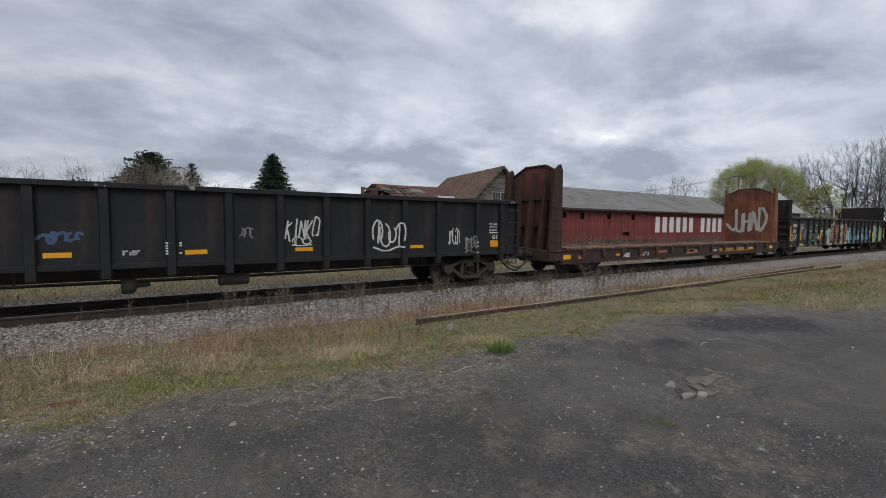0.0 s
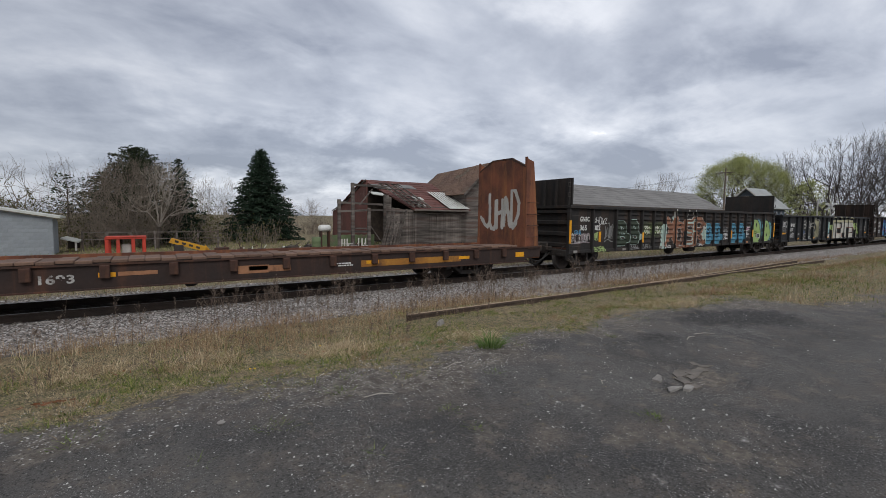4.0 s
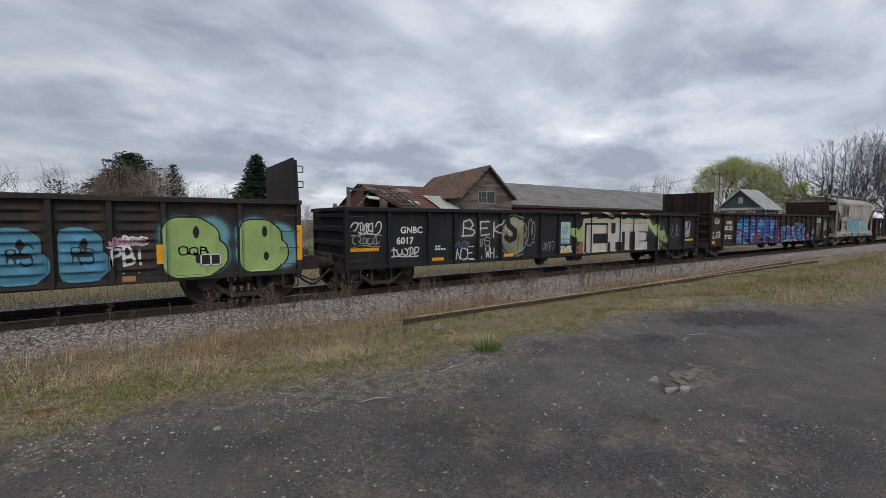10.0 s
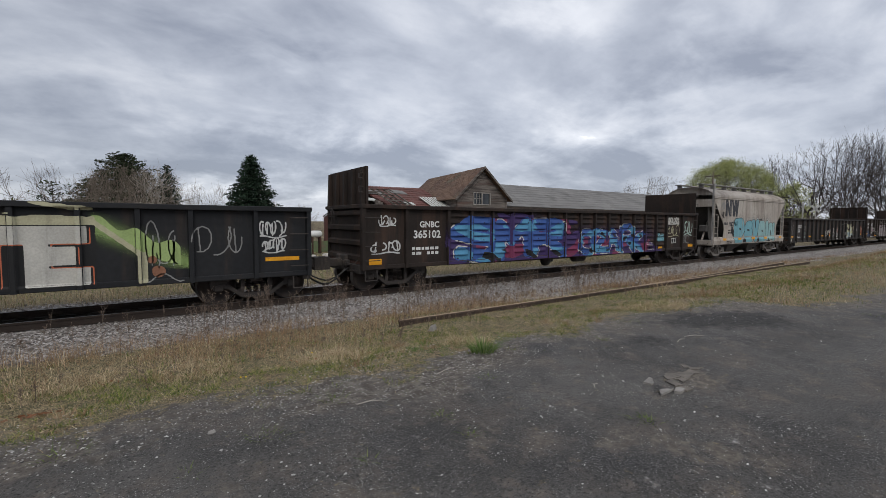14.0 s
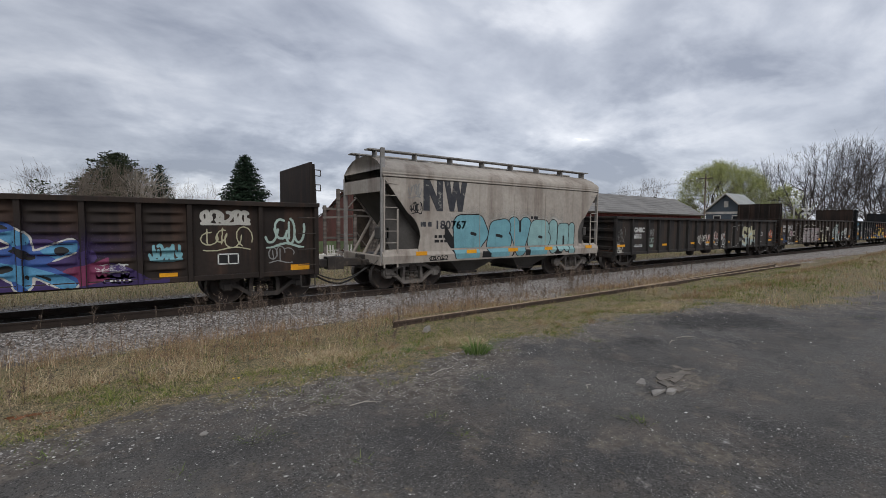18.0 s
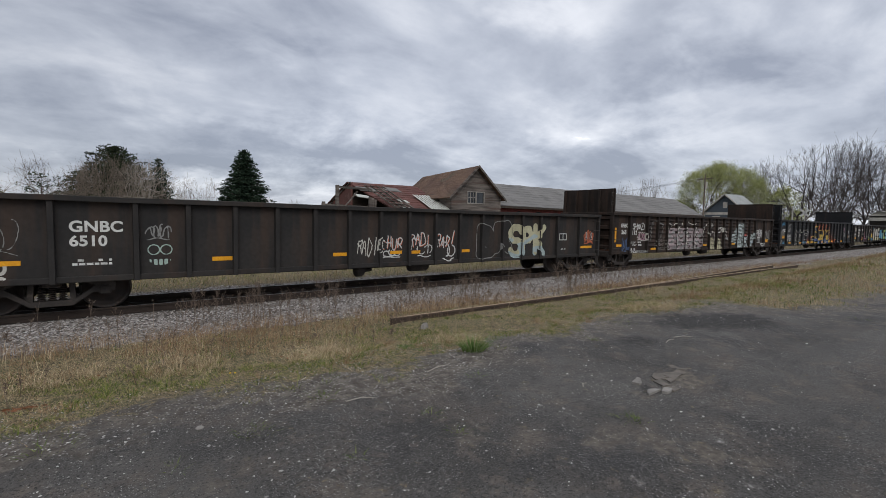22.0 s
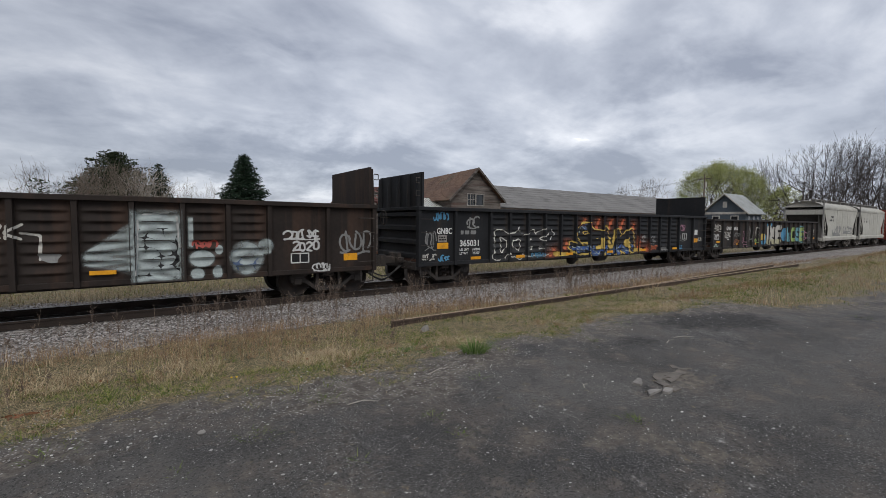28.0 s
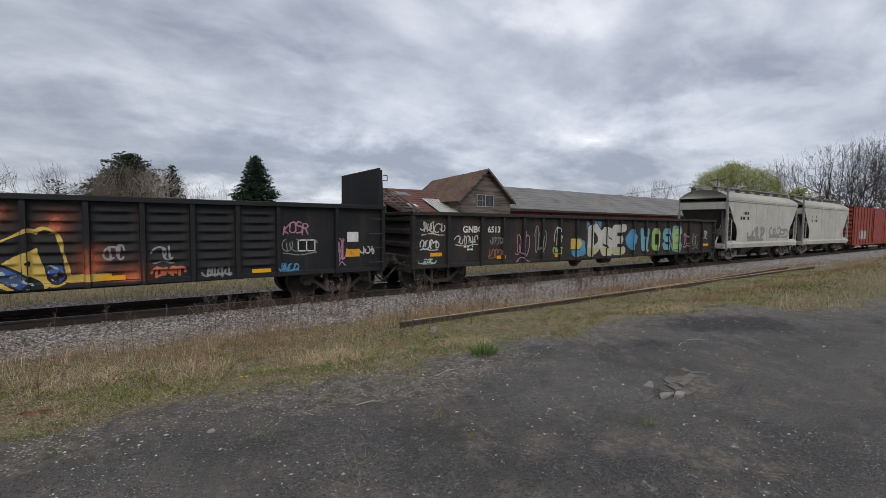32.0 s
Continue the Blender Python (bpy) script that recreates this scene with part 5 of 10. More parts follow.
def flatcar(x):
    L = 20.0
    car = begin("bulkhead_flatcar", x, "empty rusty bulkhead flatcar with a worn timber deck")
    car["face"] = 0.02
    sill = MB().prism([(0.85, 0.52), (L - 0.85, 0.52), (L - 0.6, 0.66), (L, 0.66), (L, 1.06), (0, 1.06), (0, 0.66), (0.6, 0.66)], 0.02, 0.12)
    part("side_sill", sill, SOOTSHADE, car, "deep sooty rust-brown side sill")
    part("sill_flange", MB().box(0.6, L - 0.6, -0.02, 0.12, 0.50, 0.535).box(0, L, -0.03, 0.12, 1.02, 1.06), RUSTD, car)
    part("far_sill", MB().box(0, L, WIDE - 0.12, WIDE - 0.02, 0.6, 1.06), RUST, car)
    plank = MB().box(0, 0.295, 0.0, 0.95, 0, 0.07, 0.012).mesh("deck_plank", DECK)
    low_plank = MB().box(0, 0.295, 0.98, WIDE, -0.20, -0.14, 0.012).mesh("deck_plank", DECK)
    k = 0
    while 0.95 + k * 0.303 < L - 1.2:
        part("deck_plank", plank, None, car, at=pose(0.95 + k * 0.303, 0.0, 1.065 + 0.012 * math.sin(k * 2.7), 0.3 * math.sin(k * 1.3)))
        part("deck_plank", low_plank, None, car, at=pose(0.95 + k * 0.303, 0.0, 1.065))
        k += 1
    pocket = MB().box(-0.09, 0.09, -0.09, 0.02, 0.74, 1.02, 0.015).mesh("stake_pocket", RUSTD)
    for i in range(14):
        part("stake_pocket", pocket, None, car, at=pose(1.9 + i * 1.25, 0, 0))
    for e, s in ((0.0, 1), (L, -1)):
        b = new("bulkhead"); b.parent = car
        tagged(b, "tall tapered rusty bulkhead")
        face = e + s * 0.72
        out = [(0.16, 1.0), (WIDE - 0.16, 1.0), (WIDE - 0.16, 3.98), (WIDE * 0.5 + 0.55, 4.36), (WIDE * 0.5 - 0.55, 4.36), (0.16, 3.98)]
        part("face_plate", MB().prism(out, face - s * 0.06, face, "x"), RUST if s < 0 else FLAKED, b, "rust-streaked steel face" if s < 0 else "maroon steel face with flaking pale paint")
        for yy in (0.06, WIDE - 0.18):
            head = [(face, 4.36), (face - s * 0.06, 4.28), (face - s * 0.34, 4.20)] if s < 0 else [(face - s * 0.03, 4.10), (face - s * 0.14, 4.32), (face - s * 0.44, 4.08)]
            side = [(e + s * 0.0, 0.62), (e + s * 0.80, 0.62), (face + s * 0.02, 1.3)] + head
            # leading gussets take the darker steel: that end's shade, put into colour
            part("side_gusset", MB().prism(side, yy, yy + 0.12), RUST if s < 0 else SOOTSHADE, b, "tapered side plate of the bulkhead")
        for k in range(3):
            yy = 0.75 + k * (WIDE - 1.5) / 2
            part("brace", MB().prism([(e + s * 0.1, 1.0), (face - s * 0.08, 1.0), (face - s * 0.08, 4.1), (face - s * 0.22, 4.1)], yy - 0.05, yy + 0.05), RUSTD, b)
        for k in range(2):
            part("girt", MB().box(face - s * 0.2, face - s * 0.06, 0.2, WIDE - 0.2, 1.9 + k * 1.1, 2.0 + k * 1.1), RUSTD, b)
        part("top_cap", MB().prism([(0.12, 3.97), (0.16, 4.05), (WIDE * 0.5 - 0.55, 4.40), (WIDE * 0.5 + 0.55, 4.40), (WIDE - 0.16, 4.05), (WIDE - 0.12, 3.97), (WIDE * 0.5 + 0.53, 4.34), (WIDE * 0.5 - 0.53, 4.34)], face - s * 0.12, face + s * 0.008, "x"), RUSTD, b)
        for k in range(5):
            z = 1.0 + k * 0.42
            part("grab_iron", MB().tube([(e + s * 0.16, 0.06, z), (e + s * 0.16, -0.03, z), (e + s * 0.66, -0.03, z), (e + s * 0.66, 0.06, z)], 0.013, 5), RUSTD, b)
        part("end_sill", MB().box(e, e + s * 0.2, 0.1, WIDE - 0.1, 0.62, 1.05, 0.02), RUSTD, car)
        coupler(car, e, -s)
    belly(car, L, 1.05, 0.42)
    for tx in (2.55, L - 3.05):
        truck(car, tx)
    for a, z, w, h in ((0.80, 0.68, 0.42, 0.18), (4.02, 0.73, 0.46, 0.09), (6.78, 0.76, 0.30, 0.10), (9.75, 0.73, 0.45, 0.11), (12.9, 0.74, 0.4, 0.1), (16.2, 0.73, 0.45, 0.1), (18.75, 0.70, 0.42, 0.17)):
        plate(car, a, z, w, h)
    for a, w, z0, z1 in ((1.62, 0.36, 0.68, 0.81), (7.12, 0.72, 0.77, 0.86), (9.5, 0.72, 0.66, 0.86), (10.22, 0.55, 0.68, 0.84)):
        part("repair_patch", MB().box(a, a + w, 0.012, 0.02, z0, z1, 0.003), PEACH, car, "paler primer patch")
    part("ochre_band", MB().box(12.75, 16.3, 0.013, 0.02, 0.66, 0.85, 0.003), OCHRE, car, "worn ochre band painted on the sill")
    text(car, "ABS", 4.54, 0.655, 0.185, label="worn white reporting mark", y=0.012)
    text(car, "1693", 5.78, 0.675, 0.175, WORNWHITE, "half-faded white number", y=0.012, stretch=1.25)
    bars(car, 12.0, 0.7, 0.5, 0.12, 2, seed=6)
    # tags on the bulkheads
    rb = L - 0.72
    mb = MB()
    lines = letters("JUHAD", 0.40, 1.80, 2.05, 1.10, 0.16, 0.0, 0.035, 12) + [[(0.42, 1.95), (0.26, 2.12)], [(2.36, 1.9), (2.2, 1.74)]]
    ys, zs = np.linspace(0.2, 2.76, 128), np.linspace(1.4, 3.2, 90)
    V, Q = [], []
    for i in range(127):
        for k in range(89):
            cy, cz = (ys[i] + ys[i + 1]) / 2, (zs[k] + zs[k + 1]) / 2
            n0 = float(seg_dist(np.array([cy]), np.array([cz]), lines)[0])
            if n0 < 0.078:
                b0 = len(V)
                V += [(rb - 0.006, WIDE - y, z) for y, z in ((ys[i], zs[k]), (ys[i + 1], zs[k]), (ys[i + 1], zs[k + 1]), (ys[i], zs[k + 1]))]
                Q.append((b0, b0 + 1, b0 + 2, b0 + 3))
    part("graffiti", MB().faces(V, Q), SP["bone"], car, "fat pale graffiti letters on the bulkhead")
    return car


def hopper(name, x, L, paint, label, truck_in=1.3, top=3.52, ridge=4.28):
    """Two-bay covered hopper: curved side sheets, slope sheets at the ends, caged ends, roof walk."""
    car = begin(name, x, label)
    car["face"] = 0.04
    y0, y1, mid = 0.04, WIDE - 0.04, WIDE / 2
    sl = 1.25
    for yy, t in ((y0, 0.03), (y1 - 0.03, 0.03)):
        out = [(0.02, top)]
        for k in range(7):
            a = k / 6 * math.pi / 2
            out.append((sl * 0.72 + 0.34 * math.sin(a) + 0.12 * k / 6, 2.42 - 0.42 * (1 - math.cos(a)) - 0.3 * k / 6))
        out += [(sl, 1.1)]
        out += [(L - q, z) for q, z in reversed(out)]
        part("side_sheet", MB().prism(out, yy, yy + t), paint, car, "smooth side sheet, dirt-streaked")
    for k in range(3):
        xx = L * (0.36 + 0.16 * k)
        part("seam", MB().box(xx - 0.012, xx + 0.012, y0 - 0.012, y0, 1.15, top), paint, car)
    # eave mouldings and roof
    for k in range(3):
        z = top + k * 0.085
        part("eave_rib", MB().box(0.0, L, y0 - 0.03 + 0.02 * k, y0 + 0.06, z, z + 0.055, 0.012).box(0.0, L, y1 - 0.06, y1 + 0.03 - 0.02 * k, z, z + 0.055, 0.012), paint, car)
    roof = []
    for k in range(9):
        u = k / 8
        yy = y0 + (y1 - y0) * u
        roof.append((yy, top + 0.24 + (ridge - top - 0.28) * (1 - abs(2 * u - 1) ** 2.6)))
    part("roof", MB().prism(roof + [(y1, top - 0.02), (y0, top - 0.02)], 0.0, L, "x"), paint, car, "low curved roof", True)
    for k in range(5):
        xx = L * (0.1 + 0.2 * k)
        part("hatch", MB().box(xx - 0.55, xx + 0.55, mid - 0.3, mid + 0.3, ridge - 0.06, ridge + 0.03, 0.03), paint, car, "roof hatch cover")
    for yy in (mid - 0.62, mid + 0.62):
        walkway = MB().box(-0.12, L + 0.12, yy - 0.17, yy + 0.17, ridge + 0.10, ridge + 0.14)
        part("roof_walk", walkway, WALKGREY, car, "grated running board on the roof")
        for k in range(8):
            xx = 0.15 + (L - 0.3) * k / 7
            part("walk_bracket", MB().prism([(xx - 0.02, top + 0.3), (xx + 0.02, top + 0.3), (xx + 0.02, ridge + 0.10), (xx - 0.02, ridge + 0.10)], yy - 0.14, yy + 0.14), WALKGREY, car)
    # bottom sill, running the whole length
    part("side_sill", MB().prism([(0.02, 0.86), (0.14, 0.86), (0.14, 1.30), (0.06, 1.24), (-0.02, 1.10)], 0, L, "x"), paint, car, "bent side sill")
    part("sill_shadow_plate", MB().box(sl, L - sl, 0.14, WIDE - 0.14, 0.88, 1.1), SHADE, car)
    # slope sheets and hopper pockets, their shade put into the steel's colour
    for e, s in ((0.0, 1), (L, -1)):
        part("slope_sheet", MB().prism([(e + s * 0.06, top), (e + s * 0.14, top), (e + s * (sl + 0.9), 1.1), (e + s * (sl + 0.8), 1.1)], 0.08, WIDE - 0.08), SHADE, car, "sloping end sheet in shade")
        # added plate that fills the open end with painted shade
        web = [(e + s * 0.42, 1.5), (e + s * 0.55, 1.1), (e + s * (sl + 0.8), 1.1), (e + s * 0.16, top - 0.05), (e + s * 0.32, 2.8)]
        part("end_shade_plate", MB().prism(web, 0.50, 0.53), SHADE, car, "added dark plate for the shaded end opening")
        part("end_panel", MB().box(e, e + s * 0.06, 0.1, WIDE - 0.1, top - 0.45, top + 0.22), paint, car)
        for yy in (0.06, WIDE - 0.14):
            part("corner_post", MB().box(e - s * 0.03, e + s * 0.09, yy, yy + 0.08, 0.9, ridge + 0.08 if s > 0 and yy < 1 else top + 0.1), WALKGREY, car)
        part("end_platform", MB().box(e - s * 0.03, e + s * 1.2, 0.15, WIDE - 0.15, 0.98, 1.06), SHADE, car)
        part("end_beam", MB().box(e - s * 0.05, e + s * 0.12, 0.1, WIDE - 0.1, 0.82, 1.12, 0.02), paint, car)
        for k in range(3):
            yy = mid - 0.8 + k * 0.8
            part("end_strut", MB().rod((e + s * 0.06, yy, 1.1), (e + s * 0.75, yy, 2.25), 0.05, n=6), paint, car)
        for k in range(7):
            z = 1.15 + k * 0.36
            part("ladder_rung", MB().rod((e + s * 0.08, 0.03, z), (e + s * 0.50, 0.03, z), 0.014, n=5), paint, car)
        for q in (0.06, 0.52):
            part("ladder_rail", MB().box(e + s * q - 0.022, e + s * q + 0.022, 0.015, 0.05, 0.75, 3.5 if q < 0.3 else 2.55), paint, car)
        part("stirrup_step", MB().tube([(e + s * 0.10, 0.06, 0.88), (e + s * 0.10, 0.03, 0.52), (e + s * 0.5, 0.03, 0.52), (e + s * 0.5, 0.06, 0.88)], 0.018, 5), IRON, car)
        part("brake_gear_box", MB().box(e + s * 0.15, e + s * 0.5, 0.5, 0.9, 1.6, 2.0, 0.04), SHADE, car)
        coupler(car, e, -s)
    for c in (L * 0.36, L * 0.64):
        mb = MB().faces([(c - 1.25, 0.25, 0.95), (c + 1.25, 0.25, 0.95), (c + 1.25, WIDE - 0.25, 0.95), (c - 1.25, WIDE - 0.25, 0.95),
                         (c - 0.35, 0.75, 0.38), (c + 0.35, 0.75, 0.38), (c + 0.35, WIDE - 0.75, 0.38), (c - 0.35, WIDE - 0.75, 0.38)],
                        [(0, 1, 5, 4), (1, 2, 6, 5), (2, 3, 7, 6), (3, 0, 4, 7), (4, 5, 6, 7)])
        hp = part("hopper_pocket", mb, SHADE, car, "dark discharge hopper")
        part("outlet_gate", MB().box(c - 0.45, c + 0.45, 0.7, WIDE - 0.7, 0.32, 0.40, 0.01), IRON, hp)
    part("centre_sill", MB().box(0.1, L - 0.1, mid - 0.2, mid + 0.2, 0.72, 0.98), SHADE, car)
    for tx in (truck_in, L - truck_in):
        truck(car, tx, DUSTY)
    return car


def boxcar(x):
    L, top = 16.5, 4.1
    car = begin("boxcar", x, "faded red boxcar with a ribbed side")
    car["face"] = 0.03
    part("side_wall", MB().box(0.05, L - 0.05, 0.03, 0.1, 0.62, top), REDCAR, car)
    part("far_wall", MB().box(0.05, L - 0.05, WIDE - 0.1, WIDE - 0.03, 0.62, top), REDCAR, car)
    for k in range(17):
        xx = 0.5 + k * (L - 1.0) / 16
        if abs(xx - L / 2) > 1.7: part("rib", MB().box(xx - 0.05, xx + 0.05, -0.02, 0.03, 0.66, top - 0.05, 0.01), REDCAR, car)
    door = part("door", MB().box(L / 2 - 1.6, L / 2 + 1.6, -0.05, 0.0, 0.75, top - 0.15, 0.01), REDCAR, car, "sliding red door")
    for k in range(5):
        part("door_rib", MB().box(L / 2 - 1.5, L / 2 + 1.5, -0.08, -0.05, 1.0 + k * 0.62, 1.08 + k * 0.62), REDCAR, door)
    part("roof", MB().prism([(0, top), (WIDE / 2, top + 0.24), (WIDE, top), (WIDE, top - 0.06), (0, top - 0.06)], 0, L, "x"), REDCAR, car)
    for e, s in ((0, 1), (L, -1)):
        ew = part("end_wall", MB().box(e + s * 0.05, e + s * 0.1, 0.05, WIDE - 0.05, 0.62, top), REDCAR, car)
        for k in range(8):
            part("end_rib", MB().prism([(e + s * 0.055, 0.8 + k * 0.4), (e - s * 0.03, 0.88 + k * 0.4), (e - s * 0.03, 1.0 + k * 0.4), (e + s * 0.055, 1.08 + k * 0.4)], 0.12, WIDE - 0.12), REDCAR, ew)
        for k in range(7):
            rung(car, e + s * 0.1, e + s * 0.5, 0.9 + k * 0.42, -0.06)
        coupler(car, e, -s)
    part("side_sill", MB().box(0.05, L - 0.05, 0.0, 0.12, 0.58, 0.72), REDCAR, car)
    part("lettering_patch", MB().box(2.2, 4.6, 0.02, 0.027, 1.1, 1.9), SP["paleblue"], car, "smeared pale graffiti")
    belly(car, L, 0.8, 0.4)
    for tx in (1.8, L - 1.8): truck(car, tx)
    return car


def corrugated(name, x, L, paint, label):
    k = L / 19.85
    return gondola(name, x, L, [1.53 * k] + even(3.12 * k, 16.76 * k, 15) + [18.34 * k], 2.64, 0.70, paint, label, bulges=7, smooth_ends=2, raised=True)


def plain(name, x, L, paint, label):
    k = L / 19.85
    return gondola(name, x, L, [1.42 * k] + even(2.84 * k, 17.02 * k, 15) + [18.44 * k], 2.50, 0.68, paint, label, smooth_ends=2)


def build_train():
    # black gondola with wide flat ribs
    A = gondola("gondola_car", -9.2, 19.9, [0.8, 1.84] + even(3.35, 16.53, 12) + [18.06, 19.1], 2.86, 0.98, BLACK,
                "smooth black high-sided gondola with wide ribs and white tags", rib_low=0.80, rib_w=0.22, truck_in=1.85)
    for a, z, w, h in ((7.12, 1.26, 0.46, 0.11), (9.61, 1.26, 0.46, 0.11), (12.12, 1.27, 0.46, 0.10), (15.55, 1.27, 0.46, 0.10), (18.66, 1.25, 0.42, 0.22), (4.6, 1.26, 0.46, 0.1)):
        plate(A, a, z, w, h)
    text(A, "G123", 18.74, 1.52, 0.13, label="small white stencilled mark")
    text(A, "IH  6-0\nIW 9-0\nIL 66-0", 18.62, 2.0, 0.075, label="white stencilled dimensions")
    bars(A, 18.62, 1.70, 0.5, 0.07, 1, seed=31)
    bars(A, 8.43, 1.27, 0.33, 0.12, 3, seed=32)
    bars(A, 9.23, 1.27, 0.05, 0.3, 5, y=-0.005, seed=33); bars(A, 9.50, 1.27, 0.05, 0.35, 6, seed=34)
    bars(A, 18.03, 1.05, 0.05, 0.4, 6, y=-0.005, seed=35)
    word(A, "KINKO", 11.86, 1.62, 0.85, 0.52, "white", "white looping spray tag", 0.022, 0.10, 0.12, 5)
    tag(A, 12.05, 1.44, 0.5, 0.22, "white", "white spray flourish", 8, 0.018, 2)
    tag(A, 14.35, 1.32, 0.95, 0.8, "white", "big white scrawled tag", 21, 0.026, 4)
    tag(A, 10.75, 1.62, 0.36, 0.3, "grey", "small grey scrawled tag", 22, 0.012, 4)
    tag(A, 16.93, 1.3, 0.46, 0.58, "white", "small white line drawing", 23, 0.014, 5)
    tag(A, 17.58, 1.15, 0.44, 0.48, "grey", "small grey scribbles", 24, 0.013, 5)
    tag(A, 7.05, 1.56, 0.75, 0.25, "navy", "faded blue tag", 25, 0.03, 5)
    graffiti(A, 0, 19.9, 2.75, 2.86, [("grey", lambda x, z: (np.sin(x * 3.3) + np.sin(x * 7.7 + 2) > 1.55) & (ragged(x * 2, z * 3) > 0.0))], "scraped pale patches on the top rail", 0.03, "scrape")

    flatcar(12.2)

    C = corrugated("gondola_car", 33.8, 19.87, BLACK2, "black ribbed gondola covered in graffiti, with raised ends")
    plate(C, 0.0, 1.12, 0.13, 0.92, y=-0.002); plate(C, 2.02, 1.13, 0.15, 0.44); plate(C, 5.05, 1.05, 0.12, 0.46, y=-0.002); plate(C, 13.85, 1.08, 0.12, 0.46, y=-0.002)
    plate(C, 16.62, 1.12, 0.13, 0.44, y=-0.002); plate(C, 19.73, 1.07, 0.13, 0.92, y=-0.002)
    text(C, "GNBC", 0.78, 2.01, 0.19, label="white reporting mark", stretch=0.8); text(C, "365", 0.77, 1.64, 0.21); text(C, "002", 1.66, 1.64, 0.21)
    for a in (0.35, 3.65, 6.6): part("data_tag", MB().box(a, a + 0.24, 0.045, 0.055, 0.72, 0.82), CONCRETE, C, "small pale metal tag")
    tag(C, 0.10, 1.14, 1.3, 0.4, "palepink", "wild white and pink tag", 141, 0.022, 9); tag(C, 0.12, 1.16, 1.25, 0.38, "white", "wild white tag", 41, 0.015, 9)
    tag(C, 0.45, 1.47, 0.45, 0.18, "sky", "small blue tag", 42, 0.02, 3)
    word(C, "SHOWZ", 1.63, 1.90, 0.9, 0.26, "white", "white brush-style tag", 0.015, 0.08, 0.1, 3)
    tag(C, 2.4, 1.22, 0.6, 0.7, "grey", "grey outlined hand drawing", 43, 0.016, 5)
    tag(C, 1.62, 1.25, 0.36, 0.32, "lime", "pale green scrawl", 44, 0.022, 3)
    word(C, "BOBB", 1.72, 0.74, 0.72, 0.18, "lime", "pale green block letters", 0.018, 0.03, 0.0, 45)
    bubble(C, "B", 3.36, 1.06, 0.60, 0.86, "olive", "mint", "dark bubble letter with a pale outline", 0.135, 0.025, 0.0, 1)
    bubble(C, "B", 4.32, 1.10, 0.56, 0.86, "olive", "mint", "dark bubble letter with a pale outline", 0.13, 0.025, 0.0, 2)
    word(C, "OQB".replace("Q", "q"), 3.40, 1.42, 0.4, 0.1, "mint", "tiny pale letters", 0.012, 0.02)
    haze(C, 5.2, 6.95, 1.2, 2.05, "green", fade([[(5.45, 1.6), (5.8, 1.65)], [(6.3, 1.6), (6.7, 1.65)]], 0.1, 0.12, 0.6), "green spray behind small letters")
    word(C, "PB!", 5.38, 1.45, 0.42, 0.36, "bone", "pale spray letters", 0.022, 0.05, 0, 4); word(C, "PB!", 6.24, 1.45, 0.46, 0.38, "bone", "pale spray letters", 0.022, 0.05, 0, 5)
    tag(C, 4.22, 0.77, 0.66, 0.22, "grey", "", 46, 0.016, 4); tag(C, 5.18, 0.75, 0.64, 0.24, "grey", "", 47, 0.016, 4)
    big = letters("XOER", 7.2, 0.86, 3.4, 1.08, 0.10, 0.0, 0.03, 6)
    graffiti(C, 6.75, 11.1, 0.70, 2.28, [
        ("mint", lambda x, z: ((x - 6.98) ** 2 / 0.1 + (z - 1.2) ** 2 / 0.5 < 1) | ((x - 10.75) ** 2 / 0.09 + (z - 1.4) ** 2 / 0.42 < 1) | ((np.abs(x - 7.85) < 0.12) & (z > 2.0) & (ragged(x, z) > -0.4))),
        ("bone", near(big, 0.19)),
        ("rust", near(big, 0.165)),
        ("black", lambda x, z: (seg_dist(x, z, big) < 0.05) & (x > 8.35) & (ragged(x * 0.7, z * 0.5) > -0.1)),
        ("mint", lambda x, z: (seg_dist(x, z, big) < 0.05) & (x > 9.1) & (x < 9.9))],
        "huge rust and black block letters outlined in white", 0.022)
    for a, s in ((7.25, 48), (8.3, 49), (9.35, 50), (10.3, 51)): tag(C, a, 0.74, 0.4, 0.12, "white", "small white signature", s, 0.012, 4)
    for a, s in ((11.22, 1), (12.2, 2), (14.16, 3), (15.14, 4)):
        bubble(C, "B", a - 0.03, 0.98, 0.52, 0.80, "cerulean", "black", "turquoise bubble letter", 0.165, 0.022, 0.0, s, extra=[("sky", lambda x, z, q=a: (ragged(x * 1.6, z * 1.2) > 0.5) & (seg_dist(x, z, letters("B", q, 1.06, 0.42, 0.66)) < 0.15), 1), ("black", near(letters("RS", a + 0.02, 1.2, 0.36, 0.36, 0.2, 0, 0.05, s), 0.014), 1), ("black", lambda x, z, q=a: ((x - q - 0.22) ** 2 / 0.003 + (z - 1.62) ** 2 / 0.015 < 1) | ((x - q - 0.2) ** 2 / 0.03 + (z - 1.38) ** 2 / 0.003 < 1), 1)])
    tag(C, 13.02, 1.38, 0.6, 0.34, "grey", "pale scrawled tag", 52, 0.018, 5); tag(C, 13.05, 1.08, 0.58, 0.3, "white", "white scrawled tag", 53, 0.02, 4)
    tag(C, 15.72, 1.52, 0.74, 0.24, "white", "white looped scrawl", 154, 0.018, 4); tag(C, 15.78, 1.57, 0.62, 0.15, "pink", "pink scribble", 54, 0.022, 5)
    word(C, "PB!", 15.82, 1.14, 0.58, 0.34, "white", "white spray letters", 0.028, 0.05, 0, 9); word(C, "II", 15.9, 0.93, 0.5, 0.02, "white", "white underline", 0.02, 0.0)
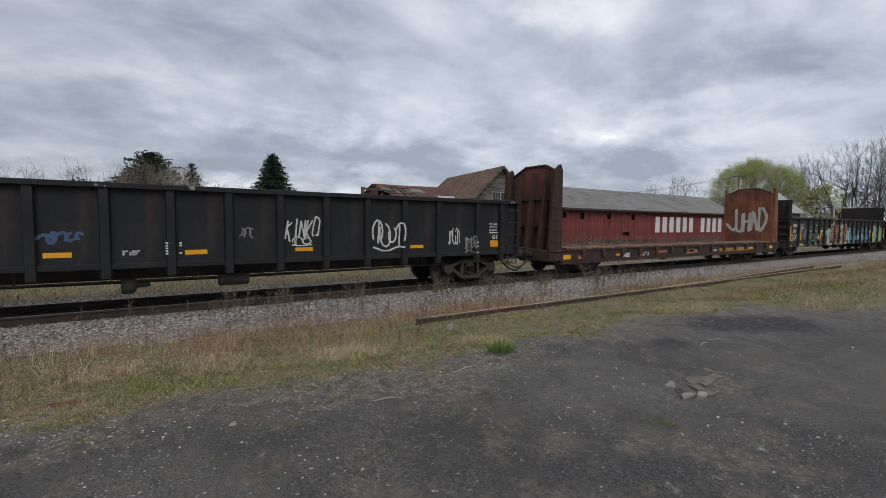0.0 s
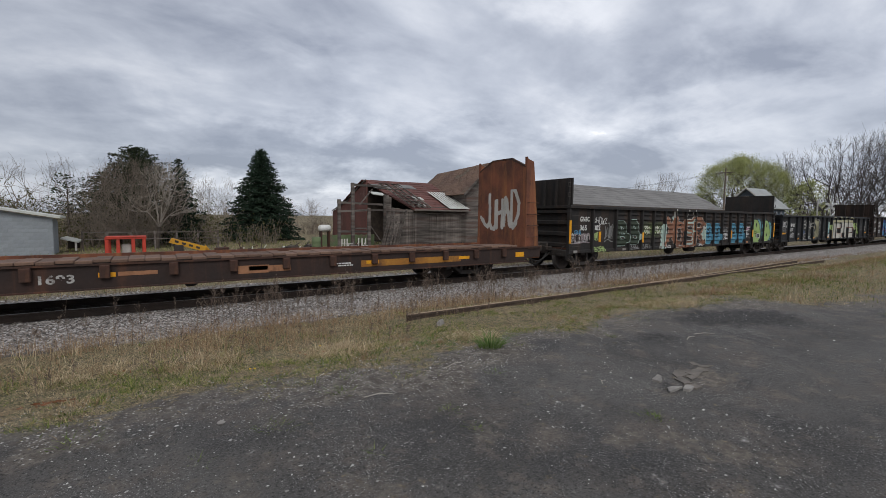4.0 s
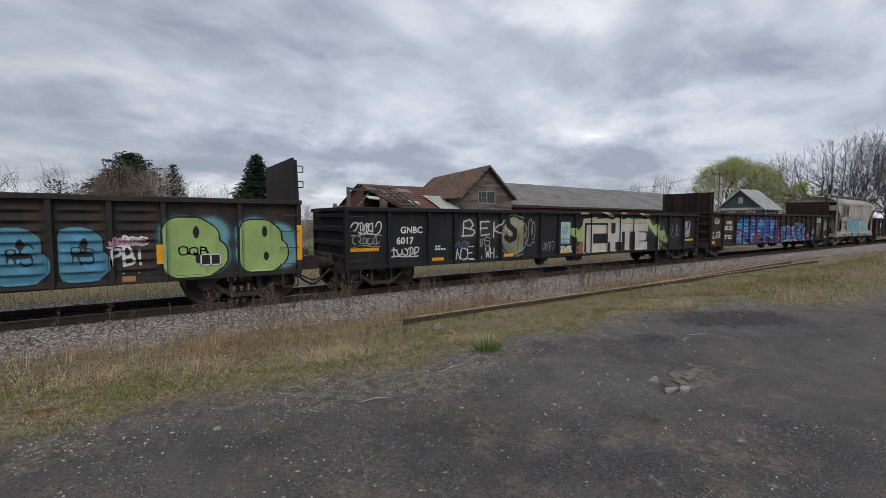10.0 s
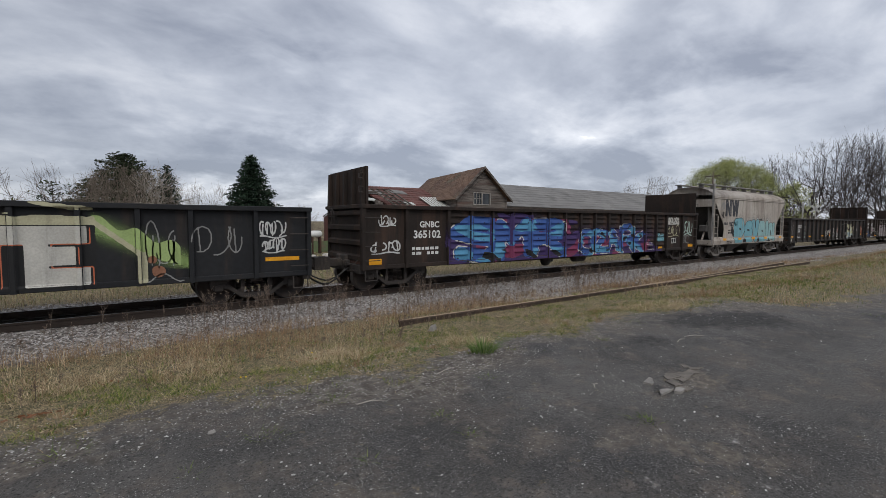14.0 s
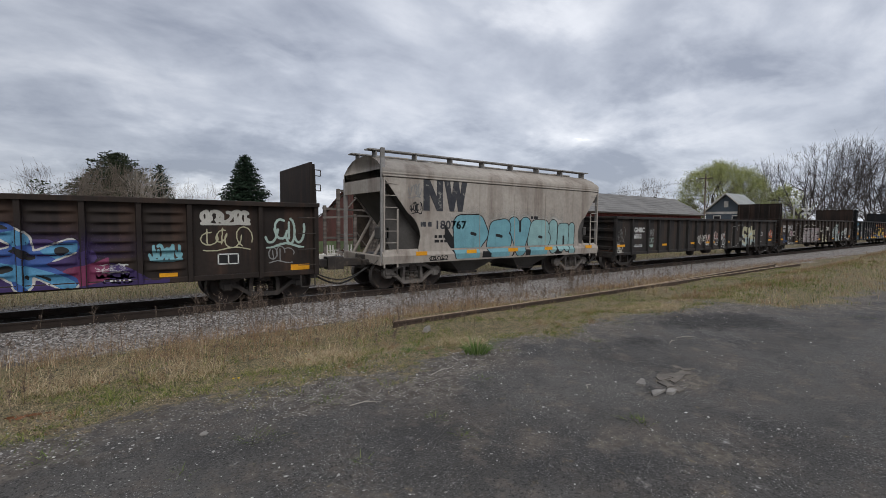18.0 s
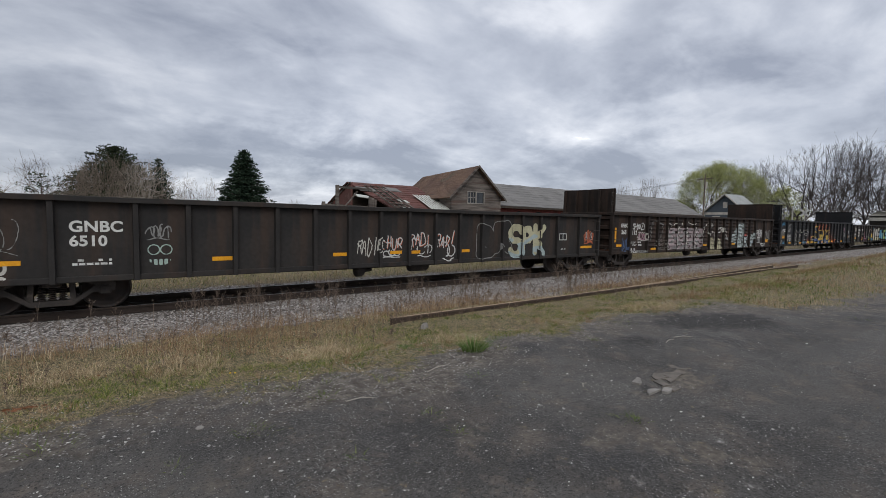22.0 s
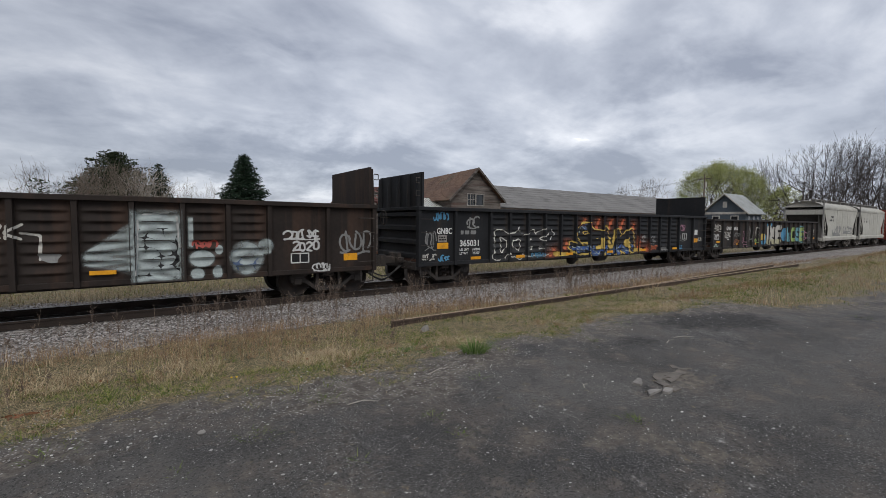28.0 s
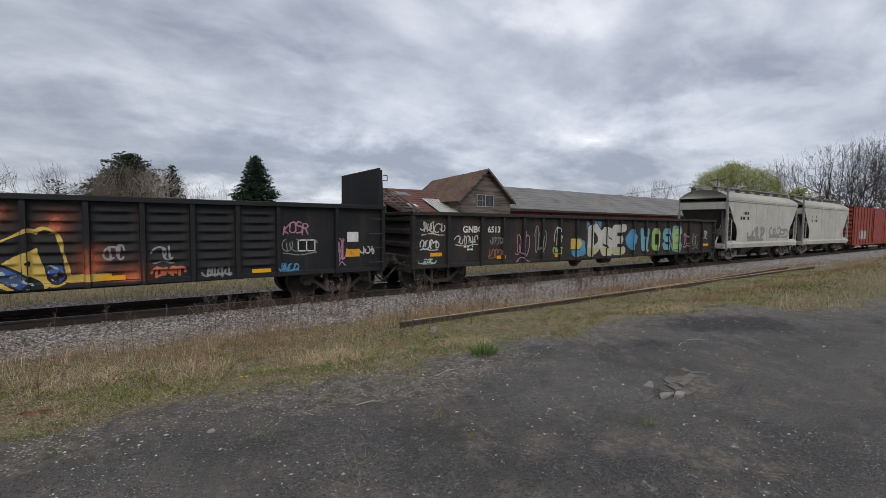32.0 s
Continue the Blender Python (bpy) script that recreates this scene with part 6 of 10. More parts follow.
    part("data_tag", MB().box(15.98, 16.22, 0.045, 0.055, 0.76, 0.88), PEACH, C, "small rusty data plate")
    haze(C, 16.5, 19.8, 0.8, 2.45, "teal", lambda x, z: 0.95 * np.exp(-(np.maximum(0, seg_dist(x, z, [[(17.1, 1.3), (17.7, 1.75)], [(17.1, 1.75), (17.7, 1.3)], [(18.7, 1.3), (19.3, 1.6)], [(18.7, 1.75), (19.4, 1.3)]]) - 0.36) / 0.09) ** 2), "turquoise glow round the green letters")
    eyes = lambda cx: [("black", lambda x, z: ((x - cx) ** 2 / 0.004 + (z - 1.83) ** 2 / 0.022 < 1) | ((x - cx - 0.03) ** 2 / 0.004 + (z - 1.2) ** 2 / 0.014 < 1), 1)]
    bubble(C, "B", 17.05, 1.08, 0.72, 0.78, "green", "black", "huge lime green bubble letter", 0.30, 0.035, 0.0, 1, extra=eyes(17.42))
    bubble(C, "B", 18.62, 1.10, 0.62, 0.74, "green", "black", "huge lime green bubble letter", 0.27, 0.035, 0.0, 2, extra=eyes(18.95))
    word(C, "OqB", 17.06, 1.30, 0.6, 0.17, "black", "thin black letters over the green", 0.016, 0.03)
    frame_sign(C, 17.49, 1.03, 0.44, 0.28, y=RECESS - 0.012)
    graffiti(C, 7.5, 11, 2.2, 2.64, [("bone", lambda x, z: ((np.abs(x - 7.9) < 0.05) | (np.abs(x - 9.05) < 0.06) | (np.abs(x - 9.75) < 0.04)) & (ragged(x * 3, z) > -0.5))], "white drips over the top rail", 0.02, "paint_drip")

    D = plain("gondola_car", 54.85, 19.9, BLACK, "smooth black gondola with large block graffiti")
    for a, z, w in ((0.21, 1.21, 0.9), (3.0, 0.82, 0.45), (6.08, 0.82, 0.45), (9.21, 0.82, 0.45), (18.72, 1.10, 0.86)): plate(D, a, z, w, 0.10)
    text(D, "GNBC", 1.84, 1.73, 0.20, label="white reporting mark"); text(D, "6017", 1.70, 1.40, 0.21)
    bars(D, 3.11, 1.14, 0.48, 0.18, 2, seed=61)
    tag(D, 0.24, 1.72, 0.95, 0.36, "white", "white scrawled tag", 61, 0.02, 5); tag(D, 0.3, 1.38, 0.85, 0.3, "grey", "pale scrawled tag", 62, 0.018, 4)
    tag(D, 1.52, 1.02, 0.95, 0.28, "white", "white scrawled tag", 63, 0.02, 5)
    haze(D, 3.9, 6.4, 0.9, 2.3, "grey", fade(letters("BEK", 4.25, 1.62, 1.8, 0.46, 0.3, 0.05, 0.06, 7), 0.02, 0.05, 0.55), "pale overspray round the letters"); word(D, "BEK", 4.25, 1.62, 1.8, 0.48, "bone", "pale spray letters", 0.024, 0.06, 0.05, 7); word(D, "86", 4.9, 1.24, 0.5, 0.3, "grey", "pale spray letters", 0.022, 0.05, 0, 8)
    word(D, "ACE", 3.86, 0.82, 0.80, 0.36, "white", "white spray capitals", 0.018, 0.02); word(D, "I.", 4.88, 0.82, 0.2, 0.36, "white", "white spray capitals", 0.018, 0.02); word(D, "WH.", 5.22, 0.82, 0.62, 0.36, "white", "white spray capitals", 0.018, 0.02)
    tag(D, 3.9, 1.18, 0.6, 0.26, "navy", "faded blue tag", 64, 0.03, 4)
    haze(D, 5.9, 7.4, 0.80, 2.36, "cream", lambda x, z: np.where(np.hypot((x - 6.56) / 0.56, (z - 1.55) / 0.72) < 1, 0.62 + 0.3 * ragged(x * 0.5, z * 0.4), 0), "thin yellowish spray in an oval")
    graffiti(D, 5.85, 7.45, 0.80, 2.38, [
        ("grey", lambda x, z: np.abs(np.hypot((x - 6.56) / 0.66, (z - 1.56) / 0.78) - 1) < 0.028), ("grey", near([[(5.95, 1.3), (6.1, 1.5), (5.95, 1.7), (6.05, 1.9)]], 0.02)),
        ("black", near([[(6.22, 2.3), (6.3, 1.95), (6.62, 1.75), (6.6, 1.5), (6.36, 1.42), (6.2, 1.52)]], 0.11)), ("black", near([[(6.85, 1.9), (6.75, 1.0)]], 0.012))], "pale coiled snake-like shape in spray paint", 0.015)
    tag(D, 7.15, 1.3, 0.5, 0.9, "grey", "faint tall tag", 65, 0.018, 3); tag(D, 8.0, 0.95, 0.7, 0.4, "grey", "small scribbles", 66, 0.014, 4)
    # a painted sign with a curled emblem and a name that is left as a bar
    graffiti(D, 9.04, 9.72, 1.16, 2.08, [
        ("mint", lambda x, z: (x > 9.06) & (x < 9.69) & (z > 1.42)), ("teal", lambda x, z: (x > 9.06) & (x < 9.69) & (z > 1.19) & (z <= 1.42)),
        ("teal", lambda x, z: (np.hypot((x - 9.37) / 0.9, z - 1.77) < 0.20)), ("mint", lambda x, z: (np.hypot((x - 9.33) / 0.9, z - 1.83) < 0.13) & (z > 1.74)),
        ("navy", lambda x, z: (np.hypot(x - 9.34, z - 1.83) < 0.05)), ("bone", lambda x, z: (x > 9.13) & (x < 9.62) & (z > 1.26) & (z < 1.35) & (np.sin(x * 75) > -0.6))],
        "painted pale green label with a curled emblem", 0.015)
    tag(D, 9.02, 0.88, 0.8, 0.24, "white", "heavy white tag", 67, 0.03, 5)
    def square(x, z, lines, r):
        best = np.full(x.shape, 9.0)
        for line in lines:
            for (ax, az), (bx, bz) in zip(line, line[1:]):
                t = np.clip(((x - ax) * (bx - ax) + (z - az) * (bz - az)) / ((bx - ax) ** 2 + (bz - az) ** 2 + 1e-9), 0, 1)
                best = np.minimum(best, np.maximum(np.abs(x - ax - t * (bx - ax)), np.abs(z - az - t * (bz - az))))
        return best < r
    CYG = {"C": [[(11.75, 1.78), (10.9, 1.78), (10.9, 0.96), (11.82, 0.96)]], "Y": [[(12.2, 1.86), (12.2, 1.38), (12.9, 1.38), (12.9, 1.86)], [(12.54, 1.38), (12.54, 0.96)]],
           "T": [[(13.26, 1.84), (14.0, 1.84)], [(13.62, 1.84), (13.62, 0.98)]], "E": [[(14.98, 1.84), (14.36, 1.84), (14.36, 0.96), (15.02, 0.96)], [(14.36, 1.40), (14.8, 1.40)]]}
    blk = [l for v in CYG.values() for l in v]
    graffiti(D, 9.65, 16.95, 0.74, 2.34, [
        ("lime", lambda x, z: ((x > 9.72) & (x < 10.75) & (np.abs(z - 1.62 - 0.1 * np.sin(x * 6)) < 0.12 + 0.30 * (x - 9.7) + 0.05 * ragged(x, z))) | ((x > 15.25) & (x < 16.85) & (z > 2.12 - 0.88 * (x - 15.25) + 0.5 * np.maximum(0, x - 16.1)) & (z < 2.2 - 0.42 * (x - 15.25) + 0.09 * np.sin(x * 9.5)))),
        ("cream", lambda x, z: (x > 15.2) & (x < 16.2) & (np.abs(z - 2.12 + 0.88 * (x - 15.25)) < 0.07)),
        ("cream", lambda x, z: (x > 10.5) & (x < 15.3) & (z < 2.22 + 0.05 * ragged(x, z)) & (z > 2.0) | (x > 10.45) & (x < 10.66) & (z < 2.1)),
        ("rust", lambda x, z: (x > 9.95) & (x < 10.5) & (z < 1.28 + 0.08 * np.sin(x * 9)) & (z > 0.78) & (ragged(x, z, 2) > -0.2)),
        ("cream", lambda x, z: (x > 16.02) & (x < 16.2) & (z < 1.42)), ("rust", lambda x, z: (np.hypot(x - 16.3, z - 1.25) < 0.09) | (np.hypot(x - 16.4, z - 1.0) < 0.12 + 0.04 * ragged(x, z))),
        ("black", lambda x, z: (x > 10.6) & (x < 15.3) & (z > 0.74) & (z < 2.04)),
        ("orange", lambda x, z: square(x - 0.05, z, blk, 0.20) & (z < 2.0)),
        ("black", lambda x, z: square(x - 0.025, z, blk, 0.195) & (z < 2.0)),
        ("bone", lambda x, z: square(x, z, blk, 0.185))],
        "giant white block letters with an orange edge and lime green flames", 0.02)
    haze(D, 15.2, 17.2, 1.0, 2.36, "green", lambda x, z: 0.8 * np.exp(-((z - 2.0 + 0.5 * (x - 15.3)) / 0.2) ** 2) * (x < 17.0), "green spray fading into the black")
    tag(D, 16.2, 0.9, 0.7, 1.2, "grey", "thin pale scrawls", 68, 0.014, 3); tag(D, 17.1, 1.25, 1.1, 0.8, "grey", "thin pale arrows", 69, 0.015, 3)
    tag(D, 18.6, 1.75, 0.65, 0.4, "white", "white scrawled tag", 70, 0.018, 5); tag(D, 18.65, 1.35, 0.55, 0.35, "white", "white scrawled tag", 71, 0.018, 4)
    graffiti(D, 10, 15.6, 2.25, 2.5, [("cream", lambda x, z: (ragged(x * 0.6, z * 2) > 0.55))], "yellow overspray on the top rail", 0.03, "overspray")

    E = corrugated("gondola_car", 76.2, 19.8, BROWN, "sooty brown ribbed gondola with blue and purple graffiti and raised ends")
    plate(E, 0.27, 0.84, 0.42, 0.17); plate(E, 16.1, 0.84, 0.36, 0.09); plate(E, 19.05, 0.84, 0.5, 0.15)
    text(E, "GNBC", 2.03, 1.96, 0.19, label="white reporting mark"); text(E, "365102", 1.80, 1.62, 0.24)
    bars(E, 1.75, 1.05, 1.0, 0.3, 2, seed=71)
    tag(E, 0.62, 2.02, 0.55, 0.3, "white", "", 72, 0.018, 4); tag(E, 0.36, 1.2, 0.95, 0.34, "white", "", 73, 0.022, 4)
    w1, w2 = letters("SMR", 3.6, 0.95, 5.2, 1.15, 0.12, 0, 0.05, 9), letters("OZARK", 10.0, 0.95, 4.7, 0.9, 0.12, 0, 0.05, 10)
    graffiti(E, 3.1, 16.3, 0.72, 2.45, [
        ("purple", lambda x, z: (z < 1.72 + 0.42 * np.sin(x * 1.1 + 1) * (x < 9.4) + 0.18 * ragged(x, z) + 0.35 * (x < 9.4) - 0.9 * ease(13.8, 16.2, x))),
        ("magenta", lambda x, z: (x > 4.3) & (x < 15.2) & (ragged(x * 0.5, z * 0.7, 1.0) > 0.15) & (z < np.where(x < 9.3, 2.25, 1.55))),
        ("blue", near(w1, 0.25)),
        ("sky", lambda x, z: (seg_dist(x, z, w1) < 0.20) & (ragged(x * 0.4, z * 0.8) > 0.05)),
        ("black", lambda x, z: (seg_dist(x, z, w1) < 0.28) & (z < 1.15) & (ragged(x, z * 1.4, 0.8) > 0.25)),
        ("bone", lambda x, z: (np.abs(seg_dist(x, z, w1) - 0.25) < 0.02) & (ragged(x * 0.6, z * 0.6) > 0.05)),
        ("blue", near(w2, 0.16)), ("sky", lambda x, z: (seg_dist(x, z, w2) < 0.13) & (ragged(x * 0.6, z) > 0.0)),
        ("bone", lambda x, z: (np.abs(seg_dist(x, z, w2) - 0.16) < 0.016) & (ragged(x * 0.8, z) > -0.1)), ("black", lambda x, z: (seg_dist(x, z, w2) < 0.10) & (ragged(x * 1.3 + 2, z * 1.5) > 0.45)),
        ("black", lambda x, z: (np.hypot((x % 0.55) - 0.25, (z % 0.6) - 0.3) < 0.035) & (x < 13) & (seg_dist(x, z, w1 + w2) < 0.25)),
        ("purple", lambda x, z: (x > 9.2) & (x < 9.75) & (np.abs(z - 2.12) < 0.09 + 0.03 * ragged(x, z)))],
        "huge blue letters on a purple and magenta spray field", 0.022)
    haze(E, 3.0, 16.4, 0.72, 2.5, "purple", lambda x, z: 0.9 * (z > 1.3) * np.exp(-np.maximum(0, z - 1.65 - 0.4 * np.sin(x * 1.1 + 1) * (x < 9.4) - 0.3 * (x < 9.4)) / 0.14) * (1 - ease(13.8, 16.2, x)), "purple spray fading upwards")
    for k, (a, z) in enumerate(((14.98, 1.06), (14.98, 0.90), (15.1, 0.76))): tag(E, a, z, 0.55, 0.13, "white", "small white words", 74 + k, 0.014, 5)
    tag(E, 15.95, 1.24, 0.6, 0.34, "teal", "teal scrawled tag", 77, 0.03, 5)
    tag(E, 16.98, 2.08, 1.05, 0.32, "bone", "fat white tag", 78, 0.04, 5); tag(E, 17.0, 1.48, 1.05, 0.52, "cream", "thin yellowish tag", 79, 0.014, 4)
    frame_sign(E, 17.30, 1.07, 0.48, 0.27); tag(E, 18.45, 1.55, 0.95, 0.75, "mint", "pale faded tag", 80, 0.03, 4); tag(E, 18.5, 1.1, 0.6, 0.4, "grey", "", 81, 0.014, 3)

    Fh = hopper("covered_hopper_car", 97.95, 10.6, CREAM, "weathered grey covered hopper with teal bubble graffiti")
    for a, w in ((1.16, 0.42), (3.2, 0.44), (5.16, 0.5), (7.13, 0.46), (9.7, 0.44)): plate(Fh, a, 1.09, w, 0.13, y=-0.018)
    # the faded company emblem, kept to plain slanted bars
    for i, poly in enumerate(([(1.46, 2.52), (1.70, 2.52), (1.70, 3.5), (1.46, 3.5)], [(1.70, 3.5), (1.46, 3.5), (1.98, 2.52), (2.22, 2.52)], [(1.98, 2.52), (2.22, 2.52), (2.22, 3.5), (1.98, 3.5)],
                 [(2.27, 3.5), (2.50, 3.5), (2.68, 2.52), (2.50, 2.52)], [(2.68, 2.52), (2.50, 2.52), (2.66, 3.5), (2.86, 3.5)], [(2.66, 3.5), (2.86, 3.5), (3.03, 2.52), (2.85, 2.52)], [(3.03, 2.52), (2.85, 2.52), (3.0, 3.5), (3.22, 3.5)])):
        part("emblem_bar", MB().prism(poly, 0.030 - 0.0012 * i, 0.038), FADED, Fh, "faded black slanted bar")
    FB = SP["black"]
    bars(Fh, 1.36, 1.94, 0.42, 0.26, 1, FADED, seed=81); text(Fh, "180767", 1.9, 1.94, 0.27, FADED, "faded stencilled number", stretch=1.12)
    bars(Fh, 5.74, 2.26, 1.1, 0.18, 1, FB, seed=82, label="faded company lettering"); bars(Fh, 1.9, 1.45, 0.5, 0.3, 2, FB, seed=83)
    Fh["sill"] = 1
    fat, dl = [], []
    for one, r, c in (([[(7.68, 2.05), (7.64, 1.2)]], 0.21, "lagoon"), ([[(8.12, 1.2), (8.16, 1.95), (8.46, 1.95), (8.5, 1.2)]], 0.17, "lagoon"), ([[(8.83, 2.0), (8.8, 1.3)], [(8.8, 1.02), (8.82, 1.02)]], 0.15, "lagoon"),
                      ([[(5.48, 2.08), (5.78, 1.45)], [(5.84, 1.45), (6.1, 2.08)], [(5.8, 1.45), (5.8, 1.2)]], 0.25, "teal"), ([[(3.05, 1.15), (3.0, 2.06), (3.7, 2.08), (3.86, 1.78), (3.6, 1.5), (3.15, 1.5)]], 0.30, "teal"),
                      ([[(5.0, 1.98), (4.58, 1.92), (4.46, 1.35), (4.9, 1.16), (5.06, 1.5), (4.7, 1.62)]], 0.27, "teal"), ([[(7.12, 1.96), (6.66, 1.96), (6.52, 1.45), (6.98, 1.22), (7.2, 1.55)]], 0.27, "lagoon")):
        dl += one
        fat += [("black", near(one, r * 1.12 + 0.035)), (c, near(one, r * 1.12))]
    slit = [[(3.45, 1.78), (3.62, 1.74)], [(4.62, 1.70), (4.86, 1.66)], [(5.8, 1.85), (5.8, 2.2)], [(6.86, 1.62), (7.0, 1.6)], [(8.31, 1.3), (8.31, 1.6)]]
    haze(Fh, 2.3, 8.3, 1.5, 2.75, "bone", fade(dl, 0.32, 0.13, 0.9), "cloudy white spray behind the letters")
    graffiti(Fh, 2.2, 9.1, 0.92, 2.62, [
        ("black", lambda x, z: (x > 2.3) & (x < 2.95) & (np.abs(z - 1.86 + (x - 2.3) * 1.3) < 0.24)), ("black", lambda x, z: (z < 1.14) & (x > 3.9) & (x < 8.2) & (np.sin(x * 3.3) + 0.5 * np.sin(x * 8.1) > 0.55)),
        *fat, ("teal", lambda x, z: (z < 1.24) & ((x > 2.95) & (x < 3.8) | (x > 4.35) & (x < 5.25) | (x > 6.35) & (x < 7.3))),
        ("black", near(slit, 0.055)), ("black", lambda x, z: np.abs(seg_dist(x, z, [[(4.35, 1.16), (5.2, 1.1)]]) - 0.26) * 9 + (z > 1.12) * 9 < 0.3)],
        "big teal bubble letters outlined in black, run down over the sill", 0.014)
    tag(Fh, 1.7, 0.92, 0.7, 0.14, "black", "", 84, 0.014, 5)
    tag(Fh, 0.9, 2.95, 0.45, 0.42, "grey", "", 85, 0.016, 4); tag(Fh, 0.98, 2.45, 0.42, 0.35, "black", "", 86, 0.014, 4)

    G = plain("gondola_car", 109.9, 19.7, BLACK2, "worn black gondola with orange and white tags")
    for a, z, w in ((0.06, 1.07, 0.88), (4.32, 1.04, 0.46), (7.37, 1.05, 0.45), (9.2, 1.06, 0.42), (9.85, 1.05, 0.45), (11.89, 1.04, 0.45), (18.4, 1.04, 0.86)): plate(G, a, z, w, 0.10)
    text(G, "GNBC", 1.68, 1.75, 0.23, label="white reporting mark"); text(G, "6510", 1.68, 1.45, 0.22)
    bars(G, 1.72, 1.02, 0.66, 0.16, 2, seed=91)
    tag(G, 0.28, 0.84, 0.42, 0.36, "bone", "white hand-like splash", 91, 0.03, 4); tag(G, 0.3, 1.35, 0.6, 0.6, "grey", "", 92, 0.008, 3)
    ghost = letters("BR", 12.85, 1.05, 1.35, 0.8, 0.3, 0.05, 0.04, 41)
    tag(G, 3.02, 1.6, 0.44, 0.3, "grey", "", 93, 0.012, 4)
    graffiti(G, 2.98, 3.55, 0.9, 1.55, [("mint", lambda x, z: (np.abs(np.hypot(x - 3.14, z - 1.34) - 0.11) < 0.012) | (np.abs(np.hypot(x - 3.38, z - 1.34) - 0.11) < 0.012) | ((np.hypot((x - 3.26) / 1.5, z - 1.12) < 0.14) & (z < 1.12) & (np.sin(x * 60) > -0.5)))], "pale green grinning face", 0.014)
    word(G, "RADIO", 8.1, 1.08, 0.78, 0.42, "bone", "white angular tag", 0.014, 0.11, 0.1, 12)
    word(G, "CHUR", 8.88, 1.2, 0.72, 0.34, "white", "white and orange tag", 0.015, 0.11, 0.06, 13, "orange"); tag(G, 8.95, 0.98, 0.6, 0.22, "white", "", 94, 0.018, 3)
    word(G, "RADI", 9.92, 1.28, 0.72, 0.36, "white", "white and orange tag", 0.015, 0.11, 0.1, 14, "orange"); tag(G, 10.2, 0.98, 0.5, 0.4, "white", "", 95, 0.016, 2)
    word(G, "RADI", 10.9, 1.3, 0.74, 0.4, "white", "white and orange tag", 0.016, 0.11, 0.14, 15, "orange"); tag(G, 11.2, 0.85, 0.45, 0.6, "white", "", 96, 0.02, 2)
    graffiti(G, 12.4, 14.6, 0.75, 2.2, [("grey", lambda x, z: np.abs(seg_dist(x, z, ghost) - 0.2) < 0.013)], "thin outlined bubble letters", 0.014)
    bubble(G, "SPK", 14.32, 0.92, 1.8, 0.98, "cream", "black", "yellowish white bubble letters", 0.125, 0.03, 0.02, 16, fill2="paleblue", gap=0.34)
    frame_sign(G, 17.08, 1.40, 0.46, 0.28); bars(G, 17.2, 1.0, 0.3, 0.06, 1, seed=92)
    tag(G, 18.74, 1.3, 0.6, 0.5, "orange", "orange and white scribble", 98, 0.024, 4); tag(G, 18.78, 1.45, 0.5, 0.3, "white", "", 99, 0.012, 4)

    H = corrugated("gondola_car", 130.5, 19.65, BROWN, "sooty brown ribbed gondola with faded white graffiti and raised ends")
    plate(H, 0.38, 1.26, 0.13, 0.68); plate(H, 0.54, 1.05, 0.42, 0.11); plate(H, 3.43, 0.84, 0.46, 0.10, y=0.04); plate(H, 9.08, 0.94, 0.42, 0.09, y=0.04); plate(H, 12.94, 0.95, 0.46, 0.09, y=0.04); plate(H, 18.64, 1.02, 0.42, 0.2)
    text(H, "GNBC", 0.86, 1.96, 0.18, label="white reporting mark", stretch=0.8); text(H, "365", 0.90, 1.64, 0.20); text(H, "112", 1.80, 1.62, 0.20)
    text(H, "LD LMT   194500", 1.74, 1.19, 0.085); text(H, "LT WT    70500", 1.86, 1.06, 0.085)
    word(H, "SHOWZ!", 1.86, 1.88, 1.05, 0.24, "white", "white brush-style tag", 0.024, 0.07, 0.08, 17)
    tag(H, 2.3, 1.36, 0.8, 0.42, "bone", "pink and white outlined tag", 101, 0.02, 5); tag(H, 2.35, 1.4, 0.7, 0.3, "pink", "", 102, 0.018, 4)
    tag(H, 1.0, 0.9, 0.48, 0.62, "navy", "faded blue and white tag", 103, 0.024, 4); tag(H, 1.7, 0.76, 0.55, 0.2, "white", "", 104, 0.018, 4); tag(H, 2.34, 0.74, 0.85, 0.1, "grey", "", 105, 0.014, 6)
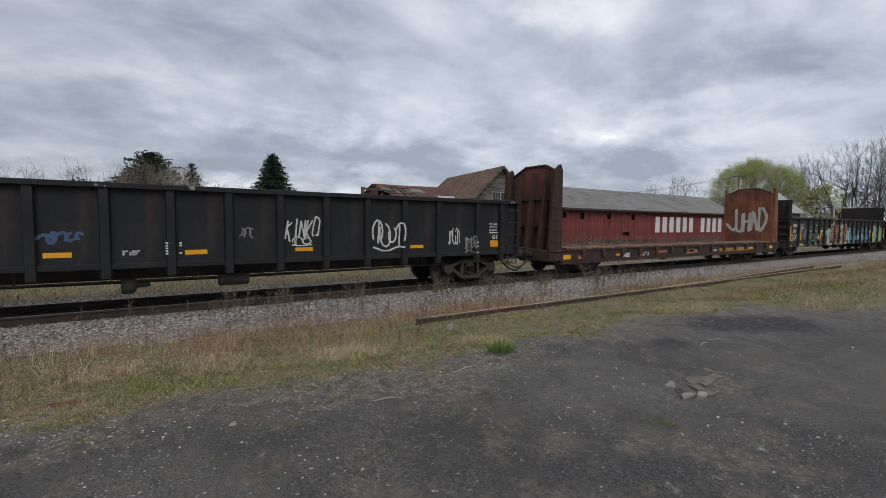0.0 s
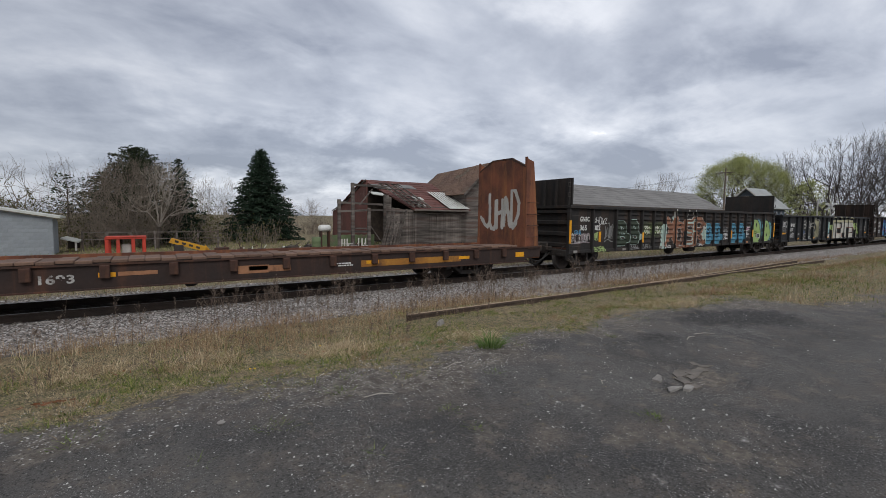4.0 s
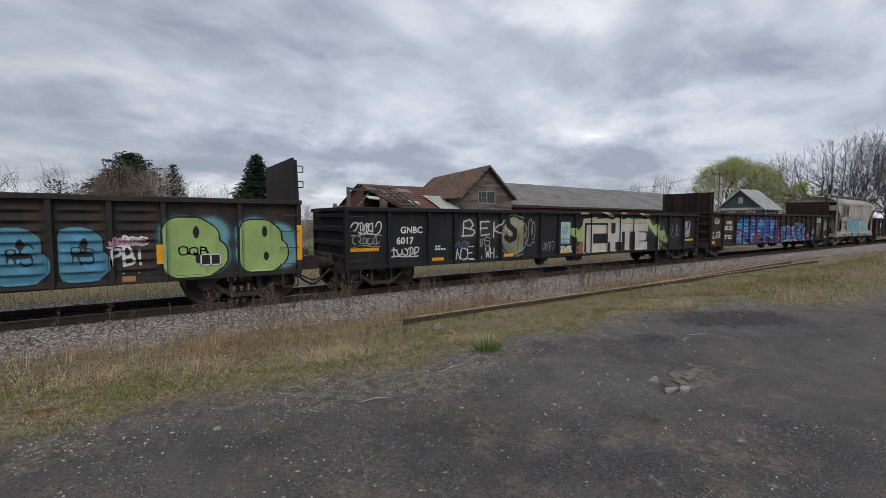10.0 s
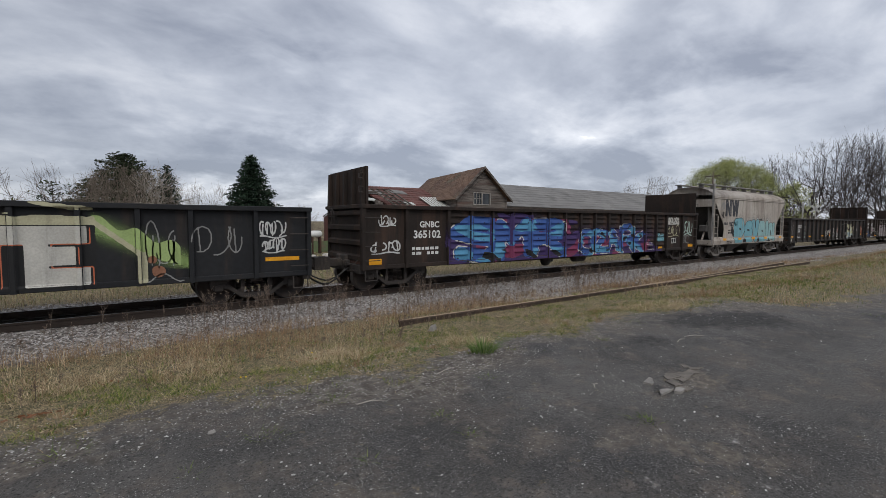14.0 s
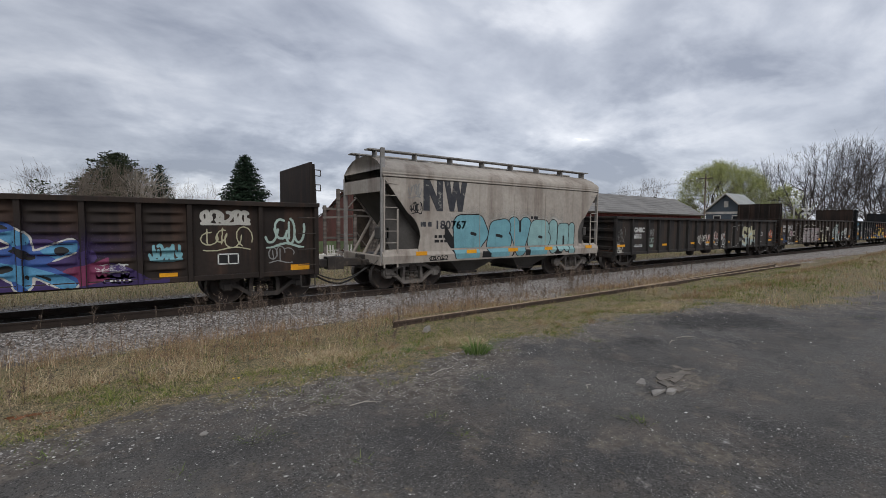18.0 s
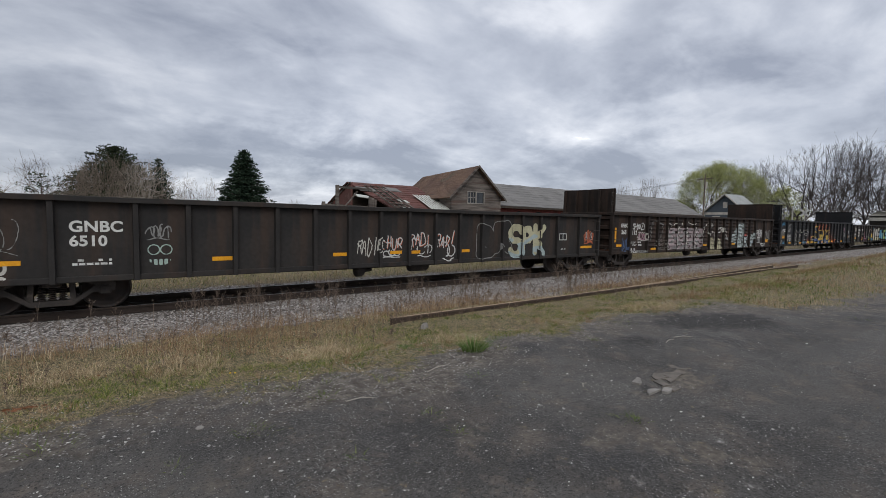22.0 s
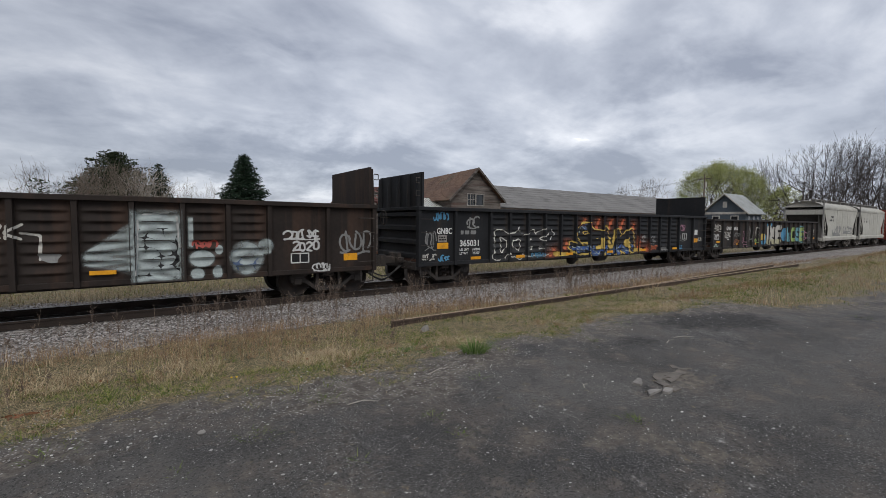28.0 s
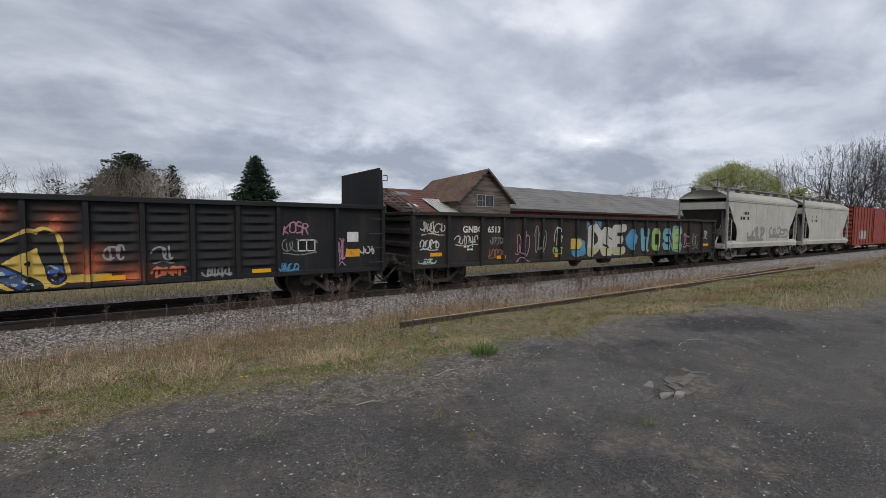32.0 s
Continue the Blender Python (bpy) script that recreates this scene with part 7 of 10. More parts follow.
    graffiti(H, 3.35, 9.05, 0.74, 2.4, [
        ("grey", near([[(3.5, 1.3), (3.45, 2.0), (3.7, 2.3), (4.0, 2.3)], [(4.2, 2.25), (4.6, 2.1), (4.6, 1.7), (4.3, 1.4)], [(4.15, 2.0), (4.15, 1.3)]], 0.02)),
        ("bone", lambda x, z: ((np.abs((x + z * 0.6) % 0.14) < 0.018) | (np.abs((x - z * 0.8) % 0.15) < 0.018)) & (np.hypot((x - 4.45) / 0.62, (z - 1.1) / 0.40) < 1)),
        ("palepink", lambda x, z: (x > 5.1) & (x < 8.9) & (z > 0.82) & (z < 1.95) & (np.abs(((x - 5.1) % 1.02) - 0.5) < 0.38 + 0.05 * ragged(x, z)) & (ragged(x * 2, z * 2.2) > -0.45)),
        ("grey", lambda x, z: (x > 5.1) & (x < 8.9) & (z > 0.8) & (z < 1.9) & (ragged(x * 1.3 + 2, z * 1.8) > 0.25)),
        ("bone", lambda x, z: (x > 5.0) & (x < 8.95) & (np.abs(np.abs(((x - 5.1) % 1.02) - 0.5) - 0.42) < 0.022) & (z > 0.8) & (z < 2.05)),
        ("bone", near([[(5.2, 2.25), (5.5, 2.05), (5.95, 2.2)], [(6.3, 1.95), (6.7, 2.25)], [(7.2, 2.3), (7.8, 2.15), (8.3, 2.25)]], 0.02))],
        "faded white and pink letters over the bulges")
    graffiti(H, 8.95, 12.6, 0.72, 2.44, [
        ("bone", near([[(9.05, 1.3), (9.2, 2.0), (9.5, 2.2)], [(9.72, 2.35), (9.75, 1.7), (9.95, 1.45)], [(9.98, 1.5), (10.3, 1.8), (10.6, 1.6), (10.62, 1.2)]], 0.024)),
        ("cream", lambda x, z: ((np.hypot((x - 10.25) / 0.36, (z - 0.75) / 0.72) < 1) | (np.hypot((x - 11.15) / 0.40, (z - 0.75) / 0.62) < 1)) & (np.sin(x * 22 + z * 30) > -0.75)),
        ("bone", near([[(9.98, 2.1), (10.28, 2.1)], [(9.98, 2.22), (10.28, 2.22)], [(10.06, 1.98), (10.06, 2.35)], [(10.2, 1.98), (10.2, 2.35)]], 0.014)),
        ("bone", near(letters("CRK", 11.0, 1.72, 0.95, 0.3, 0.3, 0.05, 0.05, 18) + [[(11.9, 1.85), (12.2, 1.8), (12.18, 1.3)]], 0.024)),
        ("grey", lambda x, z: (np.hypot((x - 12.3) / 0.3, (z - 1.33) / 0.1) < 1) & (ragged(x * 2, z * 2) > -0.2))], "thin white letters and yellowish shapes")
    def blots(x, z):
        soft = lambda d: np.clip((1 - d) * 5, 0, 1)
        oval = lambda cx, cz, rx, rz: soft(np.hypot((x - cx) / rx, (z - cz) / rz))
        tall = soft(np.maximum(np.abs(x - 14.15) / 0.52, np.abs(z - 1.5) / 0.88)) * (0.78 + 0.3 * ragged(x * 1.7, z * 2.9))
        wedge = soft(np.maximum(np.abs(x - 13.3) / 0.5, np.abs(z - 1.4 - 0.25 * (x - 13.3)) / (0.12 + 0.55 * np.clip(x - 12.8, 0, 1)))) * (0.60 + 0.4 * ragged(x * 0.7, z * 3.6))
        small = np.maximum.reduce([oval(15.05, 1.22, 0.3, 0.22), oval(14.95, 0.86, 0.16, 0.15), oval(15.38, 0.88, 0.12, 0.18), oval(15.42, 1.42, 0.1, 0.13), soft(np.maximum(np.abs(x - 14.82) / 0.06, np.abs(z - 1.85) / 0.38))])
        face = np.maximum(oval(16.05, 1.2, 0.44, 0.46), oval(16.5, 1.48, 0.22, 0.22)) * (0.66 + 0.34 * ragged(x * 1.4, z * 2.2))
        return np.maximum.reduce([tall, wedge, 0.9 * small, face]) * 0.95
    haze(H, 12.6, 16.9, 0.72, 2.44, "frost", blots, "patchy pale blue and white bubble letters", 0.025)
    graffiti(H, 12.7, 16.8, 0.74, 2.38, [
        ("black", lambda x, z: (x > 13.72) & (x < 14.6) & (z > 0.85) & (z < 1.95) & (np.abs(ragged(x * 1.9, z * 1.5)) < 0.09)),
        ("navy", lambda x, z: (np.hypot((x - 16.05) / 0.42, (z - 1.2) / 0.44) < 0.85) & (np.abs(ragged(x * 1.2, z * 1.3)) < 0.09)),
        ("white", near([[(13.75, 0.9), (13.8, 2.1)], [(14.55, 2.2), (14.6, 1.5)], [(13.9, 2.25), (14.4, 2.3)]], 0.022))], "black and white scribbles over the pale paint", 0.016)
    tag(H, 14.88, 1.46, 0.48, 0.2, "red", "red scribble", 106, 0.022, 4)
    tag(H, 16.98, 1.66, 0.95, 0.26, "white", "white painted word, left unread", 107, 0.026, 5); word(H, "2020", 17.2, 1.36, 0.7, 0.22, "white", "white painted figures", 0.026, 0.04, 0.05, 19)
    frame_sign(H, 17.14, 1.0, 0.5, 0.28); tag(H, 17.75, 0.78, 0.42, 0.22, "white", "", 108, 0.02, 4)
    tag(H, 18.55, 1.25, 0.9, 0.6, "grey", "grey smeared tag", 109, 0.03, 3)

    I = corrugated("gondola_car", 151.6, 19.75, BLACK, "black ribbed gondola with fiery yellow graffiti and raised ends")
    for a, z, w, h, y in ((0.81, 1.26, 0.46, 0.2, None), (2.25, 0.85, 0.46, 0.1, None), (4.40, 0.83, 0.46, 0.1, 0.04), (7.30, 0.83, 0.45, 0.1, 0.04), (10.17, 0.83, 0.46, 0.1, 0.04), (12.98, 0.83, 0.46, 0.1, 0.04), (16.02, 0.83, 0.46, 0.1, 0.04), (18.54, 1.15, 0.42, 0.22, None)):
        plate(I, a, z, w, h, y=y)
    text(I, "GNBC", 0.79, 1.76, 0.20, label="white reporting mark", stretch=0.8); text(I, "365031", 1.75, 1.33, 0.21)
    text(I, "LD LMT    187800", 1.75, 1.17, 0.085); text(I, "LT WT      75200", 1.75, 1.04, 0.085)
    part("placard", MB().box(0.84, 1.20, RECESS - 0.008, RECESS, 1.48, 1.72), CONCRETE, I, "pale placard"); bars(I, 0.88, 1.52, 0.28, 0.16, 2, SP["black"], y=RECESS - 0.012, seed=3)
    bars(I, 1.8, 1.68, 0.85, 0.22, 1, SP["grey"], seed=111, label="ghost of painted-over company letters")
    tag(I, 0.66, 2.2, 0.6, 0.28, "sky", "bright blue tag", 111, 0.026, 5); tag(I, 0.34, 1.3, 0.42, 0.6, "grey", "", 112, 0.016, 4); tag(I, 0.2, 0.88, 0.58, 0.22, "bone", "", 113, 0.02, 4); tag(I, 0.88, 0.84, 0.48, 0.2, "sky", "", 114, 0.022, 4)
    tag(I, 2.1, 1.98, 0.5, 0.4, "grey", "smeared white patch", 115, 0.03, 2)
    ol = letters("DOSE", 3.45, 0.98, 2.75, 0.74, 0.2, 0.0, 0.06, 20)
    haze(I, 3.05, 6.7, 0.74, 2.05, "grey", lambda x, z: 0.6 * np.exp(-np.abs(seg_dist(x, z, ol) - 0.14) / 0.035), "pale overspray round the outlines")
    graffiti(I, 3.1, 6.7, 0.74, 2.05, [("bone", lambda x, z: (np.abs(seg_dist(x, z, ol) - 0.14) < 0.019) & (ragged(x * 0.7, z) > -0.55)), ("white", near([[(6.35, 1.9), (6.6, 1.75), (6.35, 1.5)], [(4.45, 1.85), (4.6, 2.0)]], 0.018)), ("sky", near(scrawl(5.3, 0.8, 0.7, 0.2, 6, 116), 0.016))], "pale outlined bubble letters", 0.015)
    ev = letters("SEUK", 8.2, 0.92, 3.75, 1.0, 0.16, 0.0, 0.045, 24) + [[(12.15, 1.75), (12.3, 0.95)], [(8.25, 1.0), (7.7, 1.2)]]
    glowing = [[(8.35, 2.0), (8.55, 2.25)], [(9.4, 2.0), (9.55, 2.25)], [(10.35, 2.0), (10.5, 2.25)], [(11.25, 2.0), (11.4, 2.25)], [(12.25, 1.9), (12.35, 2.1)]]
    haze(I, 7.7, 13.2, 1.5, 2.56, "orange", fade(glowing, 0.06, 0.085, 1.2), "orange flames fading upwards")
    haze(I, 5.9, 8.2, 0.72, 1.6, "orange", fade([[(6.3, 0.85), (6.6, 1.0)], [(7.3, 1.15), (7.4, 1.3)]], 0.06, 0.10, 1.1), "orange spray fading out")
    haze(I, 12.3, 14.0, 0.74, 1.7, "orange", fade([[(12.8, 1.05), (12.9, 1.3)], [(13.4, 0.85), (13.6, 0.9)]], 0.05, 0.13, 1.1), "orange spray fading out")
    graffiti(I, 6.2, 13.9, 0.72, 2.56, [
        ("yellow", lambda x, z: (x > 6.6) & (x < 7.5) & (z < 0.98 + 0.05 * np.sin(x * 5)) & (z > 0.80)),
        ("yellow", lambda x, z: seg_dist(x, z, ev) < 0.225 + 0.03 * ragged(x, z)), ("yellow", lambda x, z: (x > 12.3) & (x < 13.2) & (z < 0.98) & (z > 0.82)),
        ("yellow", lambda x, z: (seg_dist(x, z, ev) < 0.34) & (z > 0.85) & (z < 1.55) & (x > 9.3) & (x < 12.3)),
        ("black", lambda x, z: seg_dist(x, z, ev) < 0.165 + 0.02 * ragged(x + 1, z)),
        ("navy", lambda x, z: (seg_dist(x, z, ev) < 0.13) & ((z < 1.2) | (x < 8.7) & (z > 1.6)) & (ragged(x, z, 0.8) > -0.1)),
        ("blue", lambda x, z: (seg_dist(x, z, ev) < 0.12) & (z < 1.25) & (ragged(x * 2.6, z * 2.6) > 0.2)),
        ("paleblue", lambda x, z: (seg_dist(x, z, ev) < 0.11) & ((z < 1.2) | (x < 8.7) & (z > 1.7)) & (ragged(x * 4.2, z * 4.2) > 0.5)),
        ("red", lambda x, z: (np.abs(np.hypot(x - 9.0, (z - 2.1)) - 0.06) < 0.03) | (np.hypot(x - 12.35, (z - 2.05)) < 0.06))],
        "fiery yellow, black and blue letters", 0.02)
    tag(I, 13.1, 1.25, 0.35, 0.35, "grey", "", 117, 0.02, 2); tag(I, 13.95, 1.2, 0.4, 0.4, "grey", "", 118, 0.02, 2); tag(I, 13.95, 0.86, 0.6, 0.22, "orange", "", 119, 0.026, 4); tag(I, 14.95, 0.78, 0.62, 0.25, "grey", "", 120, 0.022, 4)
    word(I, "KOSR", 16.82, 1.82, 0.62, 0.26, "pink", "pale pink tag", 0.018, 0.06, 0.05, 22); frame_sign(I, 17.18, 1.34, 0.48, 0.32); tag(I, 16.8, 1.3, 0.9, 0.4, "grey", "", 121, 0.014, 4); tag(I, 16.7, 0.85, 0.5, 0.2, "sky", "", 122, 0.018, 4)
    part("placard", MB().box(18.58, 18.92, RECESS - 0.008, RECESS, 1.58, 1.86), WHITE, I, "white placard"); tag(I, 19.0, 1.2, 0.4, 0.24, "bone", "", 123, 0.018, 3); tag(I, 18.3, 1.0, 0.24, 0.7, "pink", "", 124, 0.016, 2)

    J = plain("gondola_car", 172.25, 19.85, BLACK2, "worn black gondola with bright mixed graffiti")
    for a, z, w in ((0.75, 1.06, 0.46), (3.6, 0.88, 0.42), (6.65, 0.84, 0.42), (12.9, 0.88, 0.42), (18.5, 1.06, 0.8)): plate(J, a, z, w, 0.12)
    text(J, "GNBC", 2.05, 1.84, 0.22, label="white reporting mark"); text(J, "6513", 3.15, 1.84, 0.21)
    tag(J, 0.4, 1.8, 0.9, 0.4, "bone", "white scrawled tag", 131, 0.018, 5); tag(J, 0.35, 1.3, 0.7, 0.3, "white", "", 132, 0.02, 4); tag(J, 0.35, 0.84, 0.6, 0.16, "mint", "", 133, 0.016, 4)
    tag(J, 1.75, 1.42, 0.95, 0.34, "bone", "white blackletter-style tag", 134, 0.018, 6); bars(J, 2.1, 1.2, 0.4, 0.2, 2, seed=131); tag(J, 3.3, 1.4, 0.5, 0.3, "grey", "", 135, 0.014, 4); tag(J, 3.2, 0.95, 0.6, 0.3, "rust", "", 136, 0.02, 4)
    tag(J, 4.5, 0.88, 0.7, 1.0, "pink", "faint pinkish scrawl", 137, 0.018, 3); tag(J, 5.5, 1.0, 0.6, 1.1, "grey", "", 138, 0.018, 3); tag(J, 6.62, 1.3, 0.5, 0.8, "bone", "", 139, 0.018, 2); tag(J, 6.55, 1.0, 0.55, 0.25, "green", "", 140, 0.018, 4)
    dse = letters("DSE", 8.85, 0.98, 2.4, 0.98, 0.3, 0, 0.03, 23)
    graffiti(J, 7.4, 12.5, 0.80, 2.3, [
        ("sky", lambda x, z: (np.hypot((x - 8.1) / 0.5, (z - 1.2) / 0.4) < 1 + 0.15 * ragged(x, z)) | (np.hypot((x - 11.9) / 0.42, (z - 1.45) / 0.45) < 1 + 0.2 * ragged(x, z)) | (np.abs(x - 9.1) < 0.5) & (z > 1.9) & (ragged(x, z) > -0.3) | (np.abs(x - 11.2) < 0.3) & (z > 1.9) & (z < 2.2)),
        ("yellow", lambda x, z: (np.abs(z - 1.35) < 0.26) & (x > 7.6) & (x < 8.35) & (np.abs(z - 1.35) < (8.4 - x) * 0.8)),
        ("black", lambda x, z: (np.abs(np.abs(z - 1.35) - 0.25) < 0.02) & (x > 7.6) & (x < 8.2)),
        ("black", near(dse, 0.215)), ("bone", near(dse, 0.18)), ("cream", lambda x, z: (seg_dist(x, z, dse) < 0.175) & (z < 1.15))],
        "huge white letters with pale blue and yellow", 0.022)
    for ch, a, c in (("W", 12.72, "teal"), ("O", 13.7, "green"), ("S", 14.68, "teal"), ("E", 15.66, "lime")):
        bubble(J, ch, a, 1.06, 0.5, 0.82, c, "black", "bright block letter", 0.14, 0.025, 0.0, 1, glow="teal" if c == "lime" else None)
    tag(J, 16.6, 1.1, 0.4, 0.7, "pink", "", 141, 0.03, 2); tag(J, 17.5, 1.0, 0.6, 0.7, "grey", "", 142, 0.016, 3); tag(J, 18.6, 1.5, 0.5, 0.4, "bone", "", 143, 0.018, 3)

    K = hopper("covered_hopper_car", 193.6, 10.95, GREYC, "clean pale grey covered hopper", top=3.62, ridge=4.4)
    bars(K, 1.7, 2.5, 1.2, 0.6, 2, SP["black"], seed=141, label="dark stencilled marks"); tag(K, 2.9, 1.35, 2.2, 0.8, "grey", "grey smeared graffiti", 144, 0.12, 4); tag(K, 6.2, 1.5, 3.0, 0.6, "grey", "", 145, 0.08, 5)
    Lh = hopper("covered_hopper_car", 205.95, 10.95, GREYC, "clean pale grey covered hopper", top=3.62, ridge=4.4)
    bars(Lh, 1.7, 2.5, 1.2, 0.6, 2, SP["black"], seed=142, label="dark stencilled marks")
    boxcar(218.3)


build_train()

# ---- buildings beyond the track ----
LOW = -0.42     # ground level behind the track


def boards(mb, a0, a1, z0, z1, put, holes=(), step=0.17, top=None, seed=0):
    """Horizontal weatherboards along a to a1; put turns (along, out, z) into a place; top gives the height of the wall along it."""
    rs = np.random.default_rng(seed)
    z = z0
    while z < z1:
        zt = z + step
        spans = [(a0, a1)]
        if top:
            inside = [a for a in np.linspace(a0, a1, 60) if top(a) > z + step * 0.4]
            if not inside: break
            spans = [(min(inside), max(inside))]
        for h0, h1, hz0, hz1 in holes:
            if hz0 < zt - 0.03 and hz1 > z + 0.03:
                nxt = []
                for s0, s1 in spans:
                    if h0 > s0: nxt.append((s0, min(h0, s1)))
                    if h1 < s1: nxt.append((max(h1, s0), s1))
                spans = [s for s in nxt if s[1] - s[0] > 0.05]
        for s0, s1 in spans:
            a = s0
            while a < s1 - 0.01:
                b = min(s1, a + rs.uniform(1.6, 3.6))
                if s1 - b < 0.5: b = s1
                if rs.random() > 0.02:
                    w, t = rs.uniform(-0.006, 0.006), rs.uniform(-0.008, 0.008)
                    V = [put(a, 0.035 + w, z + t), put(b - 0.006, 0.035 + w, z - t), put(b - 0.006, 0.008, zt - t), put(a, 0.008, zt + t),
                         put(a, -0.02, z), put(b, -0.02, z), put(b, -0.02, zt), put(a, -0.02, zt)]
                    mb.faces(V, [(0, 1, 2, 3), (0, 4, 5, 1), (1, 5, 6, 2), (3, 7, 4, 0)])
                a = b
        z = zt
    return mb


def courses(mb, p00, p10, p01, p11, n, thick=0.03, seed=0, cols=10, wave=0.02):
    """Roof covering between four corners (eave start, eave end, ridge start, ridge end) in n overlapping courses."""
    rs = np.random.default_rng(seed)
    p00, p10, p01, p11 = [Vector(p) for p in (p00, p10, p01, p11)]
    nrm = (p10 - p00).cross(p01 - p00).normalized()
    if nrm.z < 0: nrm = -nrm
    sag = rs.normal(0, wave, (n + 2, cols + 1))
    for k in range(n):
        for c in range(cols):
            def at(u, v, lift):
                e, r = p00.lerp(p10, u), p01.lerp(p11, u)
                return e.lerp(r, v) + nrm * lift
            u0, u1, v0, v1 = c / cols, (c + 1) / cols, k / n, (k + 1) / n
            l = [thick + sag[k][c] * 0.5, thick + sag[k][c + 1] * 0.5, sag[k + 1][c + 1] * 0.5 + 0.004, sag[k + 1][c] * 0.5 + 0.004]
            V = [at(u0, v0, l[0]), at(u1, v0, l[1]), at(u1, v1, l[2]), at(u0, v1, l[3]), at(u0, v0, -0.03), at(u1, v0, -0.03)]
            mb.faces(V, [(0, 1, 2, 3), (4, 5, 1, 0)])
    V = [p00 - nrm * 0.08, p10 - nrm * 0.08, p11 - nrm * 0.08, p01 - nrm * 0.08, p00, p10, p11, p01]
    return mb.faces(V, [(0, 1, 2, 3), (0, 1, 5, 4), (1, 2, 6, 5), (3, 0, 4, 7)])


def window(parent, put, a0, a1, z0, z1, cols=2, name="window", open_half=False):
    w = new(name); w.parent = parent
    tagged(w, "small window with peeling white frame")
    fr = MB()

    def bar(b0, b1, c0, c1, o0=0.0, o1=0.07):
        V = [put(b, o, c) for b in (b0, b1) for o in (o0, o1) for c in (c0, c1)]
        fr.faces(V, [(0, 1, 3, 2), (4, 6, 7, 5), (0, 4, 5, 1), (2, 3, 7, 6), (0, 2, 6, 4), (1, 5, 7, 3)])
    t = 0.08
    bar(a0 - t, a1 + t, z1, z1 + t); bar(a0 - t, a1 + t, z0 - t, z0); bar(a0 - t, a0, z0, z1); bar(a1, a1 + t, z0, z1)
    m = (a0 + a1) / 2
    bar(m - 0.05, m + 0.05, z0, z1)
    bar(a0, m, (z0 + z1) / 2 - 0.02, (z0 + z1) / 2 + 0.02, 0.0, 0.03)
    for k in range(1, cols + 1): bar(a0 + (m - a0) * k / (cols + 1) - 0.02, a0 + (m - a0) * k / (cols + 1) + 0.02, z0, z1, 0.0, 0.03)
    part("window_frame", fr, OLDTRIM, w)
    for b0, b1 in ((a0, m - 0.05), (m + 0.05, a1)):
        V = [put(b0, -0.02, z0), put(b1, -0.02, z0), put(b1, -0.02, z1), put(b0, -0.02, z1), put(b0, -0.05, z0), put(b1, -0.05, z0), put(b1, -0.05, z1), put(b0, -0.05, z1)]
        part("pane", MB().faces(V, [(0, 1, 2, 3), (4, 7, 6, 5), (0, 4, 5, 1), (2, 6, 7, 3)]), GLASS, w, "dark pane")


def plank_door(parent, a0, a1, z0, z1, y, n, seed, label):
    d = new("barn_door"); d.parent = parent
    tagged(d, label)
    rs = np.random.default_rng(seed)
    w = (a1 - a0) / n
    for k in range(n):
        part("plank", MB().box(a0 + k * w + 0.01, a0 + (k + 1) * w - 0.006, y - 0.05 - rs.uniform(0, 0.012), y, z0 + rs.uniform(0, 0.12), z1 - rs.uniform(0, 0.06)), GREYWOOD, d)
    part("rail", MB().box(a0 - 0.05, a1 + 0.05, y - 0.09, y - 0.06, z0 + (z1 - z0) * 0.45, z0 + (z1 - z0) * 0.45 + 0.13), GREYWOOD, d)
    part("track_bar", MB().box(a0 - 0.3, a1 + 0.3, y - 0.12, y - 0.05, z1, z1 + 0.12), GREYWOOD, d)


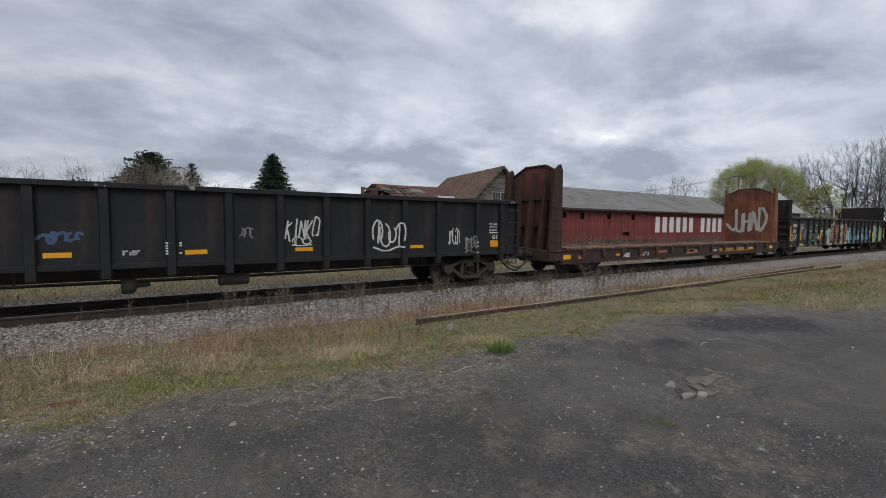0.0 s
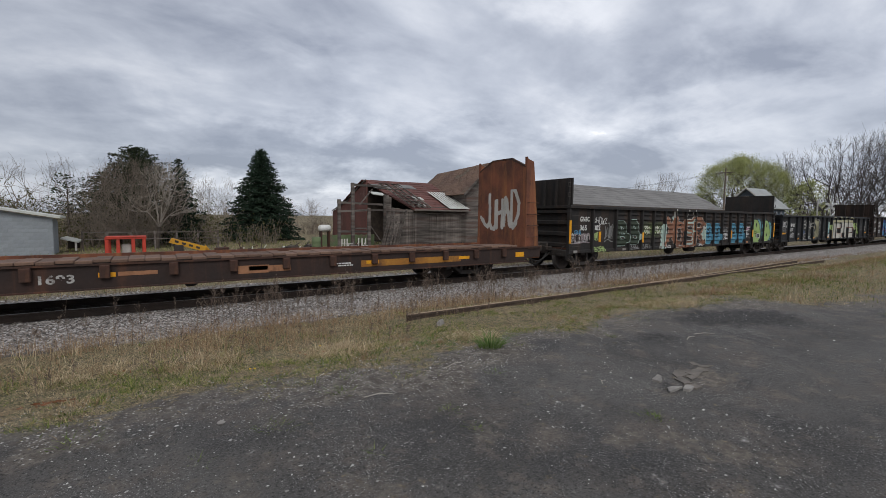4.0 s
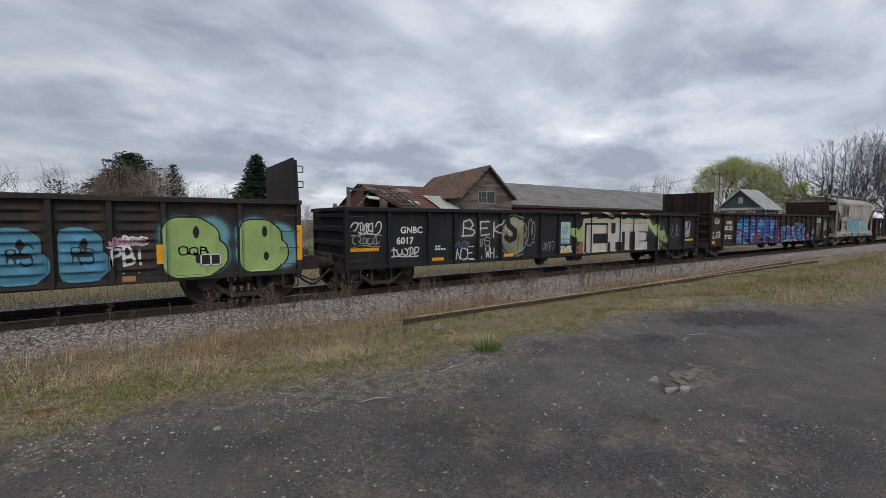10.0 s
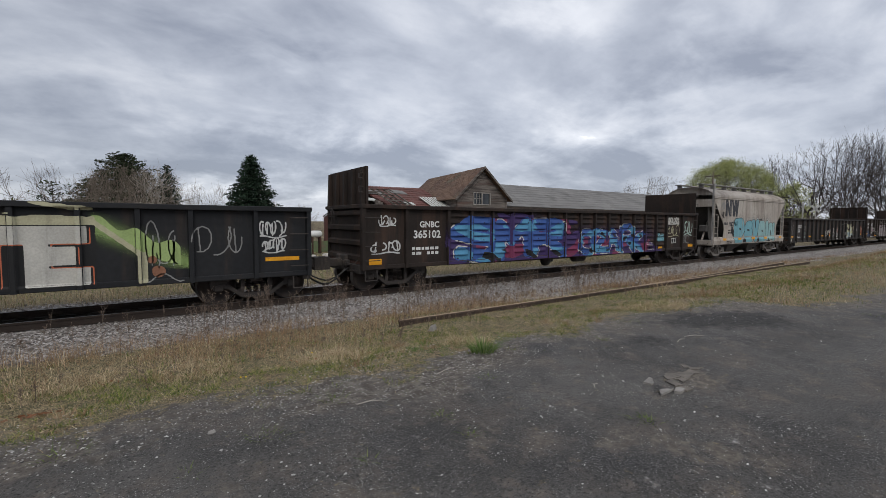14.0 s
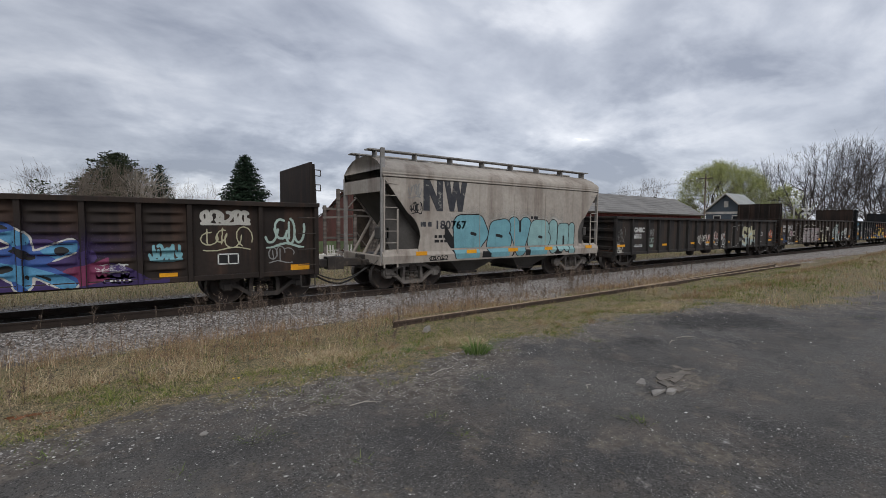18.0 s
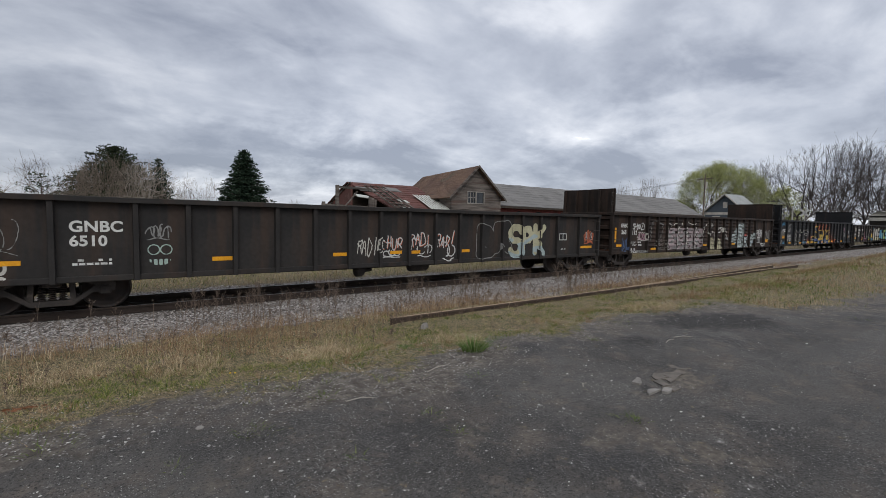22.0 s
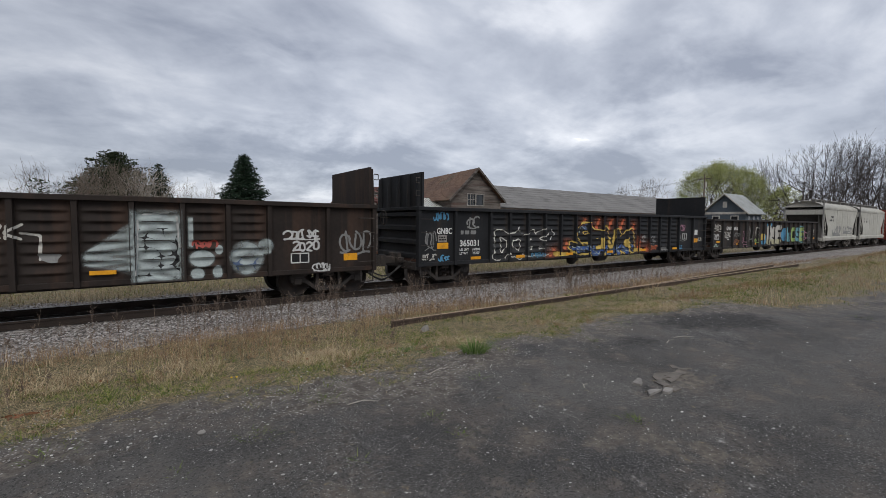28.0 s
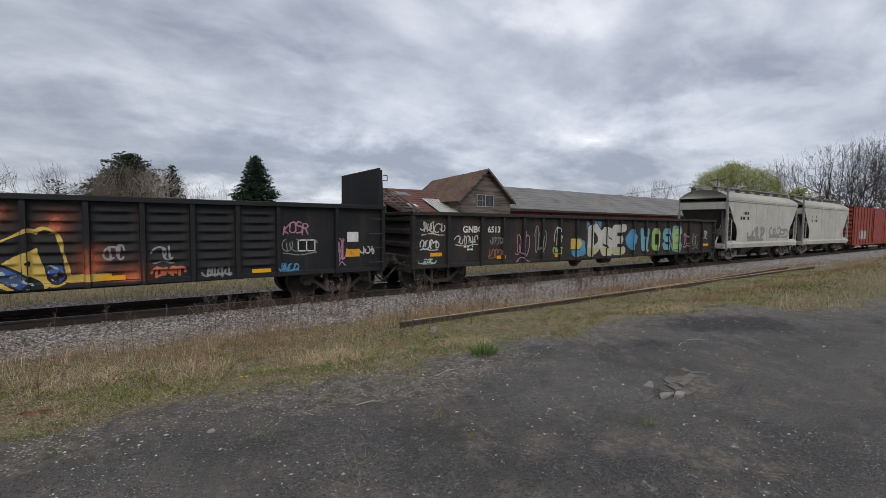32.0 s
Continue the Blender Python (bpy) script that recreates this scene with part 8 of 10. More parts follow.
def build_barn():
    Y0 = 30.0
    front = lambda a, o, z: (a, Y0 - o, z)
    barn = thing("timber_barn", pose(0, 0, 0), "derelict weathered grey timber barn with brown roofs, partly collapsed", "barn")
    # gabled block
    xl, xr, xm, zt, ze, yb = 22.35, 27.95, 25.06, 6.55, 4.12, 38.6
    gable = lambda a: ze + (zt - ze) * (1 - abs(a - xm) / (xr - xm if a > xm else xm - xl))
    holes = [(24.12, 25.98, 3.38, 4.36), (24.2, 25.9, 1.72, 2.08), (24.05, 26.2, LOW, 1.62)]
    part("gable_siding", boards(MB(), xl, xr, LOW, 6.5, front, holes, 0.19, gable, 1), GREYWOOD, barn, "weathered grey clapboards, some missing")
    mb = MB().prism([(xl, LOW), (xr, LOW), (xr, ze), (xm, zt - 0.05), (xl, ze)], Y0 + 0.06, Y0 + 0.14)
    part("gable_sheathing", mb, TIE, barn)
    part("side_siding", boards(MB(), Y0, yb, LOW, ze, lambda a, o, z: (xl - o, a, z), (), 0.19, None, 2), GREYWOOD, barn)
    part("side_wall", MB().box(xl + 0.02, xl + 0.1, Y0 + 0.15, yb, LOW, ze), TIE, barn)
    part("far_wall", MB().box(xr - 0.1, xr, Y0 + 0.15, yb, LOW, ze), GREYWOOD, barn)
    for s, xe in ((-1, xl - 0.45), (1, xr + 0.45)):
        zz = ze - 0.36
        part("roof_slope", courses(MB(), (xe, Y0 - 0.4, zz), (xe, yb, zz - 0.1), (xm, Y0 - 0.4, zt + 0.1), (xm, yb, zt - 0.28), 26, 0.014, 3 + s, 22), SHINGLE, barn, "patchy brown shingle roof")
        part("barge_board", MB().faces([(xe, Y0 - 0.44, zz - 0.16), (xe, Y0 - 0.44, zz + 0.05), (xm, Y0 - 0.44, zt + 0.15), (xm, Y0 - 0.44, zt - 0.08),
                                       (xe, Y0 - 0.38, zz - 0.16), (xe, Y0 - 0.38, zz + 0.05), (xm, Y0 - 0.38, zt + 0.15), (xm, Y0 - 0.38, zt - 0.08)],
                                      [(0, 1, 2, 3), (4, 7, 6, 5), (0, 4, 5, 1), (1, 5, 6, 2), (3, 2, 6, 7), (0, 3, 7, 4)]), GREYWOOD, barn)
    for q in (xl, xr): part("corner_board", MB().box(q - 0.07, q + 0.07, Y0 - 0.06, Y0 + 0.02, LOW, ze - 0.1), GREYWOOD, barn)
    window(barn, front, 24.15, 25.95, 3.40, 4.34)
    window(barn, front, 24.25, 25.85, 1.74, 2.06, 3)
    plank_door(barn, 24.05, 26.2, LOW, 1.62, Y0, 10, 5, "weathered plank barn door, closed")
    # wing along the track
    wl = 17.5
    part("wing_siding", boards(MB(), wl, xl - 0.04, LOW, 2.5, front, [(18.69, 21.9, LOW, 2.02)], 0.19, None, 6), GREYWOOD, barn, "silver-grey clapboards")
    part("wing_wall", MB().box(wl, xl, Y0 + 0.06, Y0 + 0.14, LOW, 2.5), TIE, barn)
    plank_door(barn, 18.69, 21.9, LOW, 2.02, Y0, 14, 7, "wide sliding plank door, closed")
    part("wing_roof", courses(MB(), (17.1, Y0 - 0.45, 2.36), (xl + 0.2, Y0 - 0.45, 2.42), (15.6, 36.3, 5.02), (xl + 0.4, 36.3, 5.02), 12, 0.03, 8, 14, 0.03), MAROON, barn, "rusty brown roof of the wing")
    part("wing_roof_back", courses(MB(), (15.6, 43.4, 2.2), (xl, 43.4, 2.2), (15.6, 36.3, 5.0), (xl, 36.3, 5.0), 8, 0.03, 9, 8), MAROON, barn)
    part("eave_board", MB().box(17.1, xl, Y0 - 0.5, Y0 - 0.45, 2.28, 2.40), GREYWOOD, barn)
    sheet = MB()
    for k in range(7):
        a0, a1 = 20.35 + k * 0.295, 20.35 + (k + 1) * 0.295
        V = [(a0, 29.45, 2.50), (a1, 29.45, 2.50), (a1 - 0.02, 33.1, 4.02), (a0 + 0.1 - 0.02, 33.1, 4.02), (a0 + 0.04, 29.45, 2.515), (a0 + 0.04, 33.1, 4.035)]
        sheet.faces(V, [(0, 1, 2, 3), (0, 4, 5, 3), (4, 1, 2, 5)])
    part("metal_sheet", sheet, TIN, barn, "pale ribbed metal sheet patched over the roof")
    # collapsed corner: vertical boards, bared rafters, hanging scraps
    for k in range(15):
        a = 14.75 + k * 0.185
        top = 2.3 + max(0, 1.3 - abs(k - 1) * 0.22) + 0.12 * math.sin(k * 2.1)
        part("wall_board", MB().box(a, a + 0.172, Y0 - 0.02 - 0.02 * (k % 3), Y0 + 0.03, LOW, min(top, 3.4 if k < 3 else 2.45)), GREYWOOD, barn)
    part("girt", MB().box(13.6, 17.5, Y0 - 0.12, Y0 - 0.04, 2.2, 2.36).box(14.6, 17.4, Y0 - 0.1, Y0 - 0.04, 0.9, 1.02), GREYWOOD, barn)
    for k in range(4):
        o = k * 0.55
        part("rafter", MB().rod((15.25 + o, 32.0, 4.45), (17.15 + o * 0.9, 29.6, 2.55), 0.075, n=4), GREYWOOD, barn)
    for k in range(8):
        u = 0.06 + k * 0.12
        p = Vector((15.25, 32.0, 4.5)).lerp(Vector((17.15, 29.6, 2.6)), u)
        part("roof_lath", MB().box(p.x - 0.1, p.x + rng.uniform(0.9, 1.5), p.y - 0.09, p.y + 0.05, p.z, p.z + 0.05), GREYWOOD, barn)
    for c, r0, dd in (((14.75, 31.2, 3.55), 35, 0.62), ((17.6, 31.9, 4.25), 20, 0.8), ((18.1, 30.9, 3.3), 22, 0.55), ((18.0, 30.2, 2.75), 24, 0.45), ((16.6, 34.3, 4.33), 12, 0.9)):
        part("roof_scrap", MB().box(-dd, dd, -dd * 0.55, dd * 0.55, -0.02, 0.03), TIN if dd < 0.7 else ROOFGREY, barn, "torn scrap of roofing", at=pose(*c, 21.5, r0 * 0.1, r0 * 0.3))
    # maroon end wall with a low lean-to behind
    part("end_wall", MB().prism([(35.0, LOW), (35.0, 4.85), (38.9, 3.4), (39.0, 3.2), (43.2, 2.25), (43.2, LOW)], 15.45, 15.6, "x"), MAROON, barn, "maroon sheathed end wall")
    part("end_verge", MB().rod((15.4, 35.0, 4.9), (15.4, 38.9, 3.45), 0.06, n=4).rod((15.4, 38.9, 3.3), (15.4, 43.3, 2.3), 0.06, n=4), GREYWOOD, barn)
    part("inner_wall", MB().box(15.6, 22.3, 36.2, 36.3, LOW, 4.7), TIE, barn, "dark boards inside")

    fr = thing("collapsed_timber_frame", pose(0, 0, 0), "bare grey posts and beams of a fallen lean-to", "timber frame")
    Yf = 29.0
    for a, z, r in ((11.8, 4.12, 0.11), (10.82, 2.95, 0.10), (13.03, 2.4, 0.10), (14.28, 3.4, 0.09)):
        part("post", MB().box(a - r, a + r, Yf - r, Yf + r, LOW, z, 0.02), GREYWOOD, fr)
    for p, q, r in (((11.7, Yf, 4.0), (14.6, Yf + 0.8, 4.0), 0.11), ((10.7, Yf, 2.75), (14.9, Yf + 0.5, 2.66), 0.10), ((10.7, Yf, 2.12), (13.1, Yf, 2.25), 0.10), ((10.8, Yf, 0.75), (13.1, Yf, 0.72), 0.10), ((12.3, Yf, 2.6), (13.3, Yf, 3.75), 0.06), ((13.1, Yf, 1.2), (13.9, Yf, 0.1), 0.05), ((12.0, Yf + 0.3, 0.95), (13.1, Yf + 0.3, 0.95), 0.07)):
        part("beam", MB().rod(p, q, r, n=4), GREYWOOD, fr)
    pl = thing("leaning_planks", pose(14.6, 28.9, LOW), "loose grey planks leaning on the barn", "planks")
    for k in range(13):
        a = rng.uniform(-0.9, 0.5)
        h = rng.uniform(1.5, 2.9)
        part("plank", MB().prism([(a, 0), (a + 0.13, 0), (a + 0.13 + h * 0.28, h), (a + h * 0.28, h)], -0.5 + k * 0.05, -0.46 + k * 0.05), GREYWOOD, pl)


def build_shed():
    Y0, x0, x1, ze = 30.6, 28.0, 68.5, 3.42
    shed = thing("long_shed", pose(0, 0, 0), "long low red board shed with grey roof and white sign", "shed")
    rs = np.random.default_rng(15)
    holes = [(30.9, 31.25, 2.25, 2.85), (33.7, 34.05, 2.25, 2.85), (36.4, 36.8, 2.2, 2.8), (40.6, 40.95, 2.2, 2.8), (44.9, 45.3, 2.2, 2.8), (31.9, 33.0, 0.35, 0.75), (43.4, 44.4, 0.4, 0.8)]
    a, w = x0, 0.205
    whole = [MB().box(0, w - 0.008, -0.03 - o, 0, LOW, ze).mesh("board", SHEDRED) for o in (0.0, 0.006, 0.014)]
    while a < x1:
        o = rs.uniform(0, 0.018)
        cuts = [h for h in holes if h[0] < a + w and h[1] > a]
        if not cuts:
            part("board", whole[int(o * 160)], None, shed, at=pose(a, Y0, 0))
        else:
            zs = [LOW]
            for h in sorted(cuts, key=lambda q: q[2]): zs += [h[2], h[3]]
            zs.append(ze)
            for k in range(0, len(zs), 2):
                part("board", MB().box(a, a + w - 0.008, Y0 - 0.03 - o, Y0, zs[k], zs[k + 1]), SHEDRED, shed)
        a += w
    part("wall_back", MB().box(x0, x1, Y0 + 0.3, Y0 + 0.4, LOW, ze), TIE, shed, "dark inside")
    part("end_wall", MB().prism([(Y0 + 0.41, LOW), (42.4, LOW), (42.4, ze), (36.5, 5.9), (Y0 + 0.41, ze)], x1 - 0.1, x1, "x"), SHEDRED, shed)
    part("roof_front", courses(MB(), (x0 - 0.1, Y0 - 0.55, 3.30), (x1 + 0.3, Y0 - 0.55, 3.16), (x0 - 0.1, 36.5, 6.02), (x1 + 4.4, 36.5, 5.98), 9, 0.02, 16, 44, 0.035), ROOFGREY, shed, "grey roll roofing, sagging and patched")
    part("roof_back", courses(MB(), (x0, 42.6, 3.3), (x1, 42.6, 3.3), (x0, 36.5, 6.0), (x1, 36.5, 6.0), 5, 0.02, 17, 12), ROOFGREY, shed)
    part("fascia", MB().box(x0, x1 + 0.2, Y0 - 0.6, Y0 - 0.55, 3.08, 3.26), TIE, shed)
    # the painted sign: one white block a letter, with nothing to read
    x = 49.5
    for k in range(11):
        if k != 6:
            part("sign_block", MB().box(x, x + 0.92, Y0 - 0.062, Y0 - 0.055, 0.74, 2.62), WHITE, shed, "plain white painted bar")
        x += 1.49 if k != 5 else 1.36
    part("sign_line", MB().box(x0, x1, Y0 - 0.07, Y0 - 0.05, LOW, LOW + 0.35), TIE, shed, "dark skirting boards")



def build_yard():
    b = thing("block_shed", pose(0, 0, 0), "pale grey concrete block shed with a low mono-pitch roof", "shed")
    x1, y0 = -4.43, 32.0
    block = MB().box(0, 0.39, 0, 0.19, 0, 0.19, 0.008).mesh("block", BLOCK)
    part("wall", MB().box(-16, x1 - 0.03, y0 + 0.010, 33.6, LOW - 0.25, 1.45), BLOCK, b, "pale painted block wall")
    part("end_wall", MB().prism([(y0 + 0.03, LOW - 0.25), (33.6, LOW - 0.25), (33.6, 1.3), (y0 + 0.03, 1.45)], x1 - 0.03, x1, "x"), BLOCK, b)
    for r in range(11):
        z = LOW - 0.25 + r * 0.2
        for c in range(15):
            x = x1 - 0.4 - c * 0.4 - (0.2 if r % 2 else 0)
            if z + 0.2 < 1.55 + (x1 - x) * 0.2: part("block", block, None, b, at=pose(x, y0, z))
    part("roof", MB().prism([(x1 + 0.35, 1.50), (-16, 3.7), (-16, 3.8), (x1 + 0.35, 1.62)], y0 - 0.25, 33.8), TIN, b, "pale metal roof edge")
    part("gable_fill", MB().prism([(x1, 1.4), (-16, 1.4), (-16, 3.65), (x1, 1.50)], y0 + 0.06, y0 + 0.2), BLOCK, b)
    l = thing("lean_to", pose(0, 0, 0), "small open lean-to with a pale roof", "lean-to")
    part("roof", MB().prism([(-4.35, 0.36), (-3.55, 0.12), (-3.55, 0.05), (-4.35, 0.28)], 33.5, 36), TIN, l)
    part("post", MB().box(-3.72, -3.62, 33.6, 33.7, LOW, 0.1), WHITEWOOD, l)
    part("back", MB().box(-4.3, -3.7, 35.8, 35.9, LOW, 0.2), TIE, l)
    c = thing("red_cab_frame", pose(-0.88, 24.0, LOW + 0.02), "scrapped red steel machine cab with open windows", "machine cab")
    for x in (-0.70, -0.30, 0.25, 0.65):
        part("pillar", MB().box(x - 0.07, x + 0.07, -0.03, 0.05, 0, 1.15, 0.015), REDPAINT, c)
    part("lower_panel", MB().box(-0.7, 0.68, -0.02, 0.02, 0.0, 0.35, 0.01), REDPAINT, c)
    part("top_rail", MB().box(-0.76, 0.74, -0.05, 0.9, 1.08, 1.16, 0.02), REDPAINT, c)
    part("roof", MB().box(-0.74, 0.72, -0.06, 0.95, 1.16, 1.2), REDPAINT, c, "flat faded roof sheet")
    for x in (-0.66, 0.62): part("back_pillar", MB().box(x - 0.06, x + 0.06, 0.8, 0.9, 0, 1.1), REDPAINT, c)
    part("seat", MB().box(-0.2, 0.15, 0.3, 0.6, 0.3, 0.85, 0.05), WHITEWOOD, c, "pale seat back")
    y = thing("yellow_boom", pose(0.95, 25.0, LOW + 0.02), "old yellow machine boom lying on the ground", "machine part")
    part("boom", MB().prism([(-0.2, 0.84), (-0.08, 1.06), (1.40, 0.60), (1.34, 0.34)], -0.12, 0.12), YELLOWPAINT, y)
    for k in range(4):
        cx, cz = 0.12 + k * 0.30, 0.89 - k * 0.105
        part("pocket", MB().prism([(cx - 0.09, cz - 0.03), (cx + 0.07, cz - 0.085), (cx + 0.09, cz + 0.02), (cx - 0.07, cz + 0.075)], -0.128, -0.121), IRON, y)
    part("bracket", MB().prism([(1.36, 0.4), (1.62, 0.34), (1.34, 0.72)], -0.04, 0.04), YELLOWPAINT, y)
    part("foot", MB().box(0.0, 0.4, -0.2, 0.2, 0, 0.72, 0.02).box(1.2, 1.6, -0.2, 0.2, 0, 0.25, 0.02), IRON, y)
    t = thing("white_tank", pose(10.2, 30.2, LOW), "white gas tank on a rusty stand", "tank")
    part("shell", MB().lathe([(0, -0.46), (0.12, -0.44), (0.22, -0.34), (0.24, -0.2), (0.24, 0.2), (0.22, 0.34), (0.12, 0.44), (0, 0.46)], (0, 0, 1.36), "x", 16), TANKWHITE, t, "", True)
    for a in (-0.28, 0.28): part("leg", MB().box(a - 0.05, a + 0.05, -0.2, 0.2, 0, 1.16), RUSTD, t)
    g = thing("green_wall", pose(0, 0, 0), "low faded green board wall", "fence")
    for k in range(18): part("board", MB().box(10.8 + k * 0.25, 11.045 + k * 0.25, 33.0, 33.04, LOW - 0.1, 0.32 + 0.02 * (k % 2)), GREENPAINT, g)
    d = thing("steel_drum", pose(8.9, 28.0, LOW), "dull steel oil drum", "drum")
    part("barrel", MB().lathe([(0, 0), (0.28, 0), (0.29, 0.02), (0.285, 0.27), (0.295, 0.29), (0.285, 0.31), (0.285, 0.56), (0.295, 0.58), (0.285, 0.6), (0.29, 0.85), (0.27, 0.86), (0, 0.85)], (0, 0, 0), "z", 16), GREENPAINT, d, "", True)
    for k, (x, yy) in enumerate(((9.42, 24.0), (10.4, 24.2))):
        ch = thing("garden_chair", pose(x, yy, LOW, 0, 0, 20 - 50 * k), "discarded white plastic garden chair", "chair", "discarded chairs")
        for a in (-0.2, 0.2):
            for q in (-0.2, 0.2): part("leg", MB().rod((a, q, 0), (a * 0.9, q * 0.9, 0.42), 0.025, n=5), WHITEWOOD, ch)
            part("arm", MB().box(a - 0.025, a + 0.025, -0.22, 0.22, 0.62, 0.66), WHITEWOOD, ch)
        part("seat", MB().box(-0.22, 0.22, -0.22, 0.22, 0.40, 0.44, 0.01), WHITEWOOD, ch)
        for a in (-0.2, 0.0, 0.2): part("back_slat", MB().box(a - 0.035, a + 0.035, 0.2, 0.24, 0.44, 0.92), WHITEWOOD, ch)
    for k in range(64):
        x, yy = rng.uniform(2.5, 14), rng.uniform(24.5, 31)
        s = rng.uniform(0.15, 0.45)
        mt = [RUSTD, IRON, WHITEWOOD, TIE, GREYWOOD, TIN][k % 6]
        j = thing("scrap_piece", pose(x, yy, float(land(x, yy)), 0, 0, rng.uniform(0, 90)), "piece of scrap in a yard heap", "scrap", "scrap heap")
        part("body", MB().box(-s, s, -s * 0.5, s * 0.5, 0, s * rng.uniform(0.5, 1.3), 0.04), mt, j)
        part("bar", MB().rod((-s, 0, s * 0.4), (s * 1.4, s * 0.3, s * rng.uniform(0.8, 1.8)), 0.03, n=5), mt, j)
    # wire fence across the back of the yard
    f = thing("yard_fence", pose(0, 0, 0), "thin rail fence along the trees", "fence")
    for k in range(7):
        x = -3.4 + k * 1.22
        part("post", MB().box(x - 0.04, x + 0.04, 33.9, 33.98, LOW - 0.1, 0.72), GREYWOOD, f)
    part("rail", MB().box(-3.4, 4.0, 33.88, 33.92, 0.62, 0.66), GREYWOOD, f)
    part("rail", MB().box(-3.4, 4.0, 33.88, 33.92, 0.2, 0.24), GREYWOOD, f)


def build_house():
    h = thing("blue_house", pose(80.0, 31.8, LOW), "slate blue house with white trim and a grey gable roof", "house")
    g = lambda a: 4.45 + 2.85 * (1 - abs(a) / 3.05)
    part("front_wall", MB().prism([(-3.05, 0), (3.05, 0), (3.05, 4.4), (0, 7.2), (-3.05, 4.4)], 0, 0.2, "x"), SIDING, h)
    part("side_wall", MB().box(0.2, 6.2, -3.05, -2.85, 0, 4.4), SIDING, h)
    part("side_wall", MB().box(0.2, 6.2, 2.85, 3.05, 0, 4.4), SIDING, h)
    part("back_wall", MB().prism([(-3.05, 0), (3.05, 0), (3.05, 4.4), (0, 7.2), (-3.05, 4.4)], 6.2, 6.4, "x"), SIDING, h)
    for s in (-1, 1):
        part("roof", MB().prism([(s * 3.6, 4.0), (0, 7.32), (0, 7.5), (s * 3.7, 4.12)], -0.5, 6.8, "x"), HOUSEROOF, h)
        part("verge", MB().prism([(s * 3.68, 3.95), (0, 7.3), (0, 7.52), (s * 3.72, 4.15)], -0.6, -0.5, "x"), WHITEWOOD, h, "white verge board")
    part("trim_band", MB().box(-0.06, 0, -3.1, 3.1, 4.05, 4.45), WHITEWOOD, h, "white band under the gable")
    for a, w, z0, z1 in ((-1.5, 0.9, 2.2, 3.7), (1.3, 0.9, 2.2, 3.7), (0, 0.35, 5.3, 6.0)):
        w_ = new("window"); w_.parent = h
        part("window_frame", MB().box(-0.07, 0.0, a - w / 2 - 0.14, a + w / 2 + 0.14, z0 - 0.14, z1 + 0.14), WHITEWOOD, w_)
        part("pane", MB().box(-0.09, -0.07, a - w / 2, a + w / 2, z0, z1), GLASS if w > 0.5 else WHITEWOOD, w_)
    for k in range(3):
        part("side_window", MB().box(1.0 + k * 1.8, 1.7 + k * 1.8, -3.09, -3.05, 2.2, 3.7), GLASS, h)
    # utility pole, wires and a crossing sign far down the line
    p = thing("utility_pole", pose(76.5, 33.6, LOW), "grey timber utility pole with one crossarm", "utility pole")
    part("shaft", MB().rod((0, 0, 0), (0, 0, 10.5), 0.15, 0.10, 8), TWIG, p)
    part("crossarm", MB().box(-0.06, 0.06, -1.1, 1.1, 9.7, 9.85), TWIG, p)
    part("transformer", MB().rod((0.3, 0.0, 8.4), (0.3, 0.0, 9.3), 0.25, n=10), GREYC, p)
    for k, yy in enumerate((-1.0, 0.0, 1.0)):
        pts = [(9 * i / 8, yy + 60 * i / 8, 9.85 - 1.2 * i / 8 - 5 * (i / 8) * (1 - i / 8)) for i in range(9)]
        part("wire", MB().tube(pts, 0.012, 3), HOSE, p)
    s = thing("crossing_sign", pose(75.4, 20.0, LOW + 0.1), "white railway crossbuck on a grey post", "crossing sign")
    part("post", MB().rod((0, 0, 0), (0, 0, 4.9), 0.07, n=8), GREYC, s)
    for a in (45, -45):
        part("blade", MB().box(-0.02, 0.02, -0.62, 0.62, -0.12, 0.12), WHITE, s, at=pose(-0.1, 0, 4.1, a, 0, 0))
    part("signal_mast", MB().rod((0, 1.4, 0), (0, 1.4, 5.0), 0.09, n=8), GREYC, s)


build_barn()
build_shed()
build_yard()
build_house()


# ---- trees ----
def leaf_cloud(tips, n, size, seed, out=0.6):
    """Small leaf clumps round branch ends: n quads a tip."""
    rs = np.random.default_rng(seed + 5)
    P = np.array([list(p) for p, d in tips])
    if len(P) == 0: P = np.zeros((1, 3))
    C = np.repeat(P, n, 0) + rs.normal(0, out, (len(P) * n, 3))
    return quads(C, size * rs.uniform(0.5, 1.4, len(C)), rs)


def quads(C, s, rs, flat=0.0, stretch=1.0):
    m = len(C)
    a = rs.normal(0, 1, (m, 3)); a[:, 2] *= (1 - flat)
    a /= np.linalg.norm(a, axis=1, keepdims=True)
    b = np.cross(a, rs.normal(0, 1, (m, 3)))
    b /= np.linalg.norm(b, axis=1, keepdims=True) + 1e-9
    s = np.asarray(s)[:, None]
    V = np.stack([C - a * s * stretch - b * s * 0.5, C + a * s * stretch - b * s * 0.3, C + a * s * stretch * 1.2 + b * s * 0.4, C - a * s * stretch * 0.8 + b * s * 0.6], 1).reshape(-1, 3)
    return raw_mesh("leaves", V, np.arange(m * 4).reshape(-1, 4))


def with_mat(me, mat):
    me.materials.append(mat)
    return me


